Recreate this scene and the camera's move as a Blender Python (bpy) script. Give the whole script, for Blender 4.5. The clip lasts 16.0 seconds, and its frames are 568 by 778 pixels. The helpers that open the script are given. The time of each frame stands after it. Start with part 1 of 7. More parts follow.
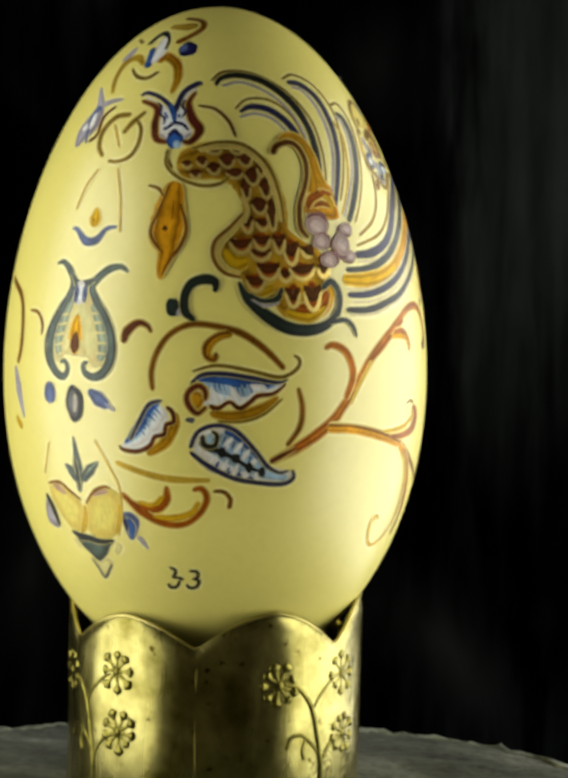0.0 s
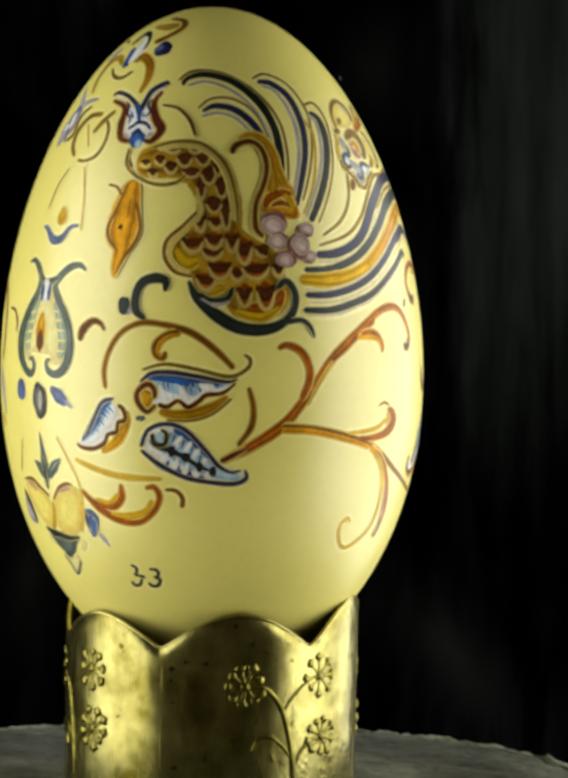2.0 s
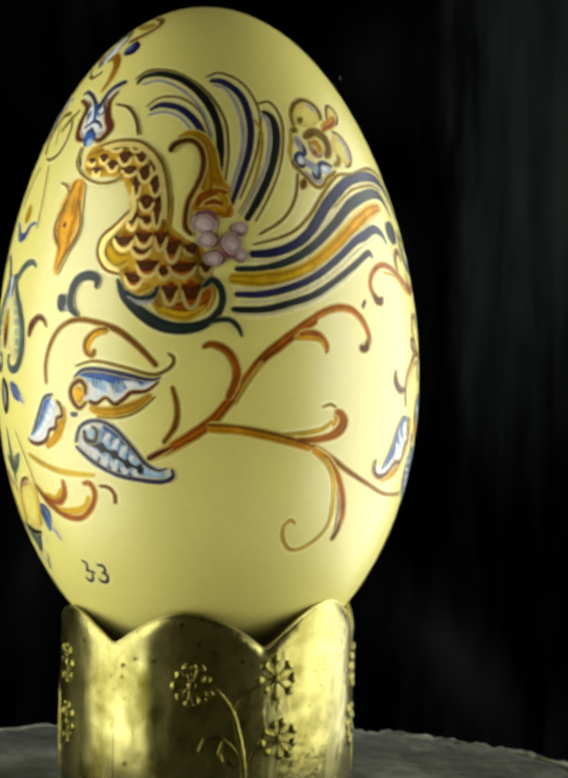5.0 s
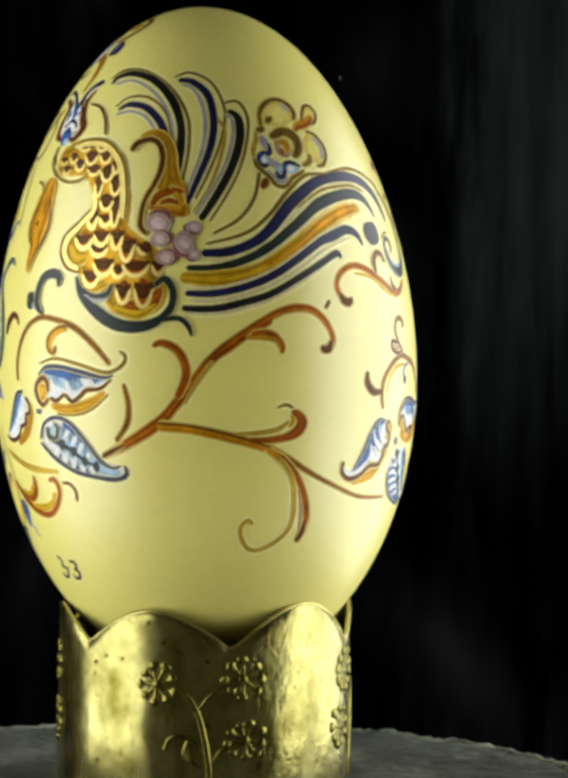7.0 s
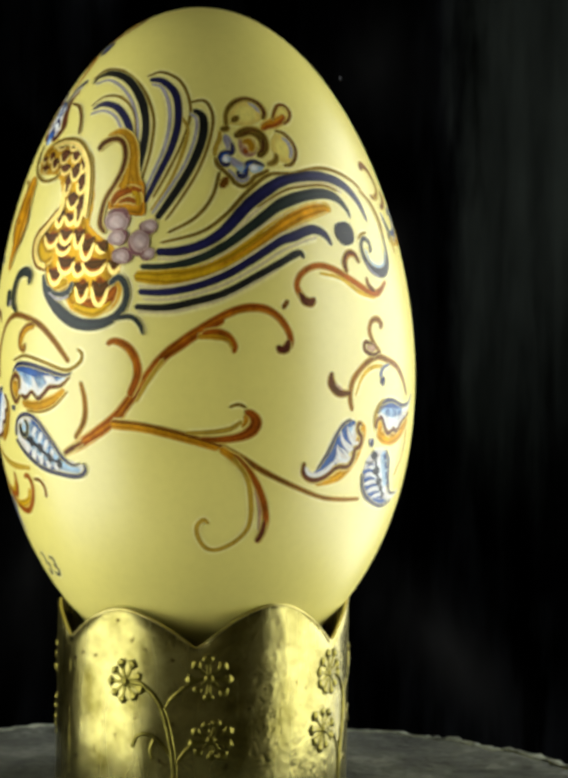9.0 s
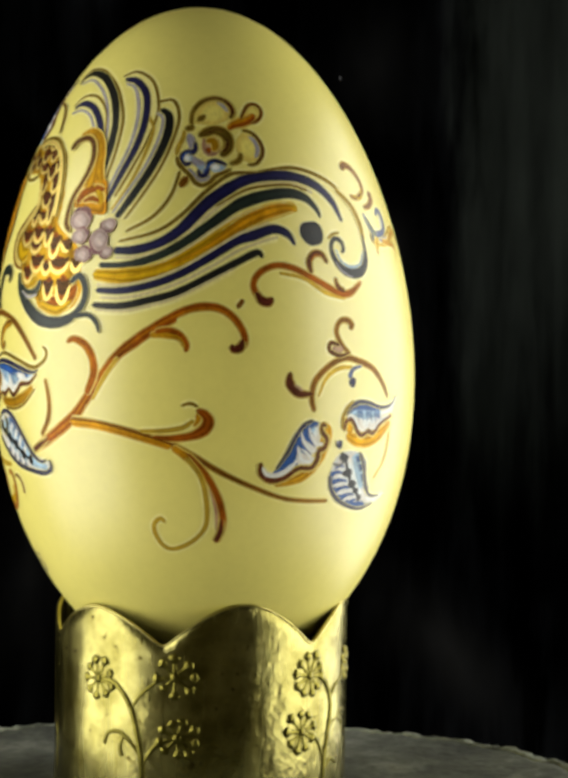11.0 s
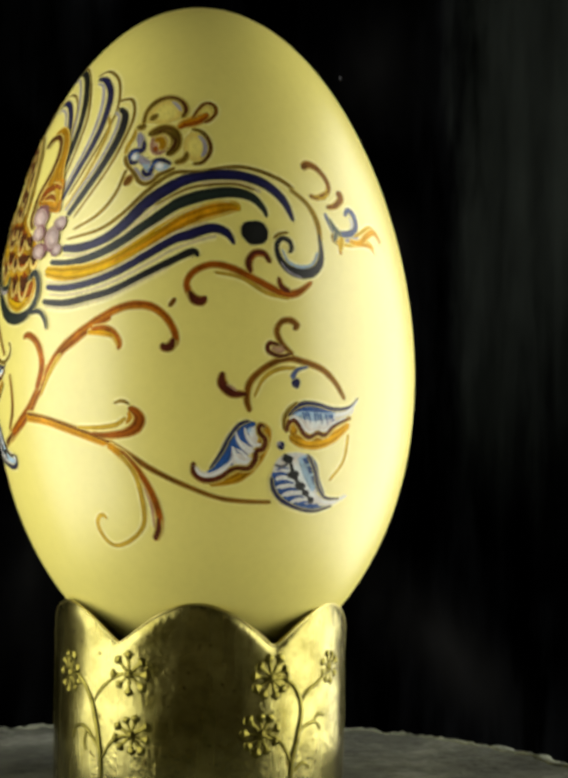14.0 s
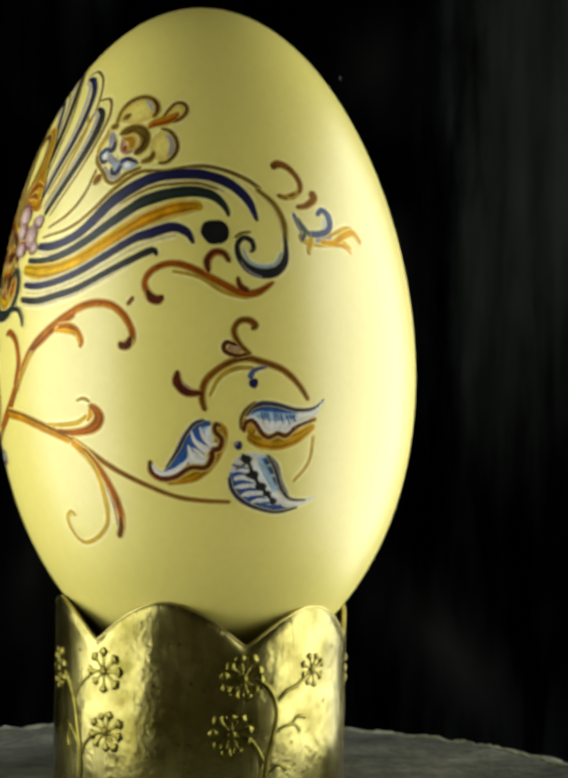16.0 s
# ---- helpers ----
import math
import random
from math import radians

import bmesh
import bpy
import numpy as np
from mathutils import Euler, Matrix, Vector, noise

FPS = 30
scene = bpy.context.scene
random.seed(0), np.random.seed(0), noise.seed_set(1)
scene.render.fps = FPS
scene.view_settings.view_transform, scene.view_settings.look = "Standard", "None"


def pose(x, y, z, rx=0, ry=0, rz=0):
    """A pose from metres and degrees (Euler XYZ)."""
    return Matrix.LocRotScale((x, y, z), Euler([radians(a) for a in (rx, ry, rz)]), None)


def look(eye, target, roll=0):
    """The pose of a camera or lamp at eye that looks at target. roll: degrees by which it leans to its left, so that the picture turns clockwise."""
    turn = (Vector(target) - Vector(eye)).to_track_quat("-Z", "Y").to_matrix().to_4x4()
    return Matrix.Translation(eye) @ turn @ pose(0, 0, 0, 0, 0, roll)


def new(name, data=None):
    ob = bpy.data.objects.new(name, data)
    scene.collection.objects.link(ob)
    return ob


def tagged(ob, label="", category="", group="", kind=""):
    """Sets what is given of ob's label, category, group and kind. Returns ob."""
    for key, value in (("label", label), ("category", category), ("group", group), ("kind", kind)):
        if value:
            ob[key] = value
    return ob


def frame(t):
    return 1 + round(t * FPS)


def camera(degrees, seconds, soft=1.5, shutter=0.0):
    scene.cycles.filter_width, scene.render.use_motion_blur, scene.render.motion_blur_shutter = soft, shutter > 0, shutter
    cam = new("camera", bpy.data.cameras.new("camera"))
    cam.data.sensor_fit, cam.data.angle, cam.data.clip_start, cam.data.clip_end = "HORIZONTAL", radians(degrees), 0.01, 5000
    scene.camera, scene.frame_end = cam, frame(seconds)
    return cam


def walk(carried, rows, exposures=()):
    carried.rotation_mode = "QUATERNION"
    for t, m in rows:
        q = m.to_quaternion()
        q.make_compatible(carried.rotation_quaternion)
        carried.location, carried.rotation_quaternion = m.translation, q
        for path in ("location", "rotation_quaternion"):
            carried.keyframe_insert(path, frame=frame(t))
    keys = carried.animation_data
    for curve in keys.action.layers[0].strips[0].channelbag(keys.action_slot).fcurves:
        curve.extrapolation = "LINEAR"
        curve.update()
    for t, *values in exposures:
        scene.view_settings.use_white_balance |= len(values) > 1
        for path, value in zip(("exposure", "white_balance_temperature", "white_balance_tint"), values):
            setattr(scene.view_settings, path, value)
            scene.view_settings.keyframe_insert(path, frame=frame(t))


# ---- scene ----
cam = camera(8.118, 16.0, soft=4.8)
EYE = Vector((0.00858, -0.53783, 0.08723))
cam_pose = look(EYE, EYE + Vector((0, math.cos(radians(3.654)), -math.sin(radians(3.654)))), 1.152)
walk(cam, [(0, cam_pose), (16, cam_pose)], [(0, -0.06, 6600, 9), (2, -0.04, 6600, 9), (4.2, 0, 6400, 9), (6.5, 0.04, 6050, 10), (8, 0.04, 6050, 10),
                                              (9.2, 0.03, 6350, 9), (11.5, 0, 6700, 9), (13, 0, 6800, 9), (14.5, 0, 6650, 9), (16, 0, 6450, 9)])

# ---- light: two tall softboxes beside the turntable; unseen buff walls bounce added fill ----
world = bpy.data.worlds.new("dark_room")
scene.world = world
world.use_nodes = True
world.node_tree.nodes["Background"].inputs["Color"].default_value = (0.9, 1.0, 0.85, 1)
world.node_tree.nodes["Background"].inputs["Strength"].default_value = 0.002
scene.view_settings.exposure = 0.0


def softbox(azimuth, distance, width, height, z, watts, colour):
    """A strip light; azimuth in degrees from the camera's side, positive to the right."""
    a = radians(azimuth)
    data = bpy.data.lights.new("softbox", "AREA")
    data.shape, data.size, data.size_y, data.energy, data.color = "RECTANGLE", width, height, watts, colour
    new("softbox", data).matrix_world = look((distance * math.sin(a), -distance * math.cos(a), z), (0, 0, z))


softbox(-75, 0.35, 0.36, 0.52, 0.026, 2.10, (0.99, 1.0, 0.95))
softbox(100, 0.36, 0.56, 0.52, 0.026, 3.35, (0.99, 1.0, 0.95))


# ---- materials ----
def nodes_of(name):
    m = bpy.data.materials.new(name)
    m.use_nodes = True
    t = m.node_tree
    return m, t.nodes, t.links, t.nodes["Principled BSDF"]


def noise_node(n, l, scale, detail=4, stretch=(1, 1, 1), rough=0.55):
    co, mp, no = n.new("ShaderNodeTexCoord"), n.new("ShaderNodeMapping"), n.new("ShaderNodeTexNoise")
    mp.inputs["Scale"].default_value = stretch
    no.inputs["Scale"].default_value, no.inputs["Detail"].default_value, no.inputs["Roughness"].default_value = scale, detail, rough
    l.new(co.outputs["Object"], mp.inputs["Vector"])
    l.new(mp.outputs["Vector"], no.inputs["Vector"])
    return no.outputs["Fac"]


def ramp(n, l, fac, stops):
    r = n.new("ShaderNodeValToRGB")
    e = r.color_ramp.elements
    while len(e) < len(stops):
        e.new(0.5)
    for el, (p, c) in zip(e, stops):
        el.position, el.color = p, (*c, 1) if len(c) == 3 else c
    l.new(fac, r.inputs["Fac"])
    return r.outputs["Color"]


def mixed(n, l, a, b, fac, mode="MIX"):
    m = n.new("ShaderNodeMix")
    m.data_type, m.blend_type = "RGBA", mode
    for k, v in ((0, fac), (6, a), (7, b)):
        if isinstance(v, (int, float)):
            m.inputs[k].default_value = v
        elif isinstance(v, tuple):
            m.inputs[k].default_value = (*v, 1)
        else:
            l.new(v, m.inputs[k])
    return m.outputs[2]


def bump(n, l, b, height, strength, distance):
    k = n.new("ShaderNodeBump")
    k.inputs["Strength"].default_value, k.inputs["Distance"].default_value = strength, distance
    l.new(height, k.inputs["Height"])
    l.new(k.outputs["Normal"], b.inputs["Normal"])


def shade(c, f):
    return tuple(min(1, x * f) for x in c)


def shell_material():
    m, n, l, b = nodes_of("ivory_yellow_shell")
    base = SHELL_COLOUR
    col = ramp(n, l, noise_node(n, l, 70, 5), [(0.3, shade(base, 0.97)), (0.7, shade(base, 1.03))])
    fine = ramp(n, l, noise_node(n, l, 900, 3), [(0.35, (0.975, 0.975, 0.965)), (0.6, (1, 1, 1))])
    l.new(mixed(n, l, col, fine, 1.0, "MULTIPLY"), b.inputs["Base Color"])
    b.inputs["Roughness"].default_value = 0.36
    b.inputs["Specular IOR Level"].default_value = 1.0
    bump(n, l, b, noise_node(n, l, 1400, 3), 0.06, 0.00004)
    return m


PAINTED = {}


SHELL_COLOUR = (0.80, 0.705, 0.176)


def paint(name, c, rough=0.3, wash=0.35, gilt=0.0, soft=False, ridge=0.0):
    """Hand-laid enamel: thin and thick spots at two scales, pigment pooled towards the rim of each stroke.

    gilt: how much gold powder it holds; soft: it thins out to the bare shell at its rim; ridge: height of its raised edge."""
    m, n, l, b = nodes_of(name)
    PAINTED.setdefault(name, c)
    broad = ramp(n, l, noise_node(n, l, 420, 3), [(0.3, shade(c, 1 - wash)), (0.7, tuple(min(1, x * (1 + wash) + 0.01 * wash) for x in c))])
    fine = ramp(n, l, noise_node(n, l, 2600, 2, (1, 1, 0.35)), [(0.3, (0.82, 0.82, 0.82)), (0.65, (1, 1, 1))])
    colour = mixed(n, l, broad, fine, 1.0, "MULTIPLY")
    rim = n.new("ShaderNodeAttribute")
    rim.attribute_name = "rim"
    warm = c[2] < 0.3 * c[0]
    b.inputs["Metallic"].default_value = gilt
    b.inputs["Specular IOR Level"].default_value = 0.26 if warm else 0.3
    if soft:
        fade = ramp(n, l, rim.outputs["Fac"], [(0.0, (0, 0, 0)), (0.55, (0.18,) * 3), (1.0, (1, 1, 1))])
        colour = mixed(n, l, colour, SHELL_COLOUR, fade)
        for socket, start, end in (("Metallic", gilt, 0.0), ("Specular IOR Level", 1.0 if ridge else 0.36, 0.95)):
            span = n.new("ShaderNodeMapRange")
            span.inputs["To Min"].default_value, span.inputs["To Max"].default_value = start, end
            l.new(fade, span.inputs["Value"])
            l.new(span.outputs[0], b.inputs[socket])
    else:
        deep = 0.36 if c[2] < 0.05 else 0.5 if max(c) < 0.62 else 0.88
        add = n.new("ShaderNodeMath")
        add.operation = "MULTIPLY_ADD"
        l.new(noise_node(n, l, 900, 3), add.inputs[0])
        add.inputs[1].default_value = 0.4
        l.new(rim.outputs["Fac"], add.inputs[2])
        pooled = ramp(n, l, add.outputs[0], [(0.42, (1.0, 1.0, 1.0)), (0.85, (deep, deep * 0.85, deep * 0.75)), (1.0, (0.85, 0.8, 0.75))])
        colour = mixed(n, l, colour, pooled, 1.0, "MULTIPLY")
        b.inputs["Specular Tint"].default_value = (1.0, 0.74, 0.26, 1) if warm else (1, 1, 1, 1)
    l.new(colour, b.inputs["Base Color"])
    b.inputs["Roughness"].default_value = rough + 0.06
    if ridge:
        # a raised line along the stroke: highest half way to its outer rim
        raised = ramp(n, l, rim.outputs["Fac"], [(0.0, (0.1,) * 3), (0.2, (0.45,) * 3), (0.5, (1, 1, 1)), (0.8, (0.4,) * 3), (1.0, (0, 0, 0))])
        bump(n, l, b, raised, 1.0, ridge)
    else:
        bump(n, l, b, noise_node(n, l, 2000, 2), 0.15, 0.00004)
    return m


SHELL = shell_material()
# border round every stroke: paler than the shell, thinning out to it at the rim
HALO = paint("pale_outline", (0.95, 0.87, 0.36), 0.3, 0.04, 0.08, True, 0.00002)
NAVY = paint("navy_enamel", (0.009, 0.009, 0.065))
BLACK = paint("black_enamel", (0.008, 0.009, 0.008))
GREENBLACK = paint("green_black_enamel", (0.012, 0.022, 0.016))
TEAL = paint("pale_green_enamel", (0.34, 0.42, 0.27), 0.3, 0.3)
SLATE = paint("slate_green_enamel", (0.075, 0.110, 0.088))
BLUEGREY = paint("blue_grey_enamel", (0.085, 0.13, 0.30))
BLUE = paint("cobalt_enamel", (0.015, 0.088, 0.34))
ICE = paint("ice_blue_enamel", (0.36, 0.55, 0.72))
WHITE = paint("white_enamel", (0.82, 0.86, 0.84), 0.3, 0.06)
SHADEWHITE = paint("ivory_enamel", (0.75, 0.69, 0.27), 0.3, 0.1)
PALE = paint("pale_grey_enamel", (0.74, 0.67, 0.36), 0.3, 0.1)
LILAC = paint("lilac_enamel", (0.40, 0.38, 0.44), 0.3, 0.2)
GREY = paint("grey_enamel", (0.13, 0.13, 0.13))
CREAM = paint("pale_pink_enamel", (0.56, 0.41, 0.37), 0.3, 0.25)
MAUVE = paint("mauve_enamel", (0.26, 0.105, 0.105), 0.3, 0.3)
PINK = paint("dusty_pink_enamel", (0.55, 0.33, 0.19), 0.3, 0.2)
OCHRE = paint("ochre_enamel", (0.57, 0.29, 0.008), 0.32, 0.3, 0.35)
GOLD = paint("golden_enamel", (0.68, 0.41, 0.008), 0.3, 0.12, 0.15)
BUFF = paint("buff_enamel", (0.80, 0.685, 0.16), 0.3, 0.06)
ORANGE = paint("orange_enamel", (0.68, 0.31, 0.006), 0.3, 0.3, 0.18)
SCALE = paint("scale_gold_enamel", (0.90, 0.72, 0.22), 0.36, 0.1, 0.75)
RUST = paint("rust_enamel", (0.35, 0.080, 0.002), 0.3, 0.4, 0.12)
AMBER = paint("burnt_orange_enamel", (0.50, 0.17, 0.003), 0.3, 0.35, 0.12)
BROWN = paint("brown_enamel", (0.20, 0.070, 0.005), 0.3, 0.35, 0.1)
MAROON = paint("maroon_enamel", (0.10, 0.015, 0.009))
UMBER = paint("umber_enamel", (0.085, 0.020, 0.004))
BODY = paint("gilded_ochre_enamel", (0.62, 0.35, 0.018), 0.36, 0.25, 0.45)
BLUSH = paint("blush_enamel", (0.66, 0.54, 0.50), 0.34, 0.15)
OLIVE = paint("olive_enamel", (0.20, 0.130, 0.014), 0.34, 0.3, 0.35)
GILT = paint("thin_gilt_enamel", (0.58, 0.39, 0.035), 0.34, 0.25, 0.3)


def wash_of(c, k):
    warm = c[2] < 0.3 * c[0]
    return tuple(k * a + (1 - k) * b for a, b in zip(c, (0.66, 0.43, 0.035) if warm else (0.62, 0.55, 0.22)))


BASE = list(PAINTED.items())
WARM = {name for name, c in BASE if c[2] < 0.3 * c[0]}
WASH = {name: paint("thin_" + name, wash_of(c, 0.5), 0.34, 0.15, 0.25, True) for name, c in BASE}
INNER = {"cup_light", "hatch", "lobe", "scale_edge", "shade", "shade_soft", "scale", "blossom_light", "midrib", "branch_light", "tail_light", "dab", "mark"}


def brass_material():
    m, n, l, b = nodes_of("worn_brass")
    tone = ramp(n, l, noise_node(n, l, 160, 5), [(0.3, (0.125, 0.104, 0.013)), (0.62, (0.415, 0.370, 0.126))])
    spots = ramp(n, l, noise_node(n, l, 750, 3), [(0.29, (0.22, 0.17, 0.06)), (0.36, (1, 1, 1))])
    l.new(mixed(n, l, tone, spots, 1.0, "MULTIPLY"), b.inputs["Base Color"])
    b.inputs["Metallic"].default_value = 1.0
    l.new(ramp(n, l, noise_node(n, l, 260, 4, (1, 1, 0.15)), [(0.3, (0.20,) * 3), (0.7, (0.33,) * 3)]), b.inputs["Roughness"])
    # one side of the band is punched all over, the rest only in spots
    co, side, add = n.new("ShaderNodeTexCoord"), n.new("ShaderNodeVectorMath"), n.new("ShaderNodeMath")
    side.operation, add.operation = "DOT_PRODUCT", "MULTIPLY_ADD"
    l.new(co.outputs["Object"], side.inputs[0])
    side.inputs[1].default_value = (math.cos(radians(-20)) / 0.0196, math.sin(radians(-20)) / 0.0196, 0)
    l.new(side.outputs["Value"], add.inputs[0])
    add.inputs[1].default_value = 0.2
    l.new(noise_node(n, l, 130, 3), add.inputs[2])
    patches = ramp(n, l, add.outputs[0], [(0.54, (0.08,) * 3), (0.66, (1, 1, 1))])
    pits = noise_node(n, l, 1700, 3, (1, 1, 0.6))
    lumps = mixed(n, l, pits, noise_node(n, l, 800, 2, (1, 1, 0.6)), 0.6)
    bump(n, l, b, mixed(n, l, (0.5, 0.5, 0.5), lumps, patches), 0.55, 0.00030)
    return m


def relief_material():
    m, n, l, b = nodes_of("chased_brass")
    # darker than the band: some shade of the chased slopes is in this colour
    l.new(ramp(n, l, noise_node(n, l, 500, 3), [(0.3, (0.09, 0.075, 0.010)), (0.6, (0.26, 0.225, 0.045))]), b.inputs["Base Color"])
    b.inputs["Metallic"].default_value, b.inputs["Roughness"].default_value = 1.0, 0.3
    bump(n, l, b, noise_node(n, l, 2500, 2), 0.3, 0.0001)
    return m


def polished_material():
    m, n, l, b = nodes_of("polished_brass")
    # lighter than the band: part of the lip's edge highlight is in this colour
    l.new(ramp(n, l, noise_node(n, l, 300, 3), [(0.3, (0.34, 0.29, 0.08)), (0.7, (0.56, 0.49, 0.18))]), b.inputs["Base Color"])
    b.inputs["Metallic"].default_value, b.inputs["Roughness"].default_value = 1.0, 0.28
    return m


def stone_material():
    m, n, l, b = nodes_of("weathered_grey_stone")
    col = ramp(n, l, noise_node(n, l, 60, 8, (1, 0.6, 1), 0.65), [(0.36, (0.038, 0.041, 0.031)), (0.5, (0.102, 0.108, 0.085)), (0.64, (0.235, 0.245, 0.205))])
    fine = ramp(n, l, noise_node(n, l, 700, 4), [(0.35, (0.6, 0.6, 0.6)), (0.6, (1, 1, 1))])
    l.new(mixed(n, l, col, fine, 1.0, "MULTIPLY"), b.inputs["Base Color"])
    b.inputs["Roughness"].default_value = 0.85
    bump(n, l, b, noise_node(n, l, 260, 8), 0.7, 0.0012)
    return m


def plain(name, low, high, scale, rough):
    m, n, l, b = nodes_of(name)
    l.new(ramp(n, l, noise_node(n, l, scale, 6, rough=0.65), [(0.35, low), (0.65, high)]), b.inputs["Base Color"])
    b.inputs["Roughness"].default_value = rough
    bump(n, l, b, noise_node(n, l, scale * 4, 6), 0.8, 0.0008)
    return m


CRUST = plain("pale_stone_crust", (0.045, 0.050, 0.034), (0.33, 0.35, 0.27), 180, 0.9)
LINT = plain("grey_lint", (0.04, 0.04, 0.045), (0.07, 0.07, 0.08), 900, 1.0)


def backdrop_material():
    """Black canvas with upright brush streaks and one ragged patch of charcoal green, stronger to the right and upward.
    """
    m, n, l, b = nodes_of("mottled_black_canvas")
    streak = noise_node(n, l, 120, 5, (1, 1, 0.16), 0.6)
    blot = noise_node(n, l, 26, 4, (1, 1, 0.45))
    co, sep = n.new("ShaderNodeTexCoord"), n.new("ShaderNodeSeparateXYZ")
    l.new(co.outputs["Object"], sep.inputs[0])

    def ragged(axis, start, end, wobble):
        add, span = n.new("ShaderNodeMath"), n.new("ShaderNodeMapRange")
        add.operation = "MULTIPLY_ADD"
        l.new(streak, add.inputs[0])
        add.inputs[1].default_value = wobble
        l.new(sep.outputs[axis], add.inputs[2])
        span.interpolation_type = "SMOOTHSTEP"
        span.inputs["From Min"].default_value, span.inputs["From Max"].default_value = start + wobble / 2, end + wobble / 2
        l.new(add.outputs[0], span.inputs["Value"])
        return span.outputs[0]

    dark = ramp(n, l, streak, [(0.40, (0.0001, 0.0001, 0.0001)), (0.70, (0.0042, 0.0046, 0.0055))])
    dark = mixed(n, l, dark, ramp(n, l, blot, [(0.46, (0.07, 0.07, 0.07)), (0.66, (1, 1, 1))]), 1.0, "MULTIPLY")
    paler_streak = ramp(n, l, streak, [(0.30, (0.0042, 0.0050, 0.0045)), (0.70, (0.0125, 0.0150, 0.0135))])
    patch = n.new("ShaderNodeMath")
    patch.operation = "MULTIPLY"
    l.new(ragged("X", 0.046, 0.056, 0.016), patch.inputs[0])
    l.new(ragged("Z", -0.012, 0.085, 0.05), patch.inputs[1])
    colour = mixed(n, l, dark, paler_streak, patch.outputs[0])
    haze = ramp(n, l, noise_node(n, l, 60, 3, (1, 1, 0.5)), [(0.3, (0.2,) * 3), (0.65, (1, 1, 1))])
    for x, z, half_x, half_z, lean, tone in ((0.050, -0.036, 0.009, 0.022, 40, 0.009), (0.033, -0.026, 0.008, 0.014, 20, 0.006), (0.030, 0.104, 0.013, 0.016, 0, 0.005),
                                             (0.034, 0.062, 0.006, 0.010, 10, 0.005), (-0.052, -0.02, 0.010, 0.03, 0, 0.006)):
        place, ball, scaled = n.new("ShaderNodeMapping"), n.new("ShaderNodeTexGradient"), n.new("ShaderNodeMath")
        place.vector_type, ball.gradient_type, scaled.operation = "TEXTURE", "QUADRATIC_SPHERE", "MULTIPLY"
        place.inputs["Location"].default_value, place.inputs["Rotation"].default_value = (x, 0.42, z), (0, radians(-lean), 0)
        place.inputs["Scale"].default_value = (half_x * 1.6, 1.0, half_z * 1.6)
        l.new(co.outputs["Object"], place.inputs["Vector"])
        l.new(place.outputs["Vector"], ball.inputs["Vector"])
        l.new(ball.outputs["Fac"], scaled.inputs[0])
        l.new(haze, scaled.inputs[1])
        colour = mixed(n, l, colour, (tone, tone, tone * 1.02), scaled.outputs[0])
    l.new(colour, b.inputs["Base Color"])
    b.inputs["Roughness"].default_value, b.inputs["Specular IOR Level"].default_value = 1.0, 0.0
    return m


def wall_material(name, tone):
    m, n, l, b = nodes_of(name)
    l.new(ramp(n, l, noise_node(n, l, 4, 5), [(0.3, (tone * 0.95, tone * 0.87, tone * 0.58)), (0.7, (tone * 1.05, tone * 0.97, tone * 0.66))]), b.inputs["Base Color"])
    b.inputs["Roughness"].default_value = 0.9
    return m


BRASS, RELIEF, POLISHED, STONE = brass_material(), relief_material(), polished_material(), stone_material()
# tones chosen for bounced light: warm buff fills the egg's front, charcoal returns little
FILLWALL, DARKWALL = wall_material("fill_bounce_buff", 0.62), wall_material("low_bounce_charcoal", 0.05)
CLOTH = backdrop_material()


# ---- mesh helpers ----
def mesh_of(name, verts, faces, material, smooth=True):
    me = bpy.data.meshes.new(name)
    me.from_pydata(verts, [], faces)
    me.materials.append(material)
    me.polygons.foreach_set("use_smooth", [smooth] * len(me.polygons))
    me.update()
    return me


def part(name, verts, faces, material, parent, label="", smooth=True):
    ob = new(name, mesh_of(name, verts, faces, material, smooth))
    ob.parent = parent
    return tagged(ob, label) if label else ob


def grid_faces(rows, cols, wrap=False):
    """Quads of a grid whose vertices lie row by row."""
    return [(i * cols + j, i * cols + (j + 1) % cols, (i + 1) * cols + (j + 1) % cols, (i + 1) * cols + j)
            for i in range(rows - 1) for j in range(cols if wrap else cols - 1)]


# ---- unseen room, added: buff walls bounce fill, dark ceiling keeps it off the slab ----
def box_wall(name, lo, hi, material):
    v = [(x, y, z) for z in (lo[2], hi[2]) for y in (lo[1], hi[1]) for x in (lo[0], hi[0])]
    f = [(0, 2, 3, 1), (4, 5, 7, 6), (0, 1, 5, 4), (2, 6, 7, 3), (0, 4, 6, 2), (1, 3, 7, 5)]
    return tagged(new(name, mesh_of(name, v, f, material, False)), kind="structure")


box_wall("floor", (-1.2, -1.4, -0.24), (1.2, 0.9, -0.20), FILLWALL)
box_wall("ceiling", (-1.2, -1.4, 1.30), (1.2, 0.9, 1.34), DARKWALL)
box_wall("wall_north", (-1.2, 0.9, -0.24), (1.2, 0.94, 1.34), FILLWALL)
box_wall("wall_south", (-1.2, -1.44, -0.24), (1.2, -1.4, 1.34), FILLWALL)
box_wall("wall_west", (-1.24, -1.44, -0.24), (-1.2, 0.94, 1.34), FILLWALL)
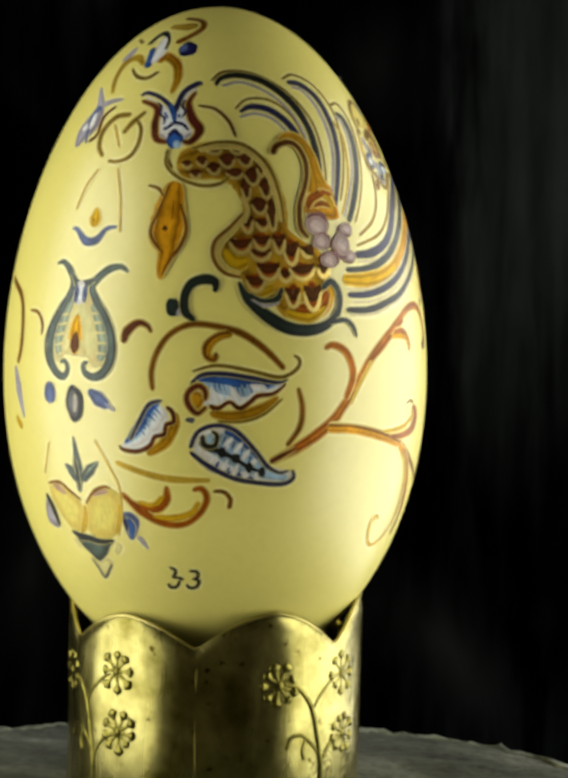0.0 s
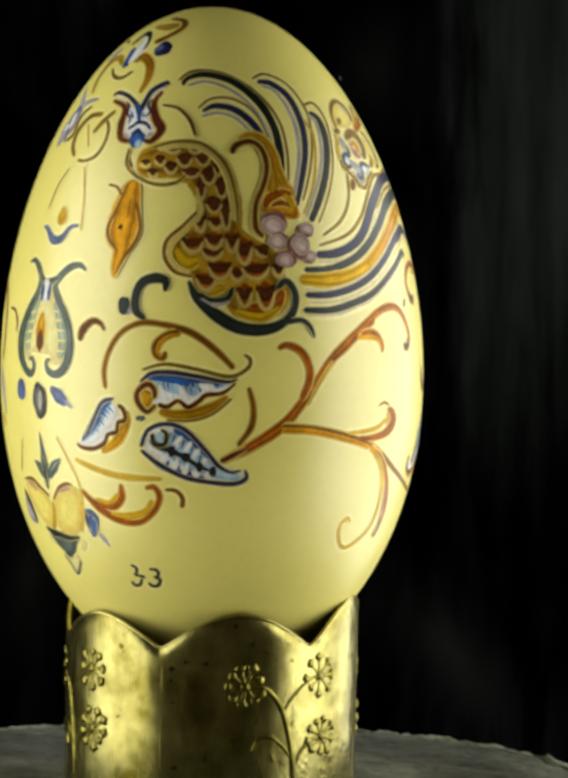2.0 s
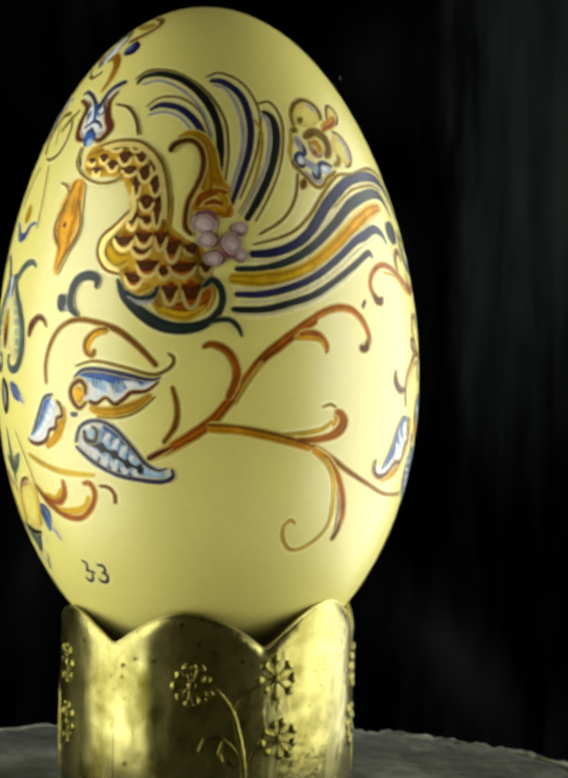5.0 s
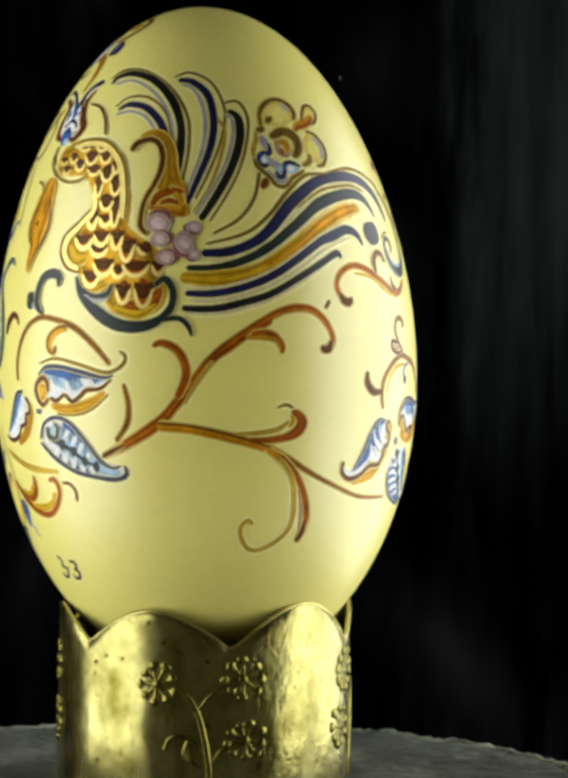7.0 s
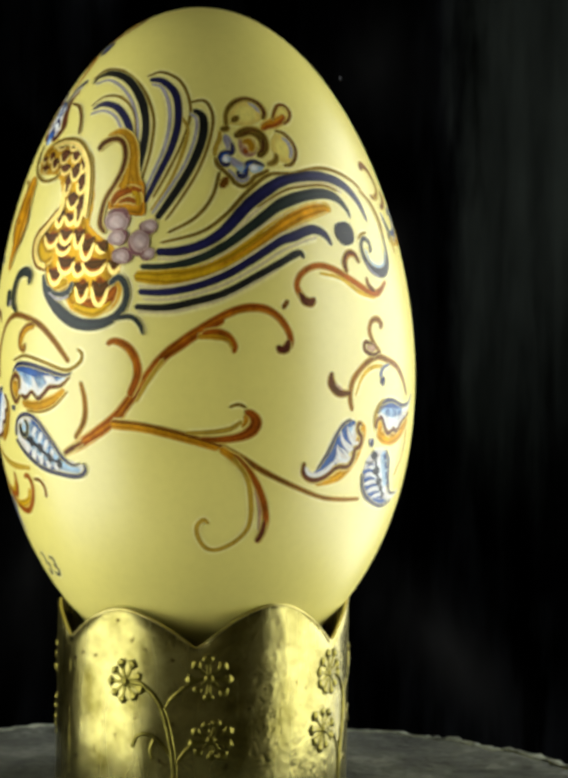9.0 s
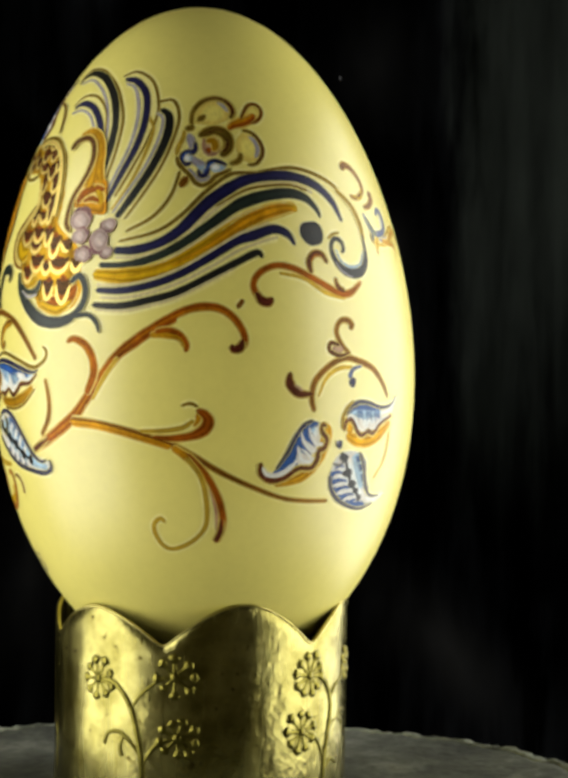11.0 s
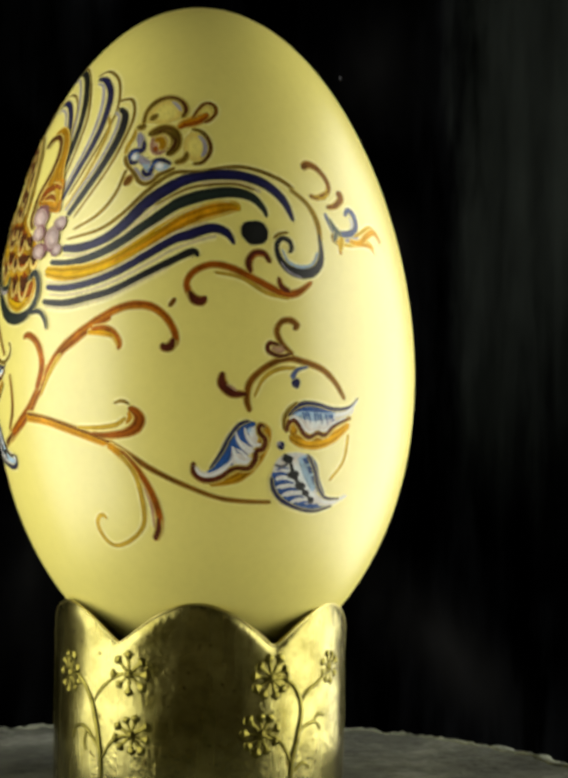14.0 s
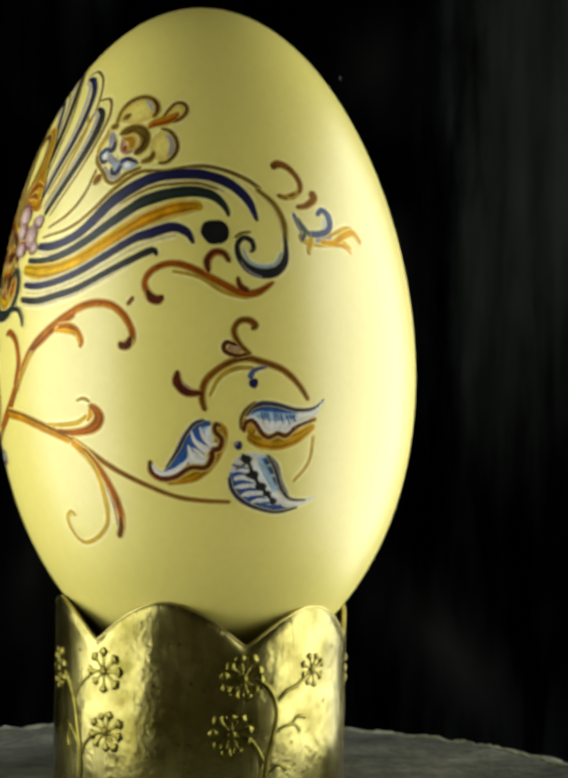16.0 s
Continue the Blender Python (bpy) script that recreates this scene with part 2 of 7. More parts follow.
box_wall("wall_east", (1.2, -1.44, -0.24), (1.24, 0.94, 1.34), FILLWALL)


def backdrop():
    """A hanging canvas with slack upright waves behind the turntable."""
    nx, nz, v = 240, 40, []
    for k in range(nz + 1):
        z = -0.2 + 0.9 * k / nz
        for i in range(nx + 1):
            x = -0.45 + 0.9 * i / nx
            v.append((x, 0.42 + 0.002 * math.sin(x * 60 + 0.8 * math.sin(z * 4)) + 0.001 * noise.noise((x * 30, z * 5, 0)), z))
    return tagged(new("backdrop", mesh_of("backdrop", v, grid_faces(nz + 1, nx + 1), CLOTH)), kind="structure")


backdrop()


# ---- turntable slab ----
def stone_ring(name, prof, material, parent, label, lump):
    """A turned ring of rough stone; prof: radii and heights in metres."""
    n, v = 420, []
    for k, (r, z) in enumerate(prof):
        for j in range(n):
            a = math.tau * j / n
            c, s = math.cos(a), math.sin(a)
            rim = max(0.0, (r - 0.03) / 0.025)
            rough = (noise.noise((c * 9, s * 9, z * 300)) * 0.0012 + noise.noise((c * 42, s * 42, z * 500)) * 0.0004) * rim
            lift = 0.00045 * noise.noise((c * r * 420, s * r * 420, 3.1)) + 0.0003 * noise.noise((c * r * 1300, s * r * 1300, 9.0))
            crumb = lump * max(0.0, noise.noise((c * r * 900, s * r * 900, 5.0 + z * 400)))
            v.append(((r + rough) * c, (r + rough) * s, z + (lift - 0.0003) * min(1.0, rim * 1.5) + crumb))
    return part(name, v, grid_faces(len(prof), n, True), material, parent, label)


def turntable():
    """A round slab of rough stone with a chipped rim; its upper face is at z = 0."""
    slab = new("turntable")
    tagged(slab, "round weathered grey stone slab with chipped rim", "turntable slab")
    stone_ring("slab_top", [(0.0005, 0.0), (0.012, 0.0), (0.02, 0.0), (0.028, 0.0), (0.035, 0.0), (0.041, 0.0), (0.046, 0.0), (0.0495, 0.0), (0.0515, -0.0001), (0.0515, -0.011), (0.0005, -0.011)], STONE, slab, "", 0.0)
    stone_ring("chipped_rim", [(0.0505, -0.0012), (0.0512, 0.0001), (0.0522, 0.0001), (0.0534, -0.0002), (0.0545, -0.0009), (0.0552, -0.0022), (0.0555, -0.004), (0.0552, -0.007), (0.054, -0.0105), (0.0514, -0.0112)], CRUST, slab, "pale crumbling stone rim", 0.0004)
    return slab


slab = turntable()


# ---- lint on the canvas ----
def lint():
    v, f = [], []
    for k in range(5):
        for i in range(8):
            a, t = math.tau * i / 8, math.pi * (k + 0.5) / 5
            r = 0.0004 * math.sin(t) * (1 + 0.5 * noise.noise((i * 0.9, k * 0.8, 2)))
            v.append((r * math.cos(a) * 0.8, 0.0003 * math.cos(t), r * math.sin(a) * 1.5))
    ob = new("lint_speck", mesh_of("lint_speck", v, grid_faces(5, 8, True), LINT))
    ob.matrix_world = pose(0.0204, 0.4175, 0.1006)
    return tagged(ob, "tiny pale lint speck caught on the dark canvas", "lint")


lint()


# ---- brass egg cup ----
CUP_X, CUP_Y, CUP_R = -0.0014, -0.00147, 0.0196
VALLEYS = [-140.0, -78.6, -16.0, 45.0, 103.0, 160.5, 220.0]
PEAKS = [24.8, 25.9, 25.1, 25.0, 24.6, 24.0]


def rim_height(az):
    """Height of the scalloped rim in millimetres at an azimuth in degrees."""
    while az < VALLEYS[0]:
        az += 360
    while az >= VALLEYS[-1]:
        az -= 360
    for a, b, p in zip(VALLEYS, VALLEYS[1:], PEAKS):
        if a <= az <= b:
            s = (az - a) / (b - a)
            round_off = math.sqrt((1 - abs(2 * s - 1)) ** 2 + 0.0035)
            return 19.75 + (p - 19.75) * (1 - max(0.0, 1 - round_off) ** 1.75)
    return 20.2


def cup_band(parent):
    n, v = 420, []
    rows = 26
    for side in (0, 1):
        for k in range(rows + 1):
            f = k / rows if side == 0 else 1 - k / rows
            for j in range(n):
                az = -180 + 360 * j / n
                c, s = math.cos(radians(az)), math.sin(radians(az))
                top = rim_height(az) / 1000
                dent = 0.00012 * noise.noise((c * 2.2, s * 2.2, f * 2)) + 0.00004 * noise.noise((c * 9, s * 9, f * 7))
                r = (CUP_R if side == 0 else CUP_R - 0.0006) + dent - (0.00026 if f > 0.99 and side == 0 else 0.00008 if 0.95 < f < 0.99 and side == 0 else 0)
                z = top - (0.0 if f > 0.99 else 0.00012) if f > 0.95 else top * f
                v.append((r * c, r * s, z))
    faces = grid_faces(2 * rows + 2, n, True)
    return part("band", v, faces, BRASS, parent, "scalloped brass band with worn stippled surface")


def cup_rim(parent):
    """The rounded, polished lip that follows the scallops."""
    n, seg, v = 420, 8, []
    for j in range(n):
        az = -180 + 360 * j / n
        c, s = math.cos(radians(az)), math.sin(radians(az))
        z = rim_height(az) / 1000 - 0.00010
        for k in range(seg):
            t = math.tau * k / seg
            r = CUP_R - 0.00028 + 0.00031 * math.cos(t)
            v.append((r * c, r * s, z + 0.00024 * math.sin(t)))
    faces = grid_faces(n, seg, True) + [((n - 1) * seg + k, (n - 1) * seg + (k + 1) % seg, (k + 1) % seg, k) for k in range(seg)]
    return part("lip", v, faces, POLISHED, parent, "rounded brass lip in a lighter brass that carries its highlight")


def on_cup(az, z, lift=0.0):
    """The pose of a small piece on the cup's outside: x along the rim, y up, z outward; z in millimetres."""
    a = radians(az)
    c, s = math.cos(a), math.sin(a)
    m = Matrix(((-s, 0, c, 0), (c, 0, s, 0), (0, 1, 0, 0), (0, 0, 0, 1)))
    r = CUP_R + lift
    m.translation = (r * c, r * s, z / 1000)
    return m


def tube(points, widths, parent, name, material=None):
    """A half-sunk bead along points (azimuth, z in mm) on the cup."""
    dense, w = smooth_line(points, widths, 0.35, lambda p: (radians(p[0]) * 19.6, p[1]))
    v, seg = [], 7
    for i, (az, z) in enumerate(dense):
        b, a = dense[min(i + 1, len(dense) - 1)], dense[max(i - 1, 0)]
        du, dz = radians(b[0] - a[0]) * 19.6, b[1] - a[1]
        d = math.hypot(du, dz) or 1
        ux, uz = -dz / d, du / d
        for k in range(seg):
            t = math.pi * k / (seg - 1)
            off, up = math.cos(t) * w[i] * 0.58, math.sin(t) * w[i] * 0.42 - 0.03
            v.append(on_cup(az + math.degrees(ux * off / 19.6), z + uz * off, up / 1000).translation)
    return part(name, [tuple(p) for p in v], grid_faces(len(dense), seg), material or RELIEF, parent)


def smooth_line(points, widths, step, flat):
    """Catmull-Rom through points with widths; flat() gives millimetres to space the samples by."""
    if not isinstance(widths, (tuple, list)):
        widths = [widths] * len(points)
    pts = [tuple(p) for p in points]
    ext = [tuple(2 * a - b for a, b in zip(pts[0], pts[1]))] + pts + [tuple(2 * a - b for a, b in zip(pts[-1], pts[-2]))]
    out, ws = [], []
    for i in range(len(pts) - 1):
        p0, p1, p2, p3 = ext[i:i + 4]
        a, b = flat(p1), flat(p2)
        n = max(2, math.ceil(math.hypot(a[0] - b[0], a[1] - b[1]) / step))
        for k in range(n + (i == len(pts) - 2)):
            t = k / n
            out.append(tuple(0.5 * (2 * q1 + (q2 - q0) * t + (2 * q0 - 5 * q1 + 4 * q2 - q3) * t * t + (3 * q1 - q0 - 3 * q2 + q3) * t ** 3)
                             for q0, q1, q2, q3 in zip(p0, p1, p2, p3)))
            ws.append(widths[i] + (widths[i + 1] - widths[i]) * t)
    return out, ws


def petal_mesh():
    """A drop-shaped chased petal with a round knob at its outer end, along +y."""
    v, rows, seg = [], 14, 8
    for i in range(rows):
        f = i / (rows - 1)
        y = 0.0006 + 0.0026 * f
        w = 0.00026 + 0.00052 * math.exp(-((f - 0.74) / 0.17) ** 2)
        w *= math.sqrt(max(0.0, 1 - max(0, (f - 0.8) / 0.2) ** 2)) + 0.02
        for k in range(seg):
            t = math.pi * k / (seg - 1)
            v.append((w * math.cos(t), y, 0.42 * w * math.sin(t) - 0.00002))
    return mesh_of("petal", v, grid_faces(rows, seg), RELIEF)


def chased_flower(parent, petals, az, z, count, size, turn):
    v, seg = [(0, 0, 0.0003)], 10
    for ring, (r, h) in enumerate([(0.00035, 0.00026), (0.0006, 0.00010), (0.00075, -0.0001)]):
        v += [(r * math.cos(math.tau * k / seg), r * math.sin(math.tau * k / seg), h) for k in range(seg)]
    f = [(0, 1 + k, 1 + (k + 1) % seg) for k in range(seg)]
    for ring in range(2):
        f += [(1 + ring * seg + k, 1 + ring * seg + seg + k, 1 + ring * seg + seg + (k + 1) % seg, 1 + ring * seg + (k + 1) % seg) for k in range(seg)]
    head = part("chased_flower", v, f, RELIEF, parent, "chased flower head in low relief")
    head.matrix_local = on_cup(az, z)
    inverse = on_cup(az, z).inverted()
    for k in range(count):
        a = math.tau * k / count + turn + random.uniform(-0.09, 0.09)
        p = new("petal", petals)
        p.parent = head
        s = size * random.uniform(0.86, 1.1)
        mid = 0.0019 * s * 1000
        # the petal lies in the tangent plane half way along itself
        m = on_cup(az + math.degrees(-math.sin(a) * mid / 19.6), z + math.cos(a) * mid) @ Matrix.Rotation(a, 4, "Z") @ Matrix.Translation((0, -mid / 1000, 0)) @ Matrix.Scale(s, 4)
        p.matrix_local = inverse @ m
    return head


def egg_cup():
    cup = new("egg_cup")
    tagged(cup, "scalloped brass egg cup chased with flower sprays", "egg cup")
    band = cup_band(cup)
    cup_rim(cup)
    petals = petal_mesh()
    for foot, tall, low in ((-86.7, 0, 0), (173.5, 0.2, 0.3), (85.0, 0, 0)):
        tube([(foot, 1.5), (foot, 4.5), (foot - 2.0, 8.5), (foot - 5.5, 12.3), (foot - 12, 14.9), (foot - 18, 15.3)], (0.75, 0.8, 0.8, 0.75, 0.65, 0.5), cup, "chased_stem")
        tube([(foot - 4.2, 12.0), (foot - 1, 13.6), (foot + 4.5, 15.2), (foot + 9, 16.0)], (0.4, 0.5, 0.45, 0.35), cup, "chased_stem")
        tube([(foot - 0.6, 5.6), (foot - 5, 7.4), (foot - 10, 8.6), (foot - 15, 8.3), (foot - 17, 6.8)], (0.4, 0.5, 0.5, 0.5, 0.6), cup, "chased_stem")
        tube([(foot - 8, 8.2), (foot - 9.5, 6.6), (foot - 8.5, 5.4)], (0.35, 0.5, 0.6), cup, "chased_stem")
        tube([(foot - 0.4, 4.0), (foot + 4, 6.6), (foot + 9, 7.8), (foot + 13, 8.2)], (0.4, 0.5, 0.45, 0.35), cup, "chased_stem")
        chased_flower(cup, petals, foot - 20.5, 15.3 + tall, 9, 0.95, 0.2)
        chased_flower(cup, petals, foot + 12.8, 16.2 + low, 8, 0.95, 0.0)
        chased_flower(cup, petals, foot + 14.0, 8.2 + low, 9, 0.95, 0.35)
    # the fourth spray leans the other way: two flowers on one side, hooked twigs on the other
    tube([(-7.5, 1.5), (-7.0, 4.5), (-4.5, 8.0), (-2.5, 11.5), (-5.5, 14.4), (-11.5, 16.0)], (0.75, 0.85, 0.85, 0.75, 0.65, 0.5), cup, "chased_stem")
    tube([(-7.0, 4.2), (-10.5, 6.6), (-14, 8.0), (-17, 8.4)], (0.5, 0.55, 0.5, 0.35), cup, "chased_stem")
    tube([(-3.2, 12.4), (1.5, 14.0), (7, 14.8), (13, 16.2)], (0.5, 0.55, 0.5, 0.4), cup, "chased_stem")
    tube([(-4.2, 8.4), (0.5, 9.4), (6, 9.6), (9, 8.6)], (0.5, 0.5, 0.5, 0.6), cup, "chased_stem")
    tube([(4, 9.6), (7.5, 10.6), (11.5, 10.4)], (0.4, 0.5, 0.55), cup, "chased_stem")
    tube([(-6.6, 3.2), (-1.5, 4.4), (2.5, 3.8)], (0.4, 0.5, 0.6), cup, "chased_stem")
    chased_flower(cup, petals, -17.0, 16.0, 10, 1.05, 0.2)
    chased_flower(cup, petals, -21.0, 8.6, 9, 1.0, 0.1)
    chased_flower(cup, petals, 15.5, 16.6, 8, 0.8, 0.3)
    tube([(-139.6, 2.0), (-139.8, 10), (-139.4, 19.4)], (0.16, 0.18, 0.18), cup, "seam")
    return cup


cup = egg_cup()

# ---- painted egg ----
EGG_R, EGG_L = 28.179, 44.99


def egg_radius(h):
    u = max(-1.0, min(1.0, h / EGG_L))
    return EGG_R * math.sqrt(max(0.0, 1 - u * u)) * (1 - 0.0928 * u - 0.0166 * u * u + 0.0367 * u ** 3)


def on_egg(az, h, lift):
    """A point on the shell in metres: azimuth in degrees, height over the middle and lift in millimetres."""
    e = 0.05
    r = egg_radius(h)
    slope = (egg_radius(h + e) - egg_radius(h - e)) / (2 * e)
    k = 1 / math.hypot(1, slope)
    a = radians(az)
    rr = r + lift * k
    return (rr * math.cos(a) / 1000, rr * math.sin(a) / 1000, (h - slope * k * lift) / 1000)


def egg_frame(az, h):
    """Radius, and how far the surface runs for each millimetre of height."""
    e = 0.05
    slope = (egg_radius(h + e) - egg_radius(h - e)) / (2 * e)
    return egg_radius(h), math.hypot(1, slope)


egg = new("painted_egg")
tagged(egg, "yellow goose egg painted with a bird, leaves and scrolls", "painted egg")


def egg_shell():
    n, rows, v = 300, 200, []
    for k in range(rows + 1):
        u = -math.cos(math.pi * (0.002 + 0.996 * k / rows))
        r = egg_radius(u * EGG_L) / 1000
        v += [(r * math.cos(math.tau * j / n), r * math.sin(math.tau * j / n), u * EGG_L / 1000) for j in range(n)]
    f = grid_faces(rows + 1, n, True)
    f += [tuple(range(n - 1, -1, -1)), tuple(range(rows * n, rows * n + n))]
    return part("shell", v, f, SHELL, egg, "smooth glazed pale yellow eggshell")


egg_shell()


class Motif:
    """One painted motif: its pale ground is the part, each brush stroke on it a piece of its own."""

    def __init__(self, name, label):
        self.name, self.label, self.todo, self.grounds, self.made_of, self.ringed, self.level = name, label, [], [], [], [], 0.03
        Motif.all_made.append(self)

    def lay(self, rows, material=None, fresh=False):
        """Adds a ground under the stroke that comes next: its pale outline, or a thin wash of its own colour."""
        if fresh:
            self.grounds.append([])
        self.grounds[-1].append((rows, material or HALO, False))

    def ribbon(self, line, width, lift, dome, extra):
        """Rows of a brush stroke with rounded ends."""
        flat = []
        for az, h in line:
            r, k = egg_frame(az, h)
            flat.append((r, k))
        run = [0.0]
        for i in range(1, len(line)):
            r, k = flat[i]
            run.append(run[-1] + math.hypot(radians(line[i][0] - line[i - 1][0]) * r, (line[i][1] - line[i - 1][1]) * k))
        cols = 5 if extra else max(3, math.ceil(max(width) / 0.45) + 1)
        rows = []
        for i, (az, h) in enumerate(line):
            r, k = flat[i]
            a, b = line[max(i - 1, 0)], line[min(i + 1, len(line) - 1)]
            du, dv = radians(b[0] - a[0]) * r, (b[1] - a[1]) * k
            d = math.hypot(du, dv) or 1
            ux, uv = -dv / d, du / d
            w = width[i] / 2 + extra
            w *= 1 + 0.07 * noise.noise((az * 0.35, h * 1.1, lift * 40))
            near = min(run[i], run[-1] - run[i])
            cap = min(0.5 * run[-1], max(0.12, w * 0.8))
            w *= 0.12 + 0.88 * math.sqrt(max(0.0, 1 - max(0.0, 1 - near / cap) ** 2))
            row = []
            inner = 1 - 0.97 * extra / (width[i] / 2 + extra)
            for c in range(cols):
                s = (-1, -inner, 0, inner, 1)[c] if extra else 2 * c / (cols - 1) - 1
                row.append(on_egg(az + math.degrees(ux * s * w / r), h + uv * s * w / k, lift + dome * (1 - s * s)))
            rows.append(row)
        return rows

    def finish(self):
        """The first stroke is the motif's part, the others are pieces on it; each has its own pale outline."""
        body = None
        for name, rows, colour, wrap in self.todo:
            v, f, slots, slot_of, rim = [], [], [colour], [], []
            for piece, material, closed in self.grounds[len(self.made_of)] + [(rows, colour, wrap)]:
                base, faces = len(v), grid_faces(len(piece), len(piece[0]), closed)
                v += [p for r in piece for p in r]
                f += [tuple(base + k for k in face) for face in faces]
                if material not in slots:
                    slots.append(material)
                slot_of += [slots.index(material)] * len(faces)
                last = len(piece) - 1
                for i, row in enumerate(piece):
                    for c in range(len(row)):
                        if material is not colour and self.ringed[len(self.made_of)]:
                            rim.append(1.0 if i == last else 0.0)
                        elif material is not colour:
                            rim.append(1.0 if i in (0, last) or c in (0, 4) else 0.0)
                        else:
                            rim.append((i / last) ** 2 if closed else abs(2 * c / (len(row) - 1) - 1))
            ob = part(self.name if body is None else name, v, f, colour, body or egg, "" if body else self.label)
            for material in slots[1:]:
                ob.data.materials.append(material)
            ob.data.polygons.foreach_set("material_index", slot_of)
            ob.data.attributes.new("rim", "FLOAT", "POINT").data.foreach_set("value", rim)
            body = body or ob
            self.made_of.append(ob)

    def stroke(self, name, colour, widths, points):
        r = egg_radius(sum(p[1] for p in points) / len(points))
        line, width = smooth_line(points, widths, 0.3, lambda p: (radians(p[0]) * r, p[1]))
        self.level += 0.0016
        self.lay(self.ribbon(line, width, 0.012 + 0.0001 * len(self.todo), 0.0, 0.50), fresh=True)
        if name not in INNER:
            self.lay(self.ribbon(line, width, self.level - 0.0008, 0.0, 0.27 if max(width) > 0.55 and colour.name in WARM else 0.12), WASH[colour.name])
        self.ringed.append(False)
        self.todo.append((name, self.ribbon(line, width, self.level, 0.006, 0.0), colour, False))

    def rings(self, outline, lift, grow):
        """Rings from the middle of an outline outward."""
        ca = sum(p[0] for p in outline) / len(outline)
        ch = sum(p[1] for p in outline) / len(outline)
        r = egg_radius(ch)
        size = max(math.hypot(radians(p[0] - ca) * r, p[1] - ch) for p in outline)
        n = max(3, math.ceil(size / 0.5))
        return [[on_egg(ca + (a - ca) * (f := 0.02 + (0.98 + grow / size) * k / n), ch + (h - ch) * f, lift) for a, h in outline] for k in range(n + 1)]

    def patch(self, name, colour, points):
        r = egg_radius(points[0][1])
        ring, _ = smooth_line(points + points[:1], 1, 0.35, lambda p: (radians(p[0]) * r, p[1]))
        ring = ring[:-1]
        self.level += 0.0016
        self.lay([row + row[:1] for row in self.rings(ring, 0.012 + 0.0001 * len(self.todo), 0.40)], fresh=True)
        self.ringed.append(True)
        self.todo.append((name, self.rings(ring, self.level, 0.0), colour, True))

    def oval(self, name, colour, az, h, half_az, half_h):
        n = 22
        wob = random.uniform(0, 9)
        ring = []
        for k in range(n):
            a = math.tau * k / n
            s = 1 + 0.22 * noise.noise((math.cos(a) * 1.1 + wob, math.sin(a) * 1.1, wob))
            ring.append((az + half_az * math.cos(a) * s, h + half_h * math.sin(a) * s))
        self.level += 0.0016
        self.lay([row + row[:1] for row in self.rings(ring, 0.012 + 0.0001 * len(self.todo), 0.2)], fresh=True)
        self.ringed.append(True)
        self.todo.append((name, self.rings(ring, self.level, 0.0), colour, True))


Motif.all_made = []

m = Motif("painted_bird", "crested bird with scaled ochre body, painted in enamel")
m.stroke("neck", BODY, (3.51, 4.72, 5.09, 5.73, 5.33, 5.73, 6.42), [(-146, 24.83), (-137.7, 25.52), (-129.6, 25.55), (-122.1, 24.14), (-118.4, 21.03), (-118.1, 18.22), (-118.5, 15.73)])
m.patch("body", BODY, [(-123.6, 18.21), (-130.2, 16.8), (-133.3, 14.41), (-131.3, 12.23), (-126.3, 11.15), (-124.4, 9.47), (-121.2, 8.24), (-117.1, 7.62), (-113.8, 5.87), (-107.3, 5.23), (-101.3, 6.32), (-98.8, 8.49), (-99.6, 10.69), (-100.1, 12.57), (-102.7, 14.45), (-107.6, 15.72), (-111.8, 17.29), (-112.9, 19.16), (-118.5, 19.47)])
m.stroke("breast_wash", GOLD, (2, 2.67, 1.33), [(-130.4, 14.43), (-127.9, 12.88), (-123.7, 13.22)])
m.stroke("breast_wash", RUST, (0.68, 1.33, 0.53), [(-128.5, 15.82), (-126.5, 14.7), (-123.8, 14.47)])
m.stroke("belly_wash", GOLD, (1.07, 0.93), [(-121.2, 8.99), (-116.5, 9.81)])
m.stroke("belly_wash", GOLD, (1.07, 1.47, 1.07), [(-113.8, 6.69), (-107.2, 6.05), (-101.9, 7.27)])
m.stroke("belly_wash", RUST, (0.5, 1.6, 1.8, 0.6), [(-112.5, 7.2), (-107.5, 6.9), (-103, 7.6), (-100.5, 9.2)])
m.oval("scale", RUST, -111.4, 8.52, 2.12, 1.52)
m.stroke("scale", UMBER, (0.26, 1.22, 1.51, 1.22, 0.27), [(-113.6, 9.76), (-112.4, 8.99), (-111.4, 8.76), (-110.4, 8.99), (-109.3, 9.76)])
m.stroke("scale_edge", SCALE, (0.36, 0.59, 0.66, 0.59, 0.36), [(-113.6, 9.11), (-112.7, 7.75), (-111.4, 7.21), (-110.1, 7.74), (-109.3, 9.11)])
m.oval("scale", RUST, -105.6, 8.4, 2.56, 1.92)
m.stroke("scale", UMBER, (0.27, 1.51, 1.94, 1.51, 0.27), [(-108.1, 9.99), (-106.8, 9.01), (-105.6, 8.7), (-104.3, 9), (-102.8, 9.96)])
m.stroke("scale_edge", SCALE, (0.36, 0.59, 0.66, 0.59, 0.36), [(-108.2, 9.16), (-107.2, 7.44), (-105.6, 6.75), (-104, 7.42), (-102.9, 9.14)])
m.oval("scale", RUST, -121.7, 10.33, 2.71, 1.20)
m.stroke("scale", UMBER, (0.26, 0.94, 1.22, 1.01, 0.26), [(-124.7, 11.3), (-123.1, 10.7), (-121.7, 10.51), (-120.4, 10.71), (-118.9, 11.32)])
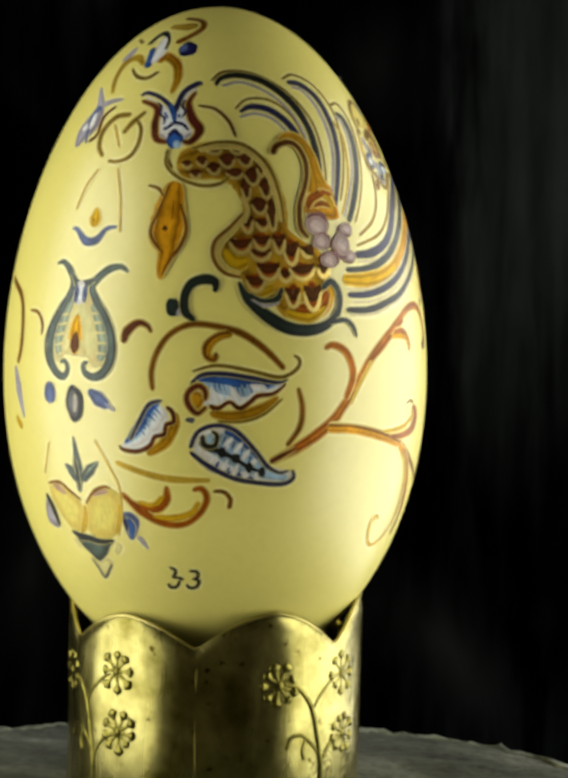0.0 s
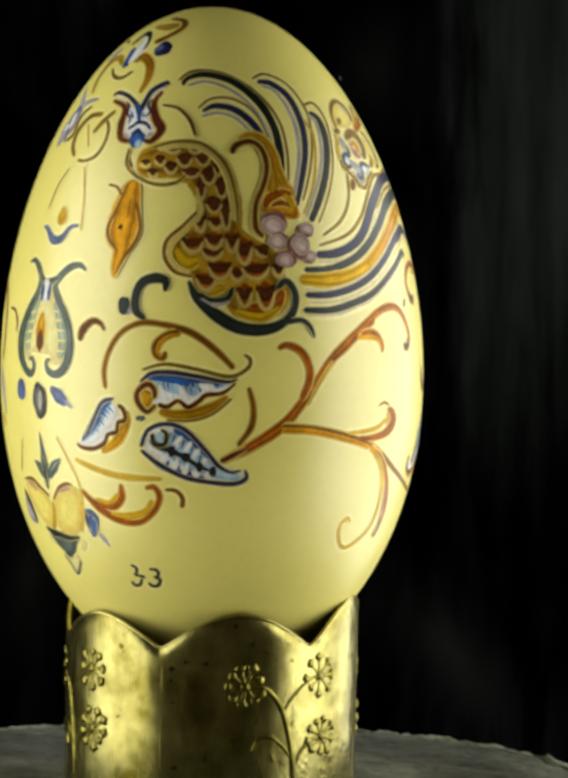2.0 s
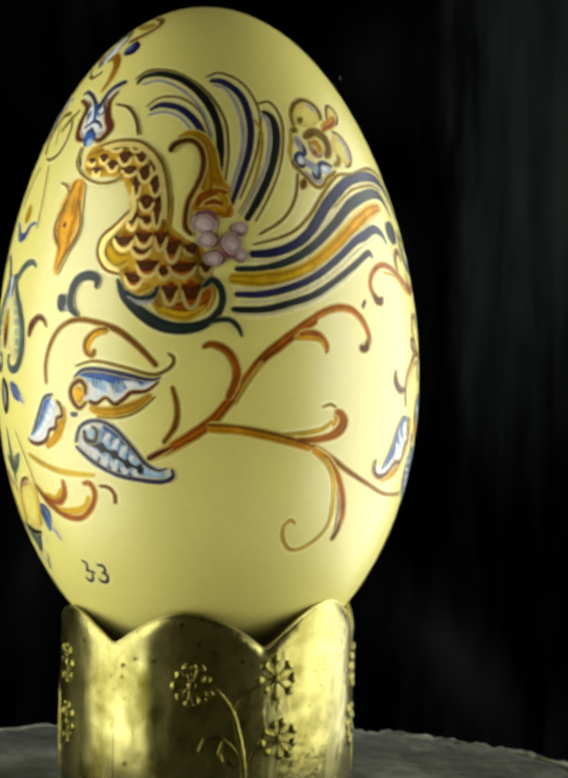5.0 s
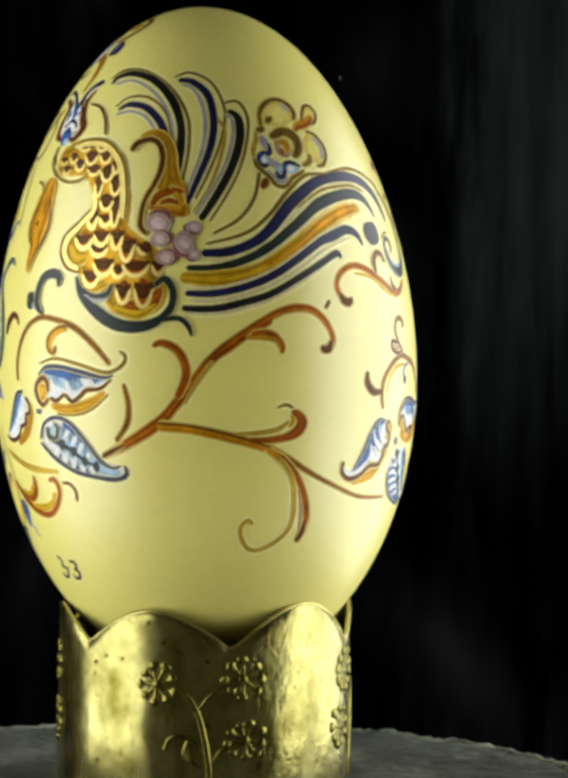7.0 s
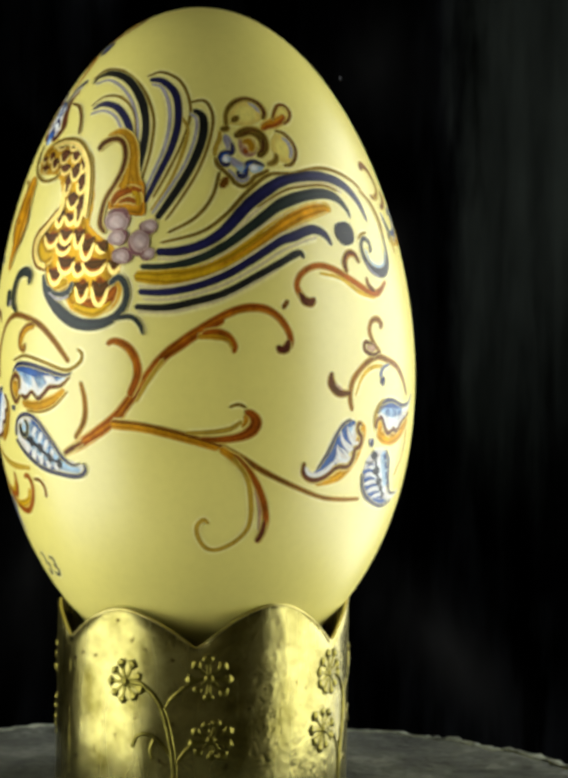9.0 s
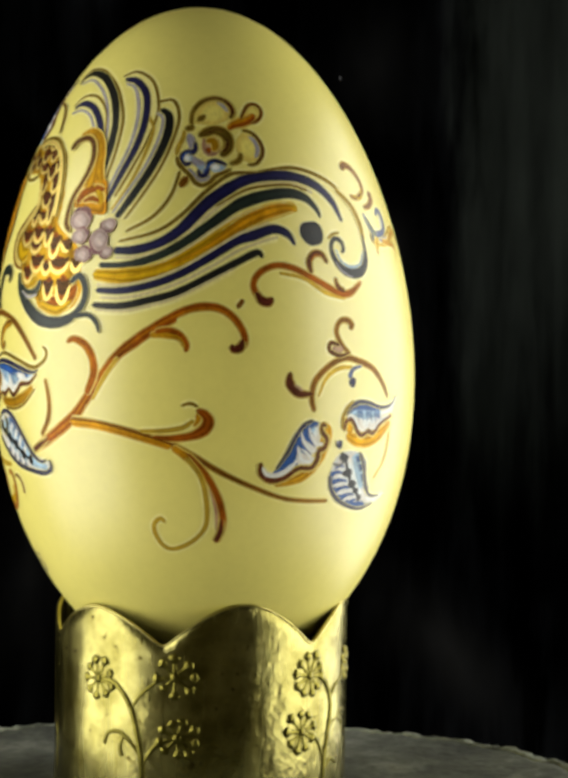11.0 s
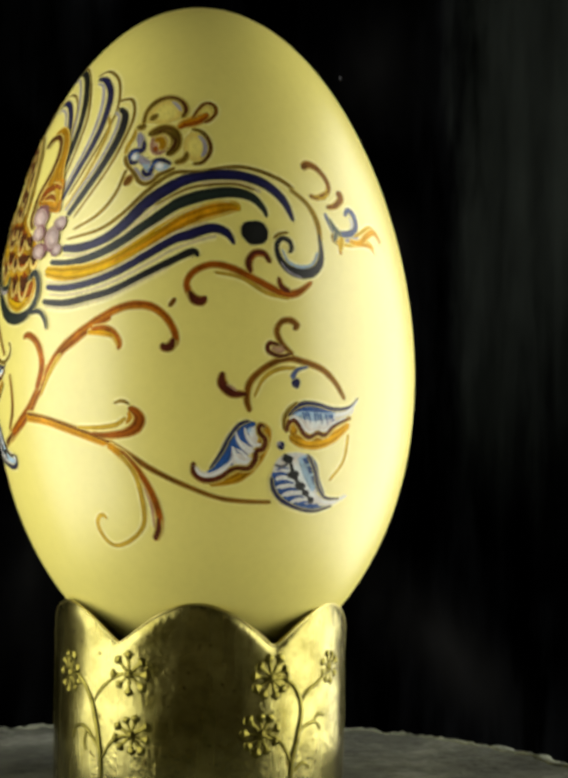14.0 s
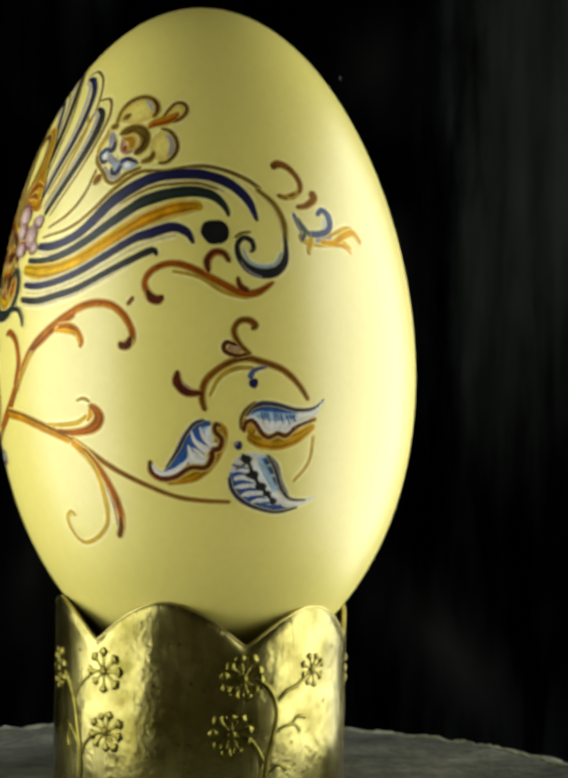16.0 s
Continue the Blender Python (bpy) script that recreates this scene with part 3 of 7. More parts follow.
m.stroke("scale_edge", SCALE, (0.36, 0.59, 0.66, 0.59, 0.36), [(-124.6, 10.78), (-123.4, 9.71), (-121.7, 9.3), (-120, 9.72), (-118.9, 10.8)])
m.oval("scale", RUST, -113.2, 11.27, 2.12, 0.96)
m.stroke("scale", UMBER, (0.26, 0.72, 1.01, 0.72, 0.26), [(-115.4, 12.06), (-114.2, 11.57), (-113.2, 11.42), (-112.1, 11.57), (-111, 12.05)])
m.stroke("scale_edge", SCALE, (0.36, 0.59, 0.66, 0.63, 0.36), [(-115.4, 11.65), (-114.5, 10.79), (-113.2, 10.45), (-111.8, 10.78), (-111, 11.64)])
m.oval("scale", RUST, -108.1, 11.7, 3.92, 1.20)
m.stroke("scale", UMBER, (0.26, 0.94, 1.22, 0.94, 0.26), [(-112.2, 12.7), (-110.1, 12.08), (-108.1, 11.89), (-106.2, 12.07), (-104, 12.67)])
m.stroke("scale_edge", SCALE, (0.36, 0.59, 0.66, 0.59, 0.36), [(-112.2, 12.18), (-110.6, 11.1), (-108.2, 10.68), (-105.7, 11.09), (-104, 12.16)])
m.oval("scale", RUST, -101.5, 11.73, 1.82, 0.96)
m.stroke("scale", UMBER, (0.26, 0.72, 1.01, 0.79, 0.26), [(-103.4, 12.53), (-102.4, 12.03), (-101.5, 11.88), (-100.6, 12.02), (-99.5, 12.5)])
m.stroke("scale_edge", SCALE, (0.36, 0.61, 0.66, 0.59, 0.36), [(-103.4, 12.11), (-102.7, 11.25), (-101.6, 10.9), (-100.4, 11.23), (-99.6, 12.09)])
m.oval("scale", RUST, -118, 11.82, 3.17, 1.28)
m.stroke("scale", UMBER, (0.26, 1.01, 1.30, 1.01, 0.26), [(-121.4, 12.86), (-119.6, 12.21), (-118, 12.02), (-116.4, 12.22), (-114.7, 12.87)])
m.stroke("scale_edge", SCALE, (0.36, 0.59, 0.66, 0.59, 0.36), [(-121.4, 12.31), (-120, 11.16), (-117.9, 10.72), (-115.9, 11.17), (-114.7, 12.32)])
m.oval("scale", RUST, -120.1, 13.9, 2.86, 0.88)
m.stroke("scale", UMBER, (0.26, 0.68, 0.86, 0.68, 0.26), [(-123.2, 14.61), (-121.6, 14.17), (-120.1, 14.04), (-118.6, 14.18), (-117, 14.63)])
m.stroke("scale_edge", SCALE, (0.36, 0.61, 0.66, 0.59, 0.36), [(-123.2, 14.23), (-121.9, 13.45), (-120, 13.15), (-118.2, 13.46), (-117, 14.25)])
m.oval("scale", RUST, -106.1, 14.16, 2.17, 0.80)
m.stroke("scale", UMBER, (0.26, 0.63, 0.79, 0.63, 0.26), [(-108, 14.82), (-107, 14.41), (-106.1, 14.28), (-105.1, 14.4), (-104.1, 14.81)])
m.stroke("scale_edge", SCALE, (0.36, 0.59, 0.66, 0.59, 0.36), [(-108, 14.48), (-107.3, 13.76), (-106.1, 13.47), (-104.9, 13.75), (-104.1, 14.46)])
m.oval("scale", RUST, -111.1, 14.07, 2.71, 1.76)
m.stroke("scale", UMBER, (0.26, 1.37, 1.80, 1.51, 0.26), [(-113.5, 15.52), (-112.3, 14.62), (-111.1, 14.35), (-110, 14.62), (-108.7, 15.51)])
m.stroke("scale_edge", SCALE, (0.36, 0.59, 0.66, 0.59, 0.36), [(-113.5, 14.76), (-112.6, 13.18), (-111.1, 12.57), (-109.7, 13.18), (-108.7, 14.75)])
m.oval("scale", RUST, -125.6, 15.01, 2.86, 1.12)
m.stroke("scale", UMBER, (0.26, 0.86, 1.15, 0.86, 0.26), [(-129, 15.91), (-127.2, 15.35), (-125.7, 15.18), (-124.2, 15.36), (-122.6, 15.94)])
m.stroke("scale_edge", SCALE, (0.36, 0.59, 0.66, 0.64, 0.36), [(-129, 15.43), (-127.5, 14.43), (-125.5, 14.05), (-123.6, 14.45), (-122.5, 15.46)])
m.oval("scale", RUST, -114.5, 15.27, 1.99, 1.44)
m.stroke("scale", UMBER, (0.26, 1.15, 1.44, 1.15, 0.26), [(-116.3, 16.45), (-115.4, 15.72), (-114.5, 15.5), (-113.6, 15.72), (-112.7, 16.45)])
m.stroke("scale_edge", SCALE, (0.36, 0.59, 0.66, 0.64, 0.36), [(-116.3, 15.83), (-115.6, 14.54), (-114.5, 14.04), (-113.4, 14.54), (-112.7, 15.83)])
m.oval("scale", RUST, -119.6, 15.47, 2.90, 1.12)
m.stroke("scale", UMBER, (0.26, 0.86, 1.15, 0.94, 0.26), [(-122.4, 16.37), (-120.9, 15.81), (-119.6, 15.64), (-118.4, 15.82), (-117.1, 16.39)])
m.stroke("scale_edge", SCALE, (0.36, 0.59, 0.66, 0.59, 0.36), [(-122.3, 15.9), (-121.2, 14.9), (-119.5, 14.51), (-118, 14.9), (-117, 15.91)])
m.oval("scale", RUST, -119, 17.7, 2.36, 0.88)
m.stroke("scale", UMBER, (0.26, 0.68, 0.86, 0.68, 0.26), [(-121.3, 18.42), (-120, 17.98), (-119, 17.84), (-117.9, 17.98), (-116.8, 18.43)])
m.stroke("scale_edge", SCALE, (0.36, 0.62, 0.66, 0.59, 0.36), [(-121.2, 18.04), (-120.3, 17.26), (-118.9, 16.95), (-117.6, 17.26), (-116.8, 18.05)])
m.oval("scale", RUST, -123.7, 17.72, 1.99, 1.28)
m.stroke("scale", UMBER, (0.26, 1.01, 1.30, 1.08, 0.26), [(-125.8, 18.76), (-124.7, 18.12), (-123.7, 17.92), (-122.9, 18.12), (-122, 18.78)])
m.stroke("scale_edge", SCALE, (0.36, 0.59, 0.66, 0.59, 0.36), [(-125.7, 18.21), (-124.7, 17.07), (-123.5, 16.63), (-122.5, 17.08), (-121.9, 18.23)])
m.oval("scale", UMBER, -116.1, 18.92, 1.63, 1.84)
m.stroke("scale_edge", SCALE, (0.36, 0.44, 0.52, 0.45, 0.36), [(-117.7, 19.13), (-116.9, 17.49), (-116, 16.84), (-115.1, 17.49), (-114.6, 19.13)])
m.oval("scale", UMBER, -119.7, 20.06, 2.53, 0.96)
m.stroke("scale_edge", SCALE, (0.36, 0.44, 0.52, 0.44, 0.36), [(-122.1, 20.17), (-121, 19.31), (-119.5, 18.98), (-118.1, 19.32), (-117.2, 20.18)])
m.oval("scale", UMBER, -123.6, 22.13, 1.45, 1.28)
m.stroke("scale_edge", SCALE, (0.36, 0.44, 0.52, 0.44, 0.36), [(-125.1, 22.27), (-124.3, 21.13), (-123.3, 20.68), (-122.5, 21.13), (-122.1, 22.28)])
m.oval("scale", UMBER, -117.3, 22.26, 1.99, 1.20)
m.stroke("scale_edge", SCALE, (0.36, 0.44, 0.52, 0.46, 0.36), [(-119.3, 22.4), (-118.4, 21.32), (-117.2, 20.9), (-116, 21.32), (-115.3, 22.4)])
m.oval("scale", UMBER, -121.3, 23.74, 2.36, 1.04)
m.stroke("scale_edge", SCALE, (0.36, 0.44, 0.52, 0.49, 0.36), [(-123.8, 23.86), (-122.6, 22.93), (-121.1, 22.57), (-119.7, 22.93), (-118.9, 23.87)])
m.oval("scale", UMBER, -139.6, 23.96, 1.93, 0.56)
m.stroke("scale_edge", SCALE, (0.36, 0.44, 0.52, 0.54, 0.36), [(-141.4, 24.01), (-140.4, 23.51), (-139.2, 23.32), (-138.3, 23.53), (-138, 24.04)])
m.oval("scale", UMBER, -127, 24.09, 3.17, 0.64)
m.stroke("scale_edge", SCALE, (0.36, 0.44, 0.52, 0.44, 0.36), [(-130, 24.15), (-128.6, 23.58), (-126.8, 23.36), (-125.1, 23.59), (-124.2, 24.17)])
m.oval("scale", UMBER, -118.4, 24.61, 1.48, 0.88)
m.stroke("scale_edge", SCALE, (0.36, 0.44, 0.52, 0.44, 0.36), [(-119.7, 24.72), (-119.1, 23.93), (-118.2, 23.62), (-117.5, 23.93), (-117.1, 24.72)])
m.oval("scale", UMBER, -133.8, 24.69, 2.32, 0.72)
m.stroke("scale_edge", SCALE, (0.36, 0.44, 0.53, 0.49, 0.36), [(-136.1, 24.76), (-134.9, 24.12), (-133.4, 23.87), (-132.2, 24.13), (-131.6, 24.78)])
m.oval("scale", UMBER, -142.7, 25.13, 1.93, 0.48)
m.stroke("scale_edge", SCALE, (0.36, 0.44, 0.53, 0.49, 0.36), [(-144.5, 25.17), (-143.5, 24.75), (-142.3, 24.59), (-141.3, 24.76), (-140.9, 25.2)])
m.oval("scale", UMBER, -137.8, 25.54, 1.90, 0.64)
m.stroke("scale_edge", SCALE, (0.36, 0.44, 0.53, 0.49, 0.36), [(-139.7, 25.61), (-138.6, 25.04), (-137.3, 24.82), (-136.3, 25.05), (-135.9, 25.63)])
m.oval("scale", UMBER, -129.5, 25.71, 2.75, 0.88)
m.stroke("scale_edge", SCALE, (0.36, 0.44, 0.53, 0.44, 0.36), [(-132.2, 25.81), (-130.8, 25.02), (-129.1, 24.72), (-127.6, 25.03), (-126.9, 25.83)])
m.oval("scale", UMBER, -123.3, 25.86, 2.75, 0.88)
m.stroke("scale_edge", SCALE, (0.36, 0.44, 0.52, 0.49, 0.36), [(-125.9, 25.95), (-124.6, 25.17), (-123, 24.86), (-121.6, 25.17), (-120.8, 25.96)])
m.oval("scale", UMBER, -133.8, 26.87, 2.96, 0.40)
m.stroke("scale_edge", SCALE, (0.36, 0.44, 0.54, 0.49, 0.36), [(-136.9, 26.9), (-135.5, 26.55), (-133.6, 26.42), (-131.9, 26.56), (-130.9, 26.93)])
m.oval("scale", UMBER, -125.9, 26.96, 2.53, 0.48)
m.stroke("scale_edge", SCALE, (0.36, 0.44, 0.53, 0.49, 0.36), [(-128.4, 27.01), (-127.2, 26.58), (-125.7, 26.42), (-124.3, 26.59), (-123.5, 27.02)])
m.stroke("neck_edge", SCALE, (0.3, 0.48, 0.65, 0.59, 0.58, 0.39), [(-124.5, 18.71), (-128.2, 16.88), (-131.8, 15.29), (-132.5, 13.54), (-129.8, 11.93), (-126, 11.33)])
m.stroke("neck_edge", SCALE, (0.29, 0.48, 0.41), [(-125, 21.2), (-123.4, 19.46), (-124.9, 17.71)])
m.stroke("neck_edge", SCALE, (0.32, 0.51, 0.58, 0.58, 0.58, 0.39), [(-139.2, 26.89), (-131.4, 27.49), (-123.5, 27.13), (-116.8, 24.89), (-114, 21.34), (-113.4, 17.91)])
m.stroke("breast_outline", BROWN, (0.24, 0.35, 0.37, 0.39, 0.39, 0.23), [(-124.5, 19.14), (-128.8, 17.25), (-133, 15.53), (-133.5, 13.46), (-130.5, 11.61), (-125.5, 10.96)])
m.stroke("neck_outline", OLIVE, (0.22, 0.36, 0.4, 0.4, 0.33, 0.2), [(-141.7, 27), (-132.5, 27.86), (-123.2, 27.51), (-115.9, 25.08), (-113, 21.34), (-112.5, 17.6)])
m.stroke("loop", OLIVE, (0.32, 0.36, 0.33, 0.33, 0.35, 0.2), [(-149.7, 26.95), (-149.5, 24.93), (-145, 23.39), (-137.9, 22.44), (-131.9, 22.67), (-128.4, 23.68)])
m.stroke("head", ORANGE, (1.65, 3.16, 4.25, 4.2, 2.07, 1.15, 0.25), [(-145.6, 22.95), (-146.4, 20.67), (-147, 18.02), (-147.4, 16), (-146.7, 14.06), (-147.7, 12.02), (-148.1, 10.57)])
m.stroke("head_outline", BROWN, (0.33, 0.4, 0.49, 0.45, 0.25), [(-143.6, 20.26), (-141.4, 17.14), (-142.8, 14.93), (-145.8, 13), (-147.9, 10.95)])
m.stroke("head_outline", BROWN, (0.26, 0.35, 0.44, 0.4, 0.2), [(-147.5, 22.55), (-150, 19.25), (-151.9, 16.95), (-150.9, 15.45), (-147.6, 13.86)])
m.stroke("beak_line", RUST, (0.17, 0.23), [(-145.7, 20.68), (-145.9, 18.04)])
m.oval("eye", UMBER, -147.7, 17.01, 0.87, 0.33)
m.stroke("crest", BROWN, (0.2, 0.27, 0.3), [(-154.7, 22.29), (-151.1, 21.95), (-149, 20.96)])
m.stroke("curl", UMBER, (0.21, 0.33, 0.4, 0.27), [(-140.6, 32.43), (-133.6, 32), (-128.5, 30.51), (-125.9, 28.44)])
m.oval("foot_knob", GREENBLACK, -144.1, 7.1, 1.95, 1.20)
m.oval("foot_knob", LILAC, -142.6, 6.5, 0.6, 0.45)
m.stroke("foot_hook", GREENBLACK, (0.43, 1.1, 1.3, 1.2, 1.1, 1.1, 0.52), [(-132.9, 9.02), (-132.8, 10.34), (-135.5, 10.75), (-139.1, 10.2), (-140.9, 8.67), (-140.7, 6.65), (-137.9, 5.5)])
m.stroke("sash", GREENBLACK, (0.33, 1.2, 1.6, 1.6, 1.33, 1.07, 0.87, 0.87, 0.87, 0.6), [(-126.6, 10.52), (-123.9, 8.22), (-118.4, 5.93), (-112.5, 4.5), (-106, 4.29), (-100.7, 5.19), (-97.7, 6.92), (-97.4, 8.92), (-99.7, 10.31), (-102.7, 9.34)])
m.stroke("sash", GREENBLACK, (0.4, 0.67, 0.8, 0.47), [(-123.8, 8.97), (-120.5, 8.05), (-116.2, 8.25), (-114.4, 9.75)])
m.stroke("sash_light", LILAC, (0.2, 0.33, 0.2), [(-123.5, 8.22), (-119.4, 7.43), (-115.4, 7.81)])
m.stroke("sash_tail", GREENBLACK, (0.6, 0.6, 0.6, 0.27), [(-101.4, 5.07), (-96, 5.33), (-93.3, 4.35), (-92.3, 2.96)])
m.stroke("plume", OCHRE, (0.4, 0.7, 1, 1.15, 1.25, 1.2), [(-111.1, 28.05), (-106.3, 28.71), (-101.8, 27.92), (-99.3, 25.99), (-98.6, 23.9), (-96.6, 21.8)])
m.stroke("plume", OCHRE, (0.6, 1.3, 1.7, 1.5), [(-100.9, 25.58), (-100.6, 23.73), (-100.9, 21.82), (-101.6, 20.25)])
m.patch("wing_root", ORANGE, [(-103.9, 20.78), (-100.6, 22.09), (-94.9, 22.42), (-93.8, 20.23), (-93.5, 18.24), (-97.8, 18.19), (-102.2, 19.03), (-105.2, 18.97), (-105.4, 20.01)])
m.stroke("wing_root", GOLD, (0.5, 1.1, 0.9), [(-99.3, 21.81), (-96.5, 20.76), (-95.5, 19.36)])
m.stroke("wing_root", RUST, (0.5, 1.0, 0.9, 0.4), [(-104.5, 19.45), (-102.6, 20.7), (-98.5, 21.39), (-94.6, 21.2)])
m.stroke("wing_root", RUST, (0.3, 0.6, 0.4), [(-102.3, 19.73), (-99.0, 20.14), (-95.9, 19.71)])
m.stroke("plume", UMBER, (0.54, 0.65, 0.61, 0.58, 0.58, 0.54, 0.5, 0.5, 0.5, 0.58, 0.36), [(-113.7, 26.3), (-111.8, 27.39), (-107.0, 27.87), (-103.6, 27.16), (-102.1, 25.58), (-102.5, 23.91), (-104.2, 22.17), (-106.5, 20.43), (-107.4, 18.69), (-107.3, 16.95), (-105.2, 15.83)])
m.oval("wing_root", UMBER, -105.3, 14.3, 1.3, 0.7)
m.oval("grape", MAUVE, -92.0, 13.27, 2.11, 0.88)
m.oval("blossom_light", CREAM, -91.5, 13.37, 2.02, 0.74)
m.stroke("blossom_light", BLUSH, (0.15, 0.55, 0.15), [(-92.5, 13.47), (-91.5, 13.22), (-90.8, 12.92)])
m.oval("grape", MAUVE, -101.5, 17.71, 3.96, 1.41)
m.oval("blossom_light", CREAM, -102.0, 17.23, 3.78, 1.18)
m.stroke("blossom_light", BLUSH, (0.15, 0.88, 0.15), [(-103.8, 17.39), (-102.0, 16.99), (-100.6, 16.51)])
m.oval("grape", MAUVE, -92.0, 16.57, 2.73, 0.92)
m.oval("blossom_light", CREAM, -91.5, 16.78, 2.6, 0.78)
m.stroke("blossom_light", BLUSH, (0.15, 0.58, 0.15), [(-92.8, 16.89), (-91.5, 16.62), (-90.6, 16.31)])
m.oval("grape", MAUVE, -100.8, 15.41, 2.90, 1.10)
m.oval("blossom_light", CREAM, -101.5, 15.28, 2.77, 0.93)
m.stroke("blossom_light", BLUSH, (0.15, 0.69, 0.15), [(-102.8, 15.41), (-101.5, 15.1), (-100.5, 14.72)])
m.oval("grape", MAUVE, -94.7, 14.74, 2.90, 1.58)
m.oval("blossom_light", CREAM, -94.2, 14.92, 2.77, 1.33)
m.stroke("blossom_light", BLUSH, (0.15, 0.99, 0.15), [(-95.5, 15.1), (-94.2, 14.65), (-93.2, 14.11)])
m.oval("grape", MAUVE, -99.2, 13.12, 2.99, 1.06)
m.oval("blossom_light", CREAM, -99.5, 12.88, 2.86, 0.89)
m.stroke("blossom_light", BLUSH, (0.15, 0.66, 0.15), [(-100.9, 13.0), (-99.5, 12.7), (-98.5, 12.34)])

m = Motif("painted_wing", "fan of dark curled wing feathers, painted in enamel")
m.stroke("wing_line", OLIVE, (0.22, 0.37, 0.33, 0.31, 0.28, 0.28, 0.18), [(-136, 35.59), (-129.5, 36.8), (-115.7, 36.55), (-102.2, 34.46), (-94.5, 30.97), (-93.5, 26.89), (-95.3, 22.65)])
m.stroke("wing_line", OLIVE, (0.2, 0.29, 0.29, 0.26, 0.24, 0.24, 0.17), [(-101.6, 35.84), (-94, 36.4), (-84.3, 35.04), (-79.9, 31.85), (-81.9, 28.08), (-86.9, 23.71), (-91.3, 20.3)])
m.stroke("wing_line", OLIVE, (0.19, 0.32, 0.31, 0.27, 0.24, 0.23, 0.17), [(-81.2, 32.37), (-74.1, 32.58), (-71.3, 30.53), (-73.2, 27.38), (-76.9, 23.94), (-82, 20.53), (-87.1, 17.45)])
m.stroke("wing_line", GILT, (0.3, 0.3, 0.32, 0.28, 0.17), [(-84.1, 30.93), (-80.7, 29.01), (-82.8, 25.56), (-86.8, 21.83), (-91.9, 18.62)])
m.stroke("wing_line", OLIVE, (0.19, 0.25, 0.26, 0.25, 0.18), [(-125.9, 32.08), (-120.3, 33.34), (-110.9, 33.21), (-102.8, 31.31), (-99.2, 27.86)])
m.stroke("feather", LILAC, (0.25, 0.28, 0.29, 0.31, 0.28, 0.28, 0.21), [(-131.3, 34.97), (-122.3, 35.48), (-112, 34.41), (-104.3, 32.38), (-99.8, 29.42), (-99.2, 25.98), (-100.4, 22.55)])
m.stroke("feather", BLACK, (0.43, 0.64, 0.91, 0.99, 1.1, 0.97, 0.97, 0.86), [(-133.7, 34.96), (-131.3, 35.92), (-122.9, 36.36), (-110.9, 35.48), (-101.6, 33.2), (-96.9, 30.04), (-96.4, 26.28), (-98, 22.41)])
m.stroke("feather", LILAC, (0.23, 0.26, 0.29, 0.24), [(-124.5, 31.08), (-117.8, 31.52), (-111, 30.83), (-105.9, 29.07)])
m.stroke("feather", NAVY, (0.38, 0.74, 0.87, 0.97, 0.84), [(-124.1, 31.7), (-119, 32.4), (-111, 31.89), (-104.3, 29.94), (-100.4, 26.92)])
m.stroke("feather", LILAC, (0.24, 0.29, 0.38, 0.38, 0.32, 0.28, 0.2), [(-98, 34.89), (-92.7, 34.37), (-88.8, 32.4), (-87.6, 29.69), (-88.9, 26.55), (-91.9, 23.44), (-95.2, 20.02)])
m.stroke("feather", NAVY, (0.55, 0.87, 0.92, 0.88, 0.86, 0.76, 0.55), [(-99.5, 35.46), (-92.7, 35.19), (-86.2, 33.46), (-84.4, 30.3), (-86.1, 26.85), (-90.2, 23.11), (-93.9, 19.64)])
m.stroke("feather", LILAC, (0.26, 0.33, 0.29, 0.28, 0.28, 0.2), [(-80.3, 31.1), (-77.5, 30.19), (-78.3, 27.73), (-81.9, 24.3), (-87.2, 20.89), (-91.3, 18.24)])
m.stroke("feather", BLACK, (0.53, 1, 1.1, 0.99, 0.98, 0.76), [(-78.9, 31.53), (-75.2, 30.56), (-75.4, 28.03), (-79.4, 24.28), (-85, 20.56), (-89.8, 17.66)])
m.stroke("wing_line", OLIVE, (0.34, 0.34, 0.34, 0.23), [(-70.2, 23.63), (-73.1, 20.32), (-78.4, 17.72), (-86.4, 15.88)])

m = Motif("painted_tail", "long striped blue, green and gold tail, painted in enamel")
m.stroke("tail_line", OLIVE, (0.2, 0.33, 0.4, 0.47, 0.4, 0.42, 0.42, 0.42, 0.47, 0.46), [(-88.4, 14.64), (-77, 15.89), (-69.7, 17.9), (-62.2, 20.85), (-54.1, 22.98), (-45.9, 23.08), (-34.6, 23.64), (-26.7, 23.07), (-19.7, 21.81), (-15.3, 20.44)])
m.stroke("tail_light", PALE, (0.33, 0.4, 0.4, 0.4, 0.47, 0.47, 0.48, 0.47, 0.47, 0.47), [(-89, 12.63), (-82, 12.66), (-75, 13.55), (-68.6, 15.12), (-61.4, 17.94), (-53.3, 20.24), (-45.6, 21.41), (-40.9, 21.64), (-33.1, 21.45), (-26.8, 20.26)])
m.stroke("tail_feather", NAVY, (0.88, 1.1, 1.2, 1.3, 1.6, 1.5, 1.3, 1.4, 1.3, 1.3, 1.1, 0.38), [(-89.5, 13.51), (-82.7, 13.6), (-75.7, 14.5), (-69.9, 16.08), (-61.8, 19.39), (-53, 21.63), (-47.4, 22.38), (-41, 22.66), (-33.1, 22.48), (-25.4, 21.34), (-20, 19.19), (-17.6, 16.36)])
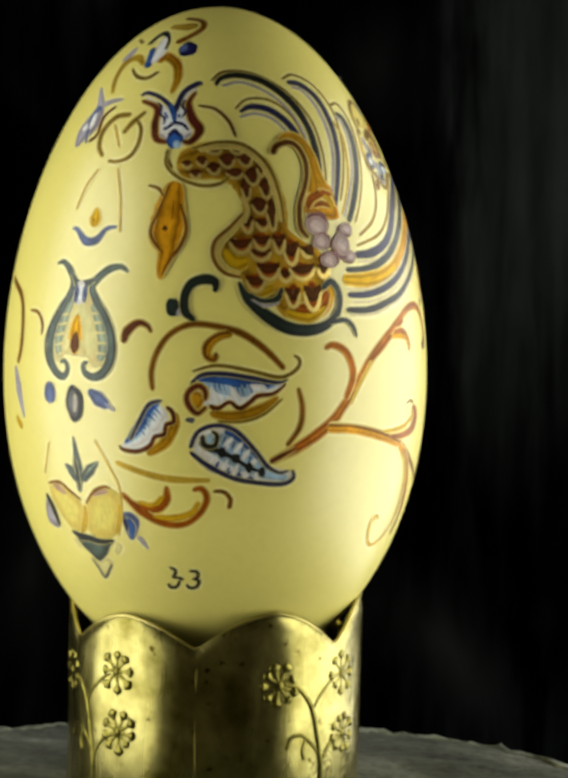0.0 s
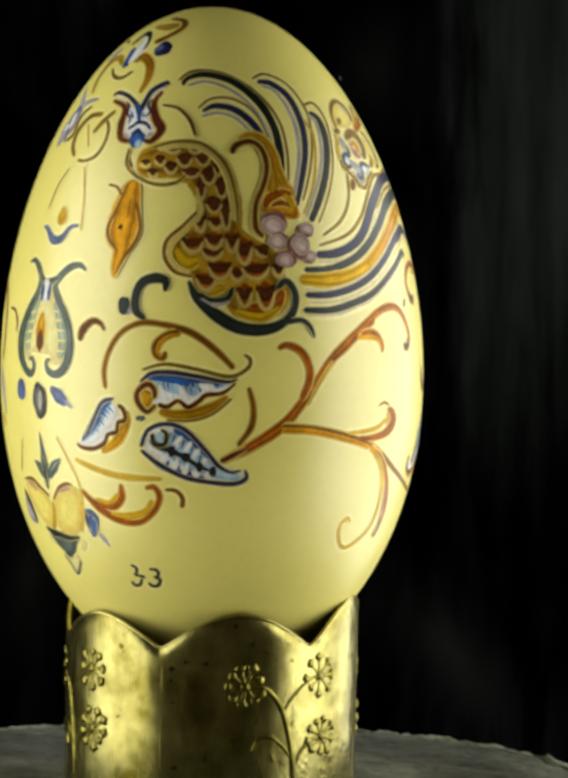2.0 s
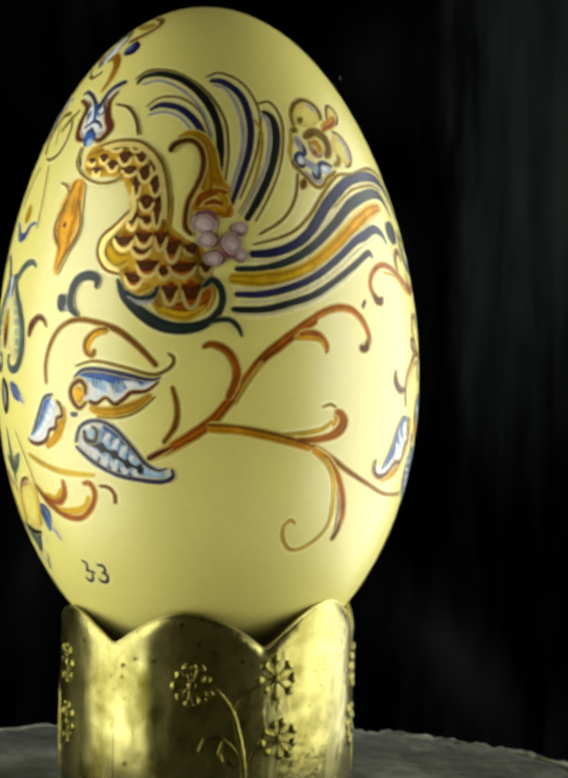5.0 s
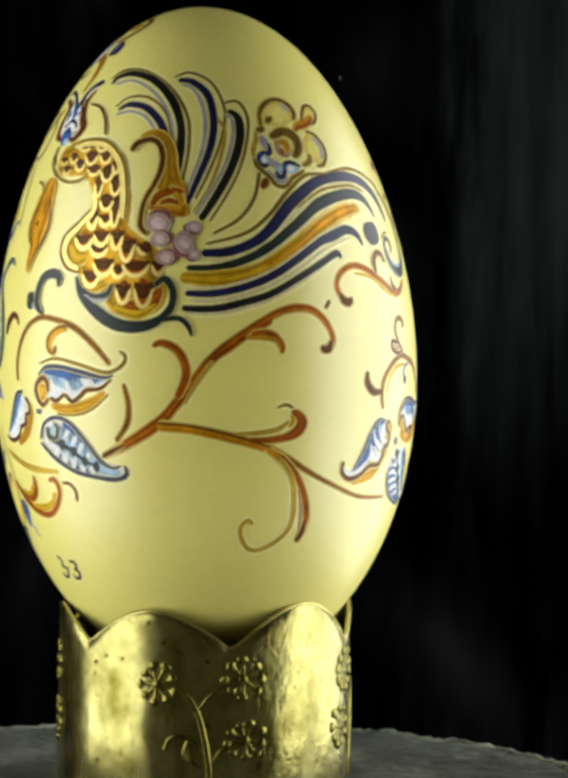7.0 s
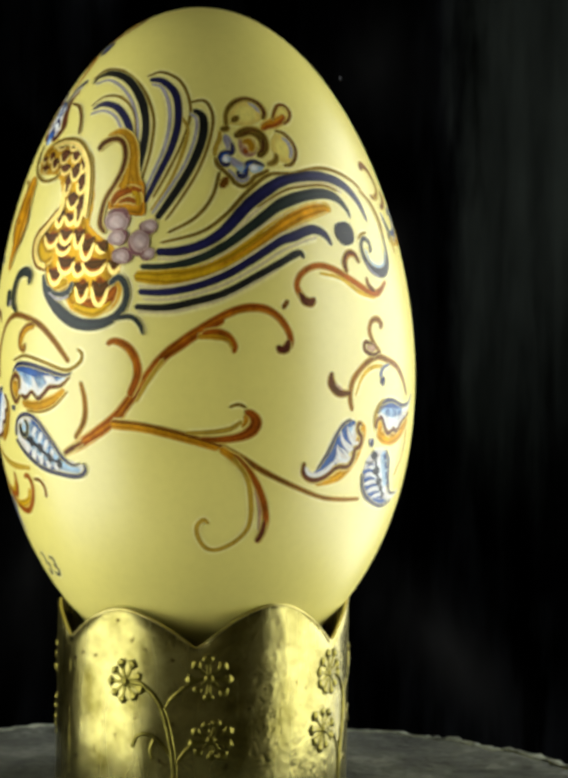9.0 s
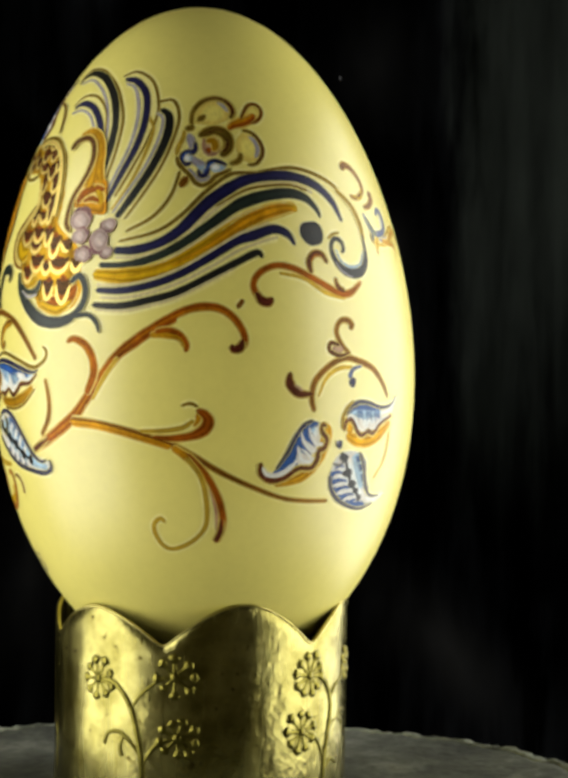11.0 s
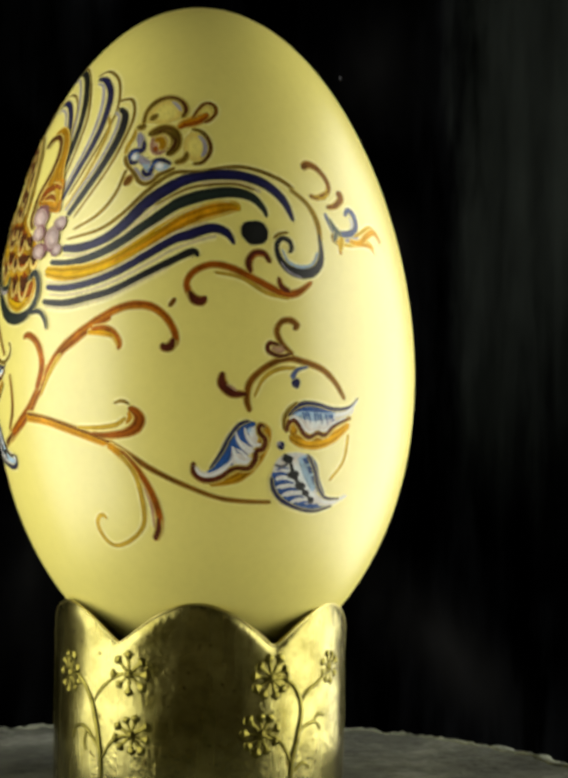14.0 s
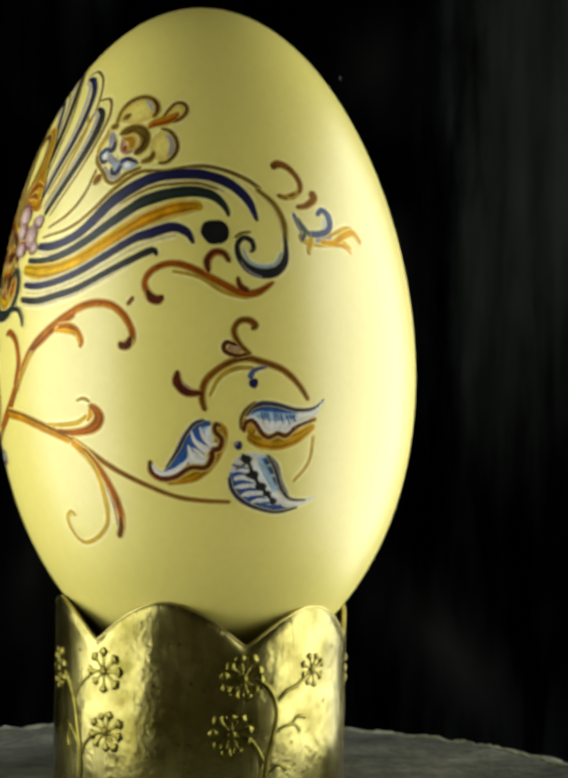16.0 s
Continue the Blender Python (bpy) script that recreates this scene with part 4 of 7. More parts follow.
m.stroke("tail_light", PALE, (0.27, 0.4, 0.4, 0.4, 0.47, 0.47, 0.4, 0.4), [(-92.4, 10.82), (-84, 10.79), (-75.8, 11.86), (-67.3, 13.85), (-59.6, 16.15), (-51.2, 17.94), (-43.7, 18.91), (-37, 19.31)])
m.stroke("tail_feather", GREENBLACK, (0.64, 0.88, 0.99, 1.1, 1.2, 1.4, 1.6, 1.5, 1.4, 1.1, 0.7, 0.24), [(-93.9, 11.7), (-86.8, 11.62), (-79.9, 12.21), (-71.5, 13.77), (-62.5, 16.31), (-54.2, 18.67), (-50, 19.47), (-43.9, 20.13), (-36.2, 20.39), (-30.2, 19.71), (-26.8, 18.16), (-26.1, 17)])
m.stroke("tail_edge", OLIVE, (0.1, 0.25, 0.3, 0.3, 0.2), [(-59.6, 18.89), (-50.3, 20.87), (-42.4, 21.39), (-34.7, 21.4), (-28.6, 20.59)])
m.stroke("tail_feather", GOLD, (1.1, 1.75, 1.75, 1.9, 2.05, 2.1, 2.1, 1.95, 1.3, 0.27), [(-95.5, 10.51), (-86.7, 10.24), (-78.6, 10.63), (-70.3, 11.81), (-61.5, 14.03), (-53.5, 16.2), (-49.0, 17.2), (-42.2, 18.15), (-35.9, 18.5), (-34, 17.95)])
m.stroke("tail_feather", OCHRE, (0.27, 0.47, 0.53, 0.67, 0.8, 0.82, 0.69), [(-92.3, 10.13), (-84, 10.35), (-74.5, 11.35), (-66, 13.08), (-56.8, 15.4), (-49.2, 17.2), (-42.2, 18.3)])
m.stroke("tail_feather", ORANGE, (0.3, 0.8, 1.2, 1.4, 1.5, 0.9, 0.3), [(-72, 11.5), (-62, 13.9), (-54, 16.1), (-48, 17.4), (-42, 18.2), (-37, 18.5), (-34.5, 18.1)])
m.stroke("tail_light", PALE, (0.33, 0.4, 0.4, 0.4, 0.4, 0.4, 0.35, 0.33), [(-94.4, 9.19), (-85.3, 9.17), (-77.2, 9.93), (-69, 11.36), (-60.2, 13.57), (-52.9, 15.37), (-49.4, 15.9), (-43.5, 16.75)])
m.stroke("tail_light", PALE, (0.33, 0.4, 0.41, 0.4, 0.4, 0.33, 0.33, 0.33), [(-92.8, 7.55), (-85.3, 7.53), (-77.3, 8.23), (-69.2, 9.54), (-60.6, 11.5), (-53.6, 13.23), (-46.2, 14.36), (-41.2, 14.83)])
m.stroke("tail_feather", NAVY, (0.64, 0.88, 0.88, 0.94, 0.99, 1.1, 1.3, 1.2, 1, 0.29), [(-94.2, 8.5), (-86.7, 8.42), (-78.6, 9.06), (-70.4, 10.37), (-61.8, 12.46), (-54, 14.44), (-49.2, 15.07), (-42.7, 15.86), (-38.4, 15.19), (-36.3, 13.65)])
m.stroke("tail_light", PALE, (0.27, 0.4, 0.4, 0.4, 0.4, 0.27), [(-94.1, 5.98), (-85.3, 5.9), (-78, 6.55), (-70.7, 7.54), (-62.3, 9.39), (-54.9, 11.04)])
m.stroke("tail_feather", BLACK, (0.64, 0.88, 0.88, 0.88, 0.88, 0.88, 0.88, 0.34), [(-95.1, 6.61), (-86.6, 6.47), (-78.6, 7.18), (-70.6, 8.17), (-62.2, 10.01), (-54.7, 11.67), (-48.2, 12.95), (-46.7, 12.17)])
m.stroke("tail_scroll", OLIVE, (0.29, 0.46, 0.56, 0.4), [(-17.2, 20.68), (-11.9, 18.59), (-9.6, 16.13), (-9.7, 13.57)])
m.stroke("tail_scroll", BLACK, (0.31, 0.64, 1, 1.27, 1.27, 1.01, 0.73, 0.6, 0.6, 0.63, 0.49, 0.27), [(-9.8, 14.85), (-9.9, 12.61), (-11.1, 10.9), (-14.1, 9.86), (-17.9, 9.78), (-21.4, 10.45), (-23.7, 11.88), (-24.1, 13.41), (-22.3, 14.34), (-19.9, 13.87), (-19.6, 12.85), (-20.8, 12.48)])
m.stroke("tail_light", ICE, (0.22, 0.33, 0.4, 0.33, 0.22), [(-22.6, 13.07), (-21.2, 11.41), (-17.6, 10.6), (-13.5, 10.93), (-11.2, 12.44)])
m.stroke("tail_light", LILAC, (0.21, 0.28, 0.2), [(-23.6, 11.46), (-21.3, 10.1), (-17.5, 9.17)])
m.stroke("tail_line", OLIVE, (0.2, 0.27, 0.2), [(-25, 14.32), (-22.7, 14.94), (-19.8, 15.04)])
m.oval("tail_spot", BLACK, -30.3, 15.19, 4.05, 1.67)
m.stroke("tail_curl", MAROON, (0.33, 0.67, 0.8, 0.8, 0.4), [(-26.4, 11.16), (-28, 12.38), (-30.7, 12.53), (-32.7, 11.47), (-32.3, 9.95)])
m.stroke("tail_curl", RUST, (0.2, 0.33, 0.27), [(-27.7, 12.19), (-30.5, 12.34), (-32.2, 11.47)])

m = Motif("painted_scroll", "rust red curling stem under the tail, painted")
m.stroke("scroll_shadow", GILT, (0.27, 0.4, 0.48, 0.27), [(-42.5, 10.28), (-35, 9.46), (-28.4, 7.51), (-21.7, 6.56)])
m.stroke("stem", RUST, (0.87, 0.73, 0.57, 0.6, 0.6, 0.67, 0.68, 0.8, 0.8, 0.2), [(-46.2, 6.69), (-48.4, 7.15), (-50, 8.8), (-48, 10.37), (-43.2, 11.23), (-37.7, 10.75), (-30.9, 9.11), (-24.3, 7.47), (-19.6, 7.29), (-14.2, 8.69)])
m.stroke("thorn", MAROON, (0.27, 0.63, 0.53), [(-24.5, 9.5), (-23.9, 8.22), (-21.4, 7.44)])
m.stroke("bud", BROWN, (0.5, 0.53), [(-54.8, 5.92), (-52.9, 7.09)])
m.stroke("knob", MAROON, (0.4, 1.07, 1, 0.33), [(-44.7, 7.25), (-46, 6.63), (-48, 6.89), (-49.4, 8.04)])

m = Motif("painted_sprig", "small gold and blue curling sprig, painted")
m.stroke("tendril", BROWN, (0.64, 0.92, 0.67, 0.64, 0.48, 0.49, 0.25), [(-10.9, 23.17), (-8.3, 23.74), (-4.6, 23.14), (-1.9, 21.52), (-2.6, 20.17), (-7.2, 19.42), (-10.7, 19.77)])
m.stroke("tendril", GILT, (0.32, 0.48, 0.34), [(-9.1, 19.63), (-4.9, 19.41), (-2.5, 20.55)])
m.stroke("tendril", BROWN, (1.1, 0.9, 0.64, 0.32), [(1.3, 20.14), (2.4, 19.23), (-1.1, 18.29), (-4.9, 18.12)])
m.stroke("tendril", BLUEGREY, (0.5, 0.66, 1, 0.85, 0.8, 0.8, 0.62, 0.38), [(1.9, 16.91), (4.3, 17.67), (6.4, 16.82), (5.9, 15.34), (2.4, 14.6), (-2.8, 14.77), (-4.8, 15.88), (-6.1, 17.49)])
m.stroke("tendril", LILAC, (0.32, 0.64, 0.32), [(-0.3, 13.72), (3.3, 13.82), (6.4, 14.17)])
m.stroke("tendril", MAROON, (0.4, 0.79), [(-4.8, 14.79), (-3.9, 13.5)])
m.stroke("tendril", GILT, (0.24, 0.4, 0.41, 0.55, 0.42), [(3.9, 14.07), (8.7, 14.8), (12.8, 15.28), (15.8, 14.61), (17.4, 12.97)])
m.stroke("tendril", GILT, (0.25, 0.32, 0.41, 0.31), [(-4.1, 13.5), (2.5, 13.05), (10.2, 13.36), (13, 12.43)])
m.stroke("tendril", OCHRE, (0.29, 0.42), [(-3, 14.13), (-2.7, 11.89)])
m.stroke("tendril", SLATE, (0.25, 0.8, 0.4), [(-4.9, 16.84), (-3.4, 15.37), (-1.1, 14.31)])
m.stroke("tendril", SLATE, (0.3, 0.65, 0.2), [(-2.9, 14.98), (-3.7, 14.34), (-4.6, 13.61)])
m.stroke("tendril", GILT, (0.3, 0.6, 0.2), [(-1.1, 14.31), (-1.9, 13.41), (-2.8, 12.39)])
m.stroke("tendril", OCHRE, (0.3, 0.55, 0.65, 0.6, 0.3), [(1.5, 13.63), (6.2, 13.32), (10.4, 14.18), (15.2, 14.59), (18.1, 13.11)])
m.stroke("tendril", OCHRE, (0.3, 0.5, 0.2), [(6.0, 13.12), (10.6, 12.87), (12.8, 11.77)])
m.stroke("tendril", WHITE, (0.15, 0.4, 0.15), [(3.8, 16.76), (4.6, 15.94), (3.3, 15.14)])

m = Motif("painted_blossom", "pale flower with blue sepals above the tail, painted")
m.patch("petal", BUFF, [(-65.8, 29.5), (-65.3, 30.8), (-63.0, 31.9), (-59.9, 32.4), (-56.9, 32.5), (-54.0, 32.2), (-51.9, 31.6), (-51.4, 30.8), (-53.0, 29.9), (-58.7, 29.3)])
m.patch("petal", BUFF, [(-48.7, 28.3), (-45.8, 28.0), (-43.6, 27.2), (-42.7, 26.1), (-43.8, 25.1), (-45.8, 24.4), (-48.6, 24.5), (-51.2, 25.6), (-51.0, 27.3)])
m.stroke("petal_mark", LILAC, (0.25, 0.6, 0.3), [(-56.6, 32.3), (-53.6, 31.69), (-52.6, 30.91)])
m.stroke("petal_mark", LILAC, (0.25, 0.55, 0.6, 0.25), [(-46.3, 27.79), (-44.1, 27.01), (-43.7, 25.86), (-45.2, 24.97)])
m.stroke("petal_outline", OLIVE, (0.3, 0.4, 0.5, 0.5, 0.5, 0.5, 0.6, 0.6, 0.4), [(-66.7, 29.17), (-66.2, 30.87), (-63.7, 32.01), (-60.1, 32.63), (-56.9, 32.74), (-53.7, 32.46), (-51.4, 31.8), (-50.7, 30.9), (-52.3, 30.01)])
m.stroke("petal_outline", UMBER, (0.12, 0.3, 0.36, 0.36, 0.45, 0.5, 0.25), [(-63.7, 32.05), (-60.1, 32.67), (-56.9, 32.78), (-53.7, 32.5), (-51.4, 31.84), (-50.7, 30.94), (-52.0, 30.3)])
m.stroke("petal_outline", OLIVE, (0.3, 0.45, 0.5, 0.5, 0.5, 0.45, 0.3), [(-48.6, 28.58), (-45.4, 28.3), (-42.9, 27.38), (-42.0, 26.1), (-43.2, 24.96), (-45.4, 24.21), (-48.4, 24.11)])
m.stroke("petal_outline", UMBER, (0.12, 0.34, 0.4, 0.38, 0.15), [(-45.0, 28.2), (-42.8, 27.38), (-41.9, 26.1), (-43.1, 24.96), (-45.8, 24.17)])
m.stroke("petal_mark", OLIVE, (0.3, 0.75, 0.3), [(-64.7, 29.87), (-63.0, 30.19), (-61.2, 30.65)])
m.stroke("petal_mark", OLIVE, (0.3, 0.6, 0.55, 0.3), [(-54.3, 24.28), (-51.6, 24.54), (-50.3, 25.0), (-50.0, 25.8)])
m.stroke("petal_mark", OLIVE, (0.5, 0.7, 0.4), [(-69.2, 28.98), (-66.8, 28.99), (-66.0, 29.5)])
m.patch("bud", BUFF, [(-46.8, 30.1), (-45.6, 31.0), (-43.8, 31.5), (-41.5, 31.6), (-40.0, 31.3), (-39.8, 30.7), (-41.6, 30.0)])
m.stroke("bud", ORANGE, (0.4, 1.0, 1.3, 1.3, 0.9, 0.3), [(-53.6, 28.75), (-51.3, 29.3), (-48.4, 29.5), (-45.6, 29.85), (-43.6, 30.25), (-42.4, 30.7)])
m.stroke("bud", RUST, (0.3, 0.8, 0.8, 0.9, 0.7, 0.3), [(-53.6, 28.65), (-51.3, 29.23), (-48.4, 29.4), (-45.2, 29.8), (-43.4, 30.15), (-42.2, 30.6)])
m.stroke("bud", BROWN, (0.3, 0.36, 0.4, 0.4, 0.4, 0.4, 0.4, 0.3), [(-48.2, 29.98), (-46.2, 31.0), (-43.9, 31.76), (-41.3, 31.87), (-39.5, 31.47), (-39.2, 30.7), (-41.4, 29.81), (-44.3, 29.35)])
m.patch("heart", PINK, [(-62.9, 27.53), (-59.7, 27.99), (-57.0, 27.46), (-56.7, 26.21), (-58.8, 25.34), (-61.8, 25.49), (-63.1, 26.39)])
m.stroke("heart", OLIVE, (0.4, 1.0, 1.1, 1.3, 1.3, 1.2, 0.9, 0.4), [(-64.3, 27.9), (-61.6, 28.33), (-58.5, 28.65), (-55.6, 28.35), (-53.9, 27.59), (-53.9, 26.54), (-55.4, 25.75), (-57.2, 25.32)])
m.stroke("heart", UMBER, (0.2, 0.45, 0.4, 0.25), [(-62.9, 28.22), (-60.4, 28.38), (-57.2, 28.72), (-54.9, 28.4)])
m.stroke("heart", UMBER, (0.2, 0.5, 0.5, 0.25), [(-54.3, 27.7), (-54.0, 26.9), (-55.0, 26.1), (-56.6, 25.8)])
m.stroke("heart", OCHRE, (0.3, 0.7, 0.7, 0.3), [(-61.8, 27.2), (-59.3, 27.3), (-58.4, 26.6), (-59.4, 25.9)])
m.oval("heart", RUST, -60.8, 26.1, 1.0, 0.35)
m.stroke("vein", GILT, (0.3, 0.5, 0.5, 0.3), [(-69.2, 28.8), (-69.6, 27.7), (-71.1, 26.57), (-71.7, 25.43)])
m.stroke("sepal", LILAC, (0.4, 1.0, 1.0, 0.5), [(-67.6, 28.33), (-66.9, 27.55), (-66.3, 26.78), (-66.8, 26.1)])
m.stroke("sepal", LILAC, (0.4, 1.0, 1.0, 0.4), [(-66.4, 25.43), (-65.2, 24.7), (-63.3, 24.29), (-61.6, 24.5)])
m.stroke("sepal", LILAC, (0.3, 0.5, 0.5, 0.5, 0.3), [(-67.6, 23.85), (-66.0, 23.1), (-64.2, 22.4), (-62.2, 22.4), (-60.6, 23.0)])
m.oval("sepal", ICE, -68.1, 25.2, 1.8, 0.8)
m.patch("sepal", ICE, [(-64.9, 24.37), (-63.6, 23.1), (-62.2, 23.2), (-61.0, 24.0), (-59.6, 23.3), (-57.2, 23.4), (-55.4, 23.95), (-57.2, 24.55), (-60.8, 24.5)])
m.stroke("sepal", NAVY, (0.3, 0.6, 0.7, 0.65, 0.6, 0.6, 0.55, 0.3), [(-65.4, 27.3), (-65.2, 26.4), (-66.1, 25.87), (-68.2, 25.95), (-69.8, 25.42), (-69.7, 24.65), (-68.0, 24.35), (-66.3, 24.63)])
m.stroke("sepal", NAVY, (0.3, 0.65, 0.7, 0.65, 0.65, 0.6, 0.45, 0.3), [(-64.5, 23.73), (-63.9, 22.97), (-62.3, 22.95), (-61.4, 23.71), (-60.8, 24.46), (-58.8, 24.7), (-56.5, 24.43), (-54.9, 24.04)])
m.stroke("sepal", BLUE, (0.2, 0.35, 0.3, 0.2), [(-66.3, 25.8), (-68.2, 25.85), (-69.5, 25.3), (-69.3, 24.75)])
m.stroke("sepal", BLUE, (0.2, 0.35, 0.35, 0.2), [(-63.0, 23.1), (-61.6, 23.8), (-60.5, 24.4), (-58.8, 24.55)])
m.oval("sepal", WHITE, -68.0, 25.15, 1.0, 0.42)
m.oval("sepal", WHITE, -58.9, 23.95, 1.4, 0.4)
m.stroke("vein", OLIVE, (0.3, 0.5, 0.45, 0.45, 0.5, 0.45, 0.45, 0.5, 0.45, 0.3), [(-71.5, 25.43), (-70.8, 24.43), (-68.8, 23.6), (-67.0, 22.89), (-65.5, 22.02), (-63.2, 21.62), (-60.9, 22.0), (-59.0, 22.75), (-56.6, 23.15), (-53.6, 23.65)])
m.stroke("seed", BROWN, (0.4, 0.9, 0.5), [(-67.9, 22.9), (-68.9, 22.2), (-70.3, 21.44)])

m = Motif("painted_branch", "rust brown forked branch with curled tips, painted")
m.stroke("branch", RUST, (0.7, 1.23, 1.33, 1.2, 1.2, 1.13, 1, 1.07, 0.93, 0.87), [(-117.7, -12.54), (-111.3, -11.04), (-104.9, -9.21), (-100.3, -7.59), (-97.6, -6.07), (-92.7, -3.12), (-87.3, 0.05), (-82, 1.92), (-77.4, 3.33), (-70.8, 5.03)])
m.stroke("branch", RUST, (0.61, 0.87, 0.93, 0.87, 0.8, 0.67, 0.6, 0.67, 0.67, 0.73, 0.8, 0.8, 0.73, 0.67, 0.67, 0.75), [(-117.7, -12.47), (-111.3, -10.98), (-104.9, -9.02), (-100.3, -7.34), (-97.6, -5.88), (-92.7, -2.87), (-87.3, 0.36), (-82, 2.3), (-77.4, 3.71), (-70.8, 5.41), (-65.4, 6.22), (-60, 6.08), (-56, 4.87), (-53.4, 2.92), (-53.2, 1.46), (-55.1, 0.68)])
m.stroke("branch_light", AMBER, (0.2, 0.42, 0.42, 0.42, 0.45, 0.4, 0.33, 0.14), [(-87.3, 0.23), (-82, 2.17), (-77.4, 3.58), (-70.8, 5.28), (-65.4, 6.03), (-60, 5.89), (-56, 4.68), (-53.7, 2.8)])
m.stroke("branch_light", AMBER, (0.15, 0.4, 0.45, 0.42, 0.4, 0.3), [(-113.5, -11.6), (-105.2, -9.3), (-100.5, -7.7), (-97.7, -6.1), (-92.8, -3.1), (-87.6, 0.0)])
m.stroke("branch_tip", MAROON, (0.5, 0.6, 0.15), [(-118.0, -12.6), (-115.0, -11.85), (-110.5, -10.75)])
m.stroke("branch_tip", MAROON, (0.4, 0.93, 0.8, 0.29), [(-53.5, 2.04), (-54.4, 0.91), (-56.2, 0.83), (-56.4, 1.46)])
m.stroke("branchlet", OCHRE, (0.4, 0.67, 0.67, 0.41), [(-78.1, 2.77), (-73.6, 2.79), (-70, 2.37), (-68.5, 1.03)])
m.stroke("branchlet", RUST, (0.53, 0.53, 0.63, 0.53, 0.27), [(-76.8, 3.08), (-73.3, 3.36), (-70.2, 2.82), (-68.3, 1.47), (-68.8, 0.47)])
m.stroke("branchlet", GILT, (0.29, 0.41, 0.2), [(-86.8, 0.04), (-91.1, -2.86), (-94.6, -5.67)])
m.stroke("branchlet", RUST, (0.33, 0.67, 0.89, 0.87, 0.89, 0.67), [(-102.9, 1.78), (-100.3, 2.24), (-96.7, 1.5), (-94.4, -0.14), (-94, -2.17), (-96.4, -4.91)])
m.stroke("branch_light", AMBER, (0.2, 0.4, 0.4, 0.2), [(-100.6, 2.05), (-97, 1.31), (-94.9, -0.33), (-94.7, -2.17)])
m.stroke("branch", ORANGE, (1.2, 1.0, 0.95, 0.95, 0.7), [(-101.8, -8.35), (-93.7, -8.74), (-85.8, -9.63), (-78, -10.7), (-72.8, -11.58)])
m.stroke("branch", BROWN, (0.53, 0.47, 0.53, 0.61, 0.6, 0.6, 0.53, 0.4, 0.33, 0.34, 0.21), [(-101.8, -8.15), (-93.7, -8.48), (-85.7, -9.31), (-78, -10.44), (-72.8, -11.32), (-67.5, -12.75), (-60.7, -14.83), (-53.3, -16.64), (-43.4, -18.59), (-36, -19.25), (-27.2, -19.55)])
m.stroke("branchlet", GILT, (0.27, 0.47, 0.54, 0.33), [(-81.8, -9.51), (-75.3, -9.5), (-69.9, -9.12), (-66.7, -8.14)])
m.stroke("branchlet", RUST, (0.33, 0.6, 0.94, 1.36, 1.33, 0.93, 0.53), [(-78, -10.31), (-72.8, -10.49), (-67.3, -10.18), (-64.1, -9.4), (-63.1, -8.33), (-64.1, -7.42), (-66.2, -6.87)])
m.stroke("branchlet", ORANGE, (0.2, 0.53, 0.33), [(-67, -9.03), (-65.7, -8.16), (-66.2, -7.38)])
m.stroke("branchlet", OLIVE, (0.27, 0.33, 0.2), [(-65.5, -6.5), (-67.7, -6.02), (-70.3, -6.36)])
m.stroke("branchlet", ORANGE, (0.6, 0.95, 0.8), [(-72.8, -11.58), (-67.8, -13.4), (-64.1, -15.73)])
m.stroke("branchlet", RUST, (0.33, 0.6, 0.67, 0.68, 0.77, 0.75), [(-68.9, -12.41), (-64.8, -14.75), (-61.6, -17.42), (-59.6, -20.43), (-59.9, -22.61), (-61.7, -24.31)])
m.stroke("branch_light", PINK, (0.13, 0.45, 0.2), [(-63.2, -17.06), (-61.4, -20.05), (-61.4, -22.71)])
m.stroke("branchlet", MAROON, (0.27, 0.63, 0.59), [(-59.8, -21.08), (-60.1, -22.74), (-61.6, -24.18)])
m.stroke("branchlet", GILT, (0.49, 0.47, 0.49, 0.47, 0.43, 0.43, 0.44, 0.42, 0.42, 0.4, 0.41, 0.28), [(-69.1, -12.92), (-65.6, -15.38), (-64.2, -18.02), (-64, -21.32), (-65.9, -23.09), (-69.9, -24.43), (-74.4, -25.05), (-77.4, -24.55), (-79.2, -23.19), (-79.4, -21.79), (-77.4, -20.94), (-75.8, -21.55)])

m = Motif("painted_vine", "thin brown vine in a loop, painted")
m.stroke("vine", BROWN, (0.35, 0.51, 0.54, 0.47, 0.53, 0.53, 0.68, 0.67, 0.47), [(-148.9, -3.56), (-149.3, -1.01), (-147.8, 1.57), (-144.5, 3.8), (-139.2, 5.04), (-132.6, 4.88), (-125.7, 3.95), (-119.6, 1.91), (-114.3, -0.66)])
m.stroke("vine", OCHRE, (0.47, 0.73, 0.87, 0.81, 0.53), [(-128.1, 3.92), (-132, 3.44), (-134.4, 2.34), (-134.6, 1.07), (-132.6, 0.78)])
m.stroke("vine", BROWN, (0.4, 0.47, 0.63, 0.61, 0.6, 0.33), [(-128.4, 4.17), (-132.2, 3.69), (-135, 2.45), (-134.9, 1.13), (-132.9, 0.72), (-132.3, 1.61)])
m.stroke("vine", OLIVE, (0.2, 0.33, 0.4, 0.4, 0.4, 0.4, 0.4, 0.2), [(-138.7, -0.9), (-132.3, -0.1), (-124.2, -0.7), (-116.4, -1.61), (-113, -1.29), (-110.5, -0.35), (-110.3, 0.6), (-112, 1.17)])
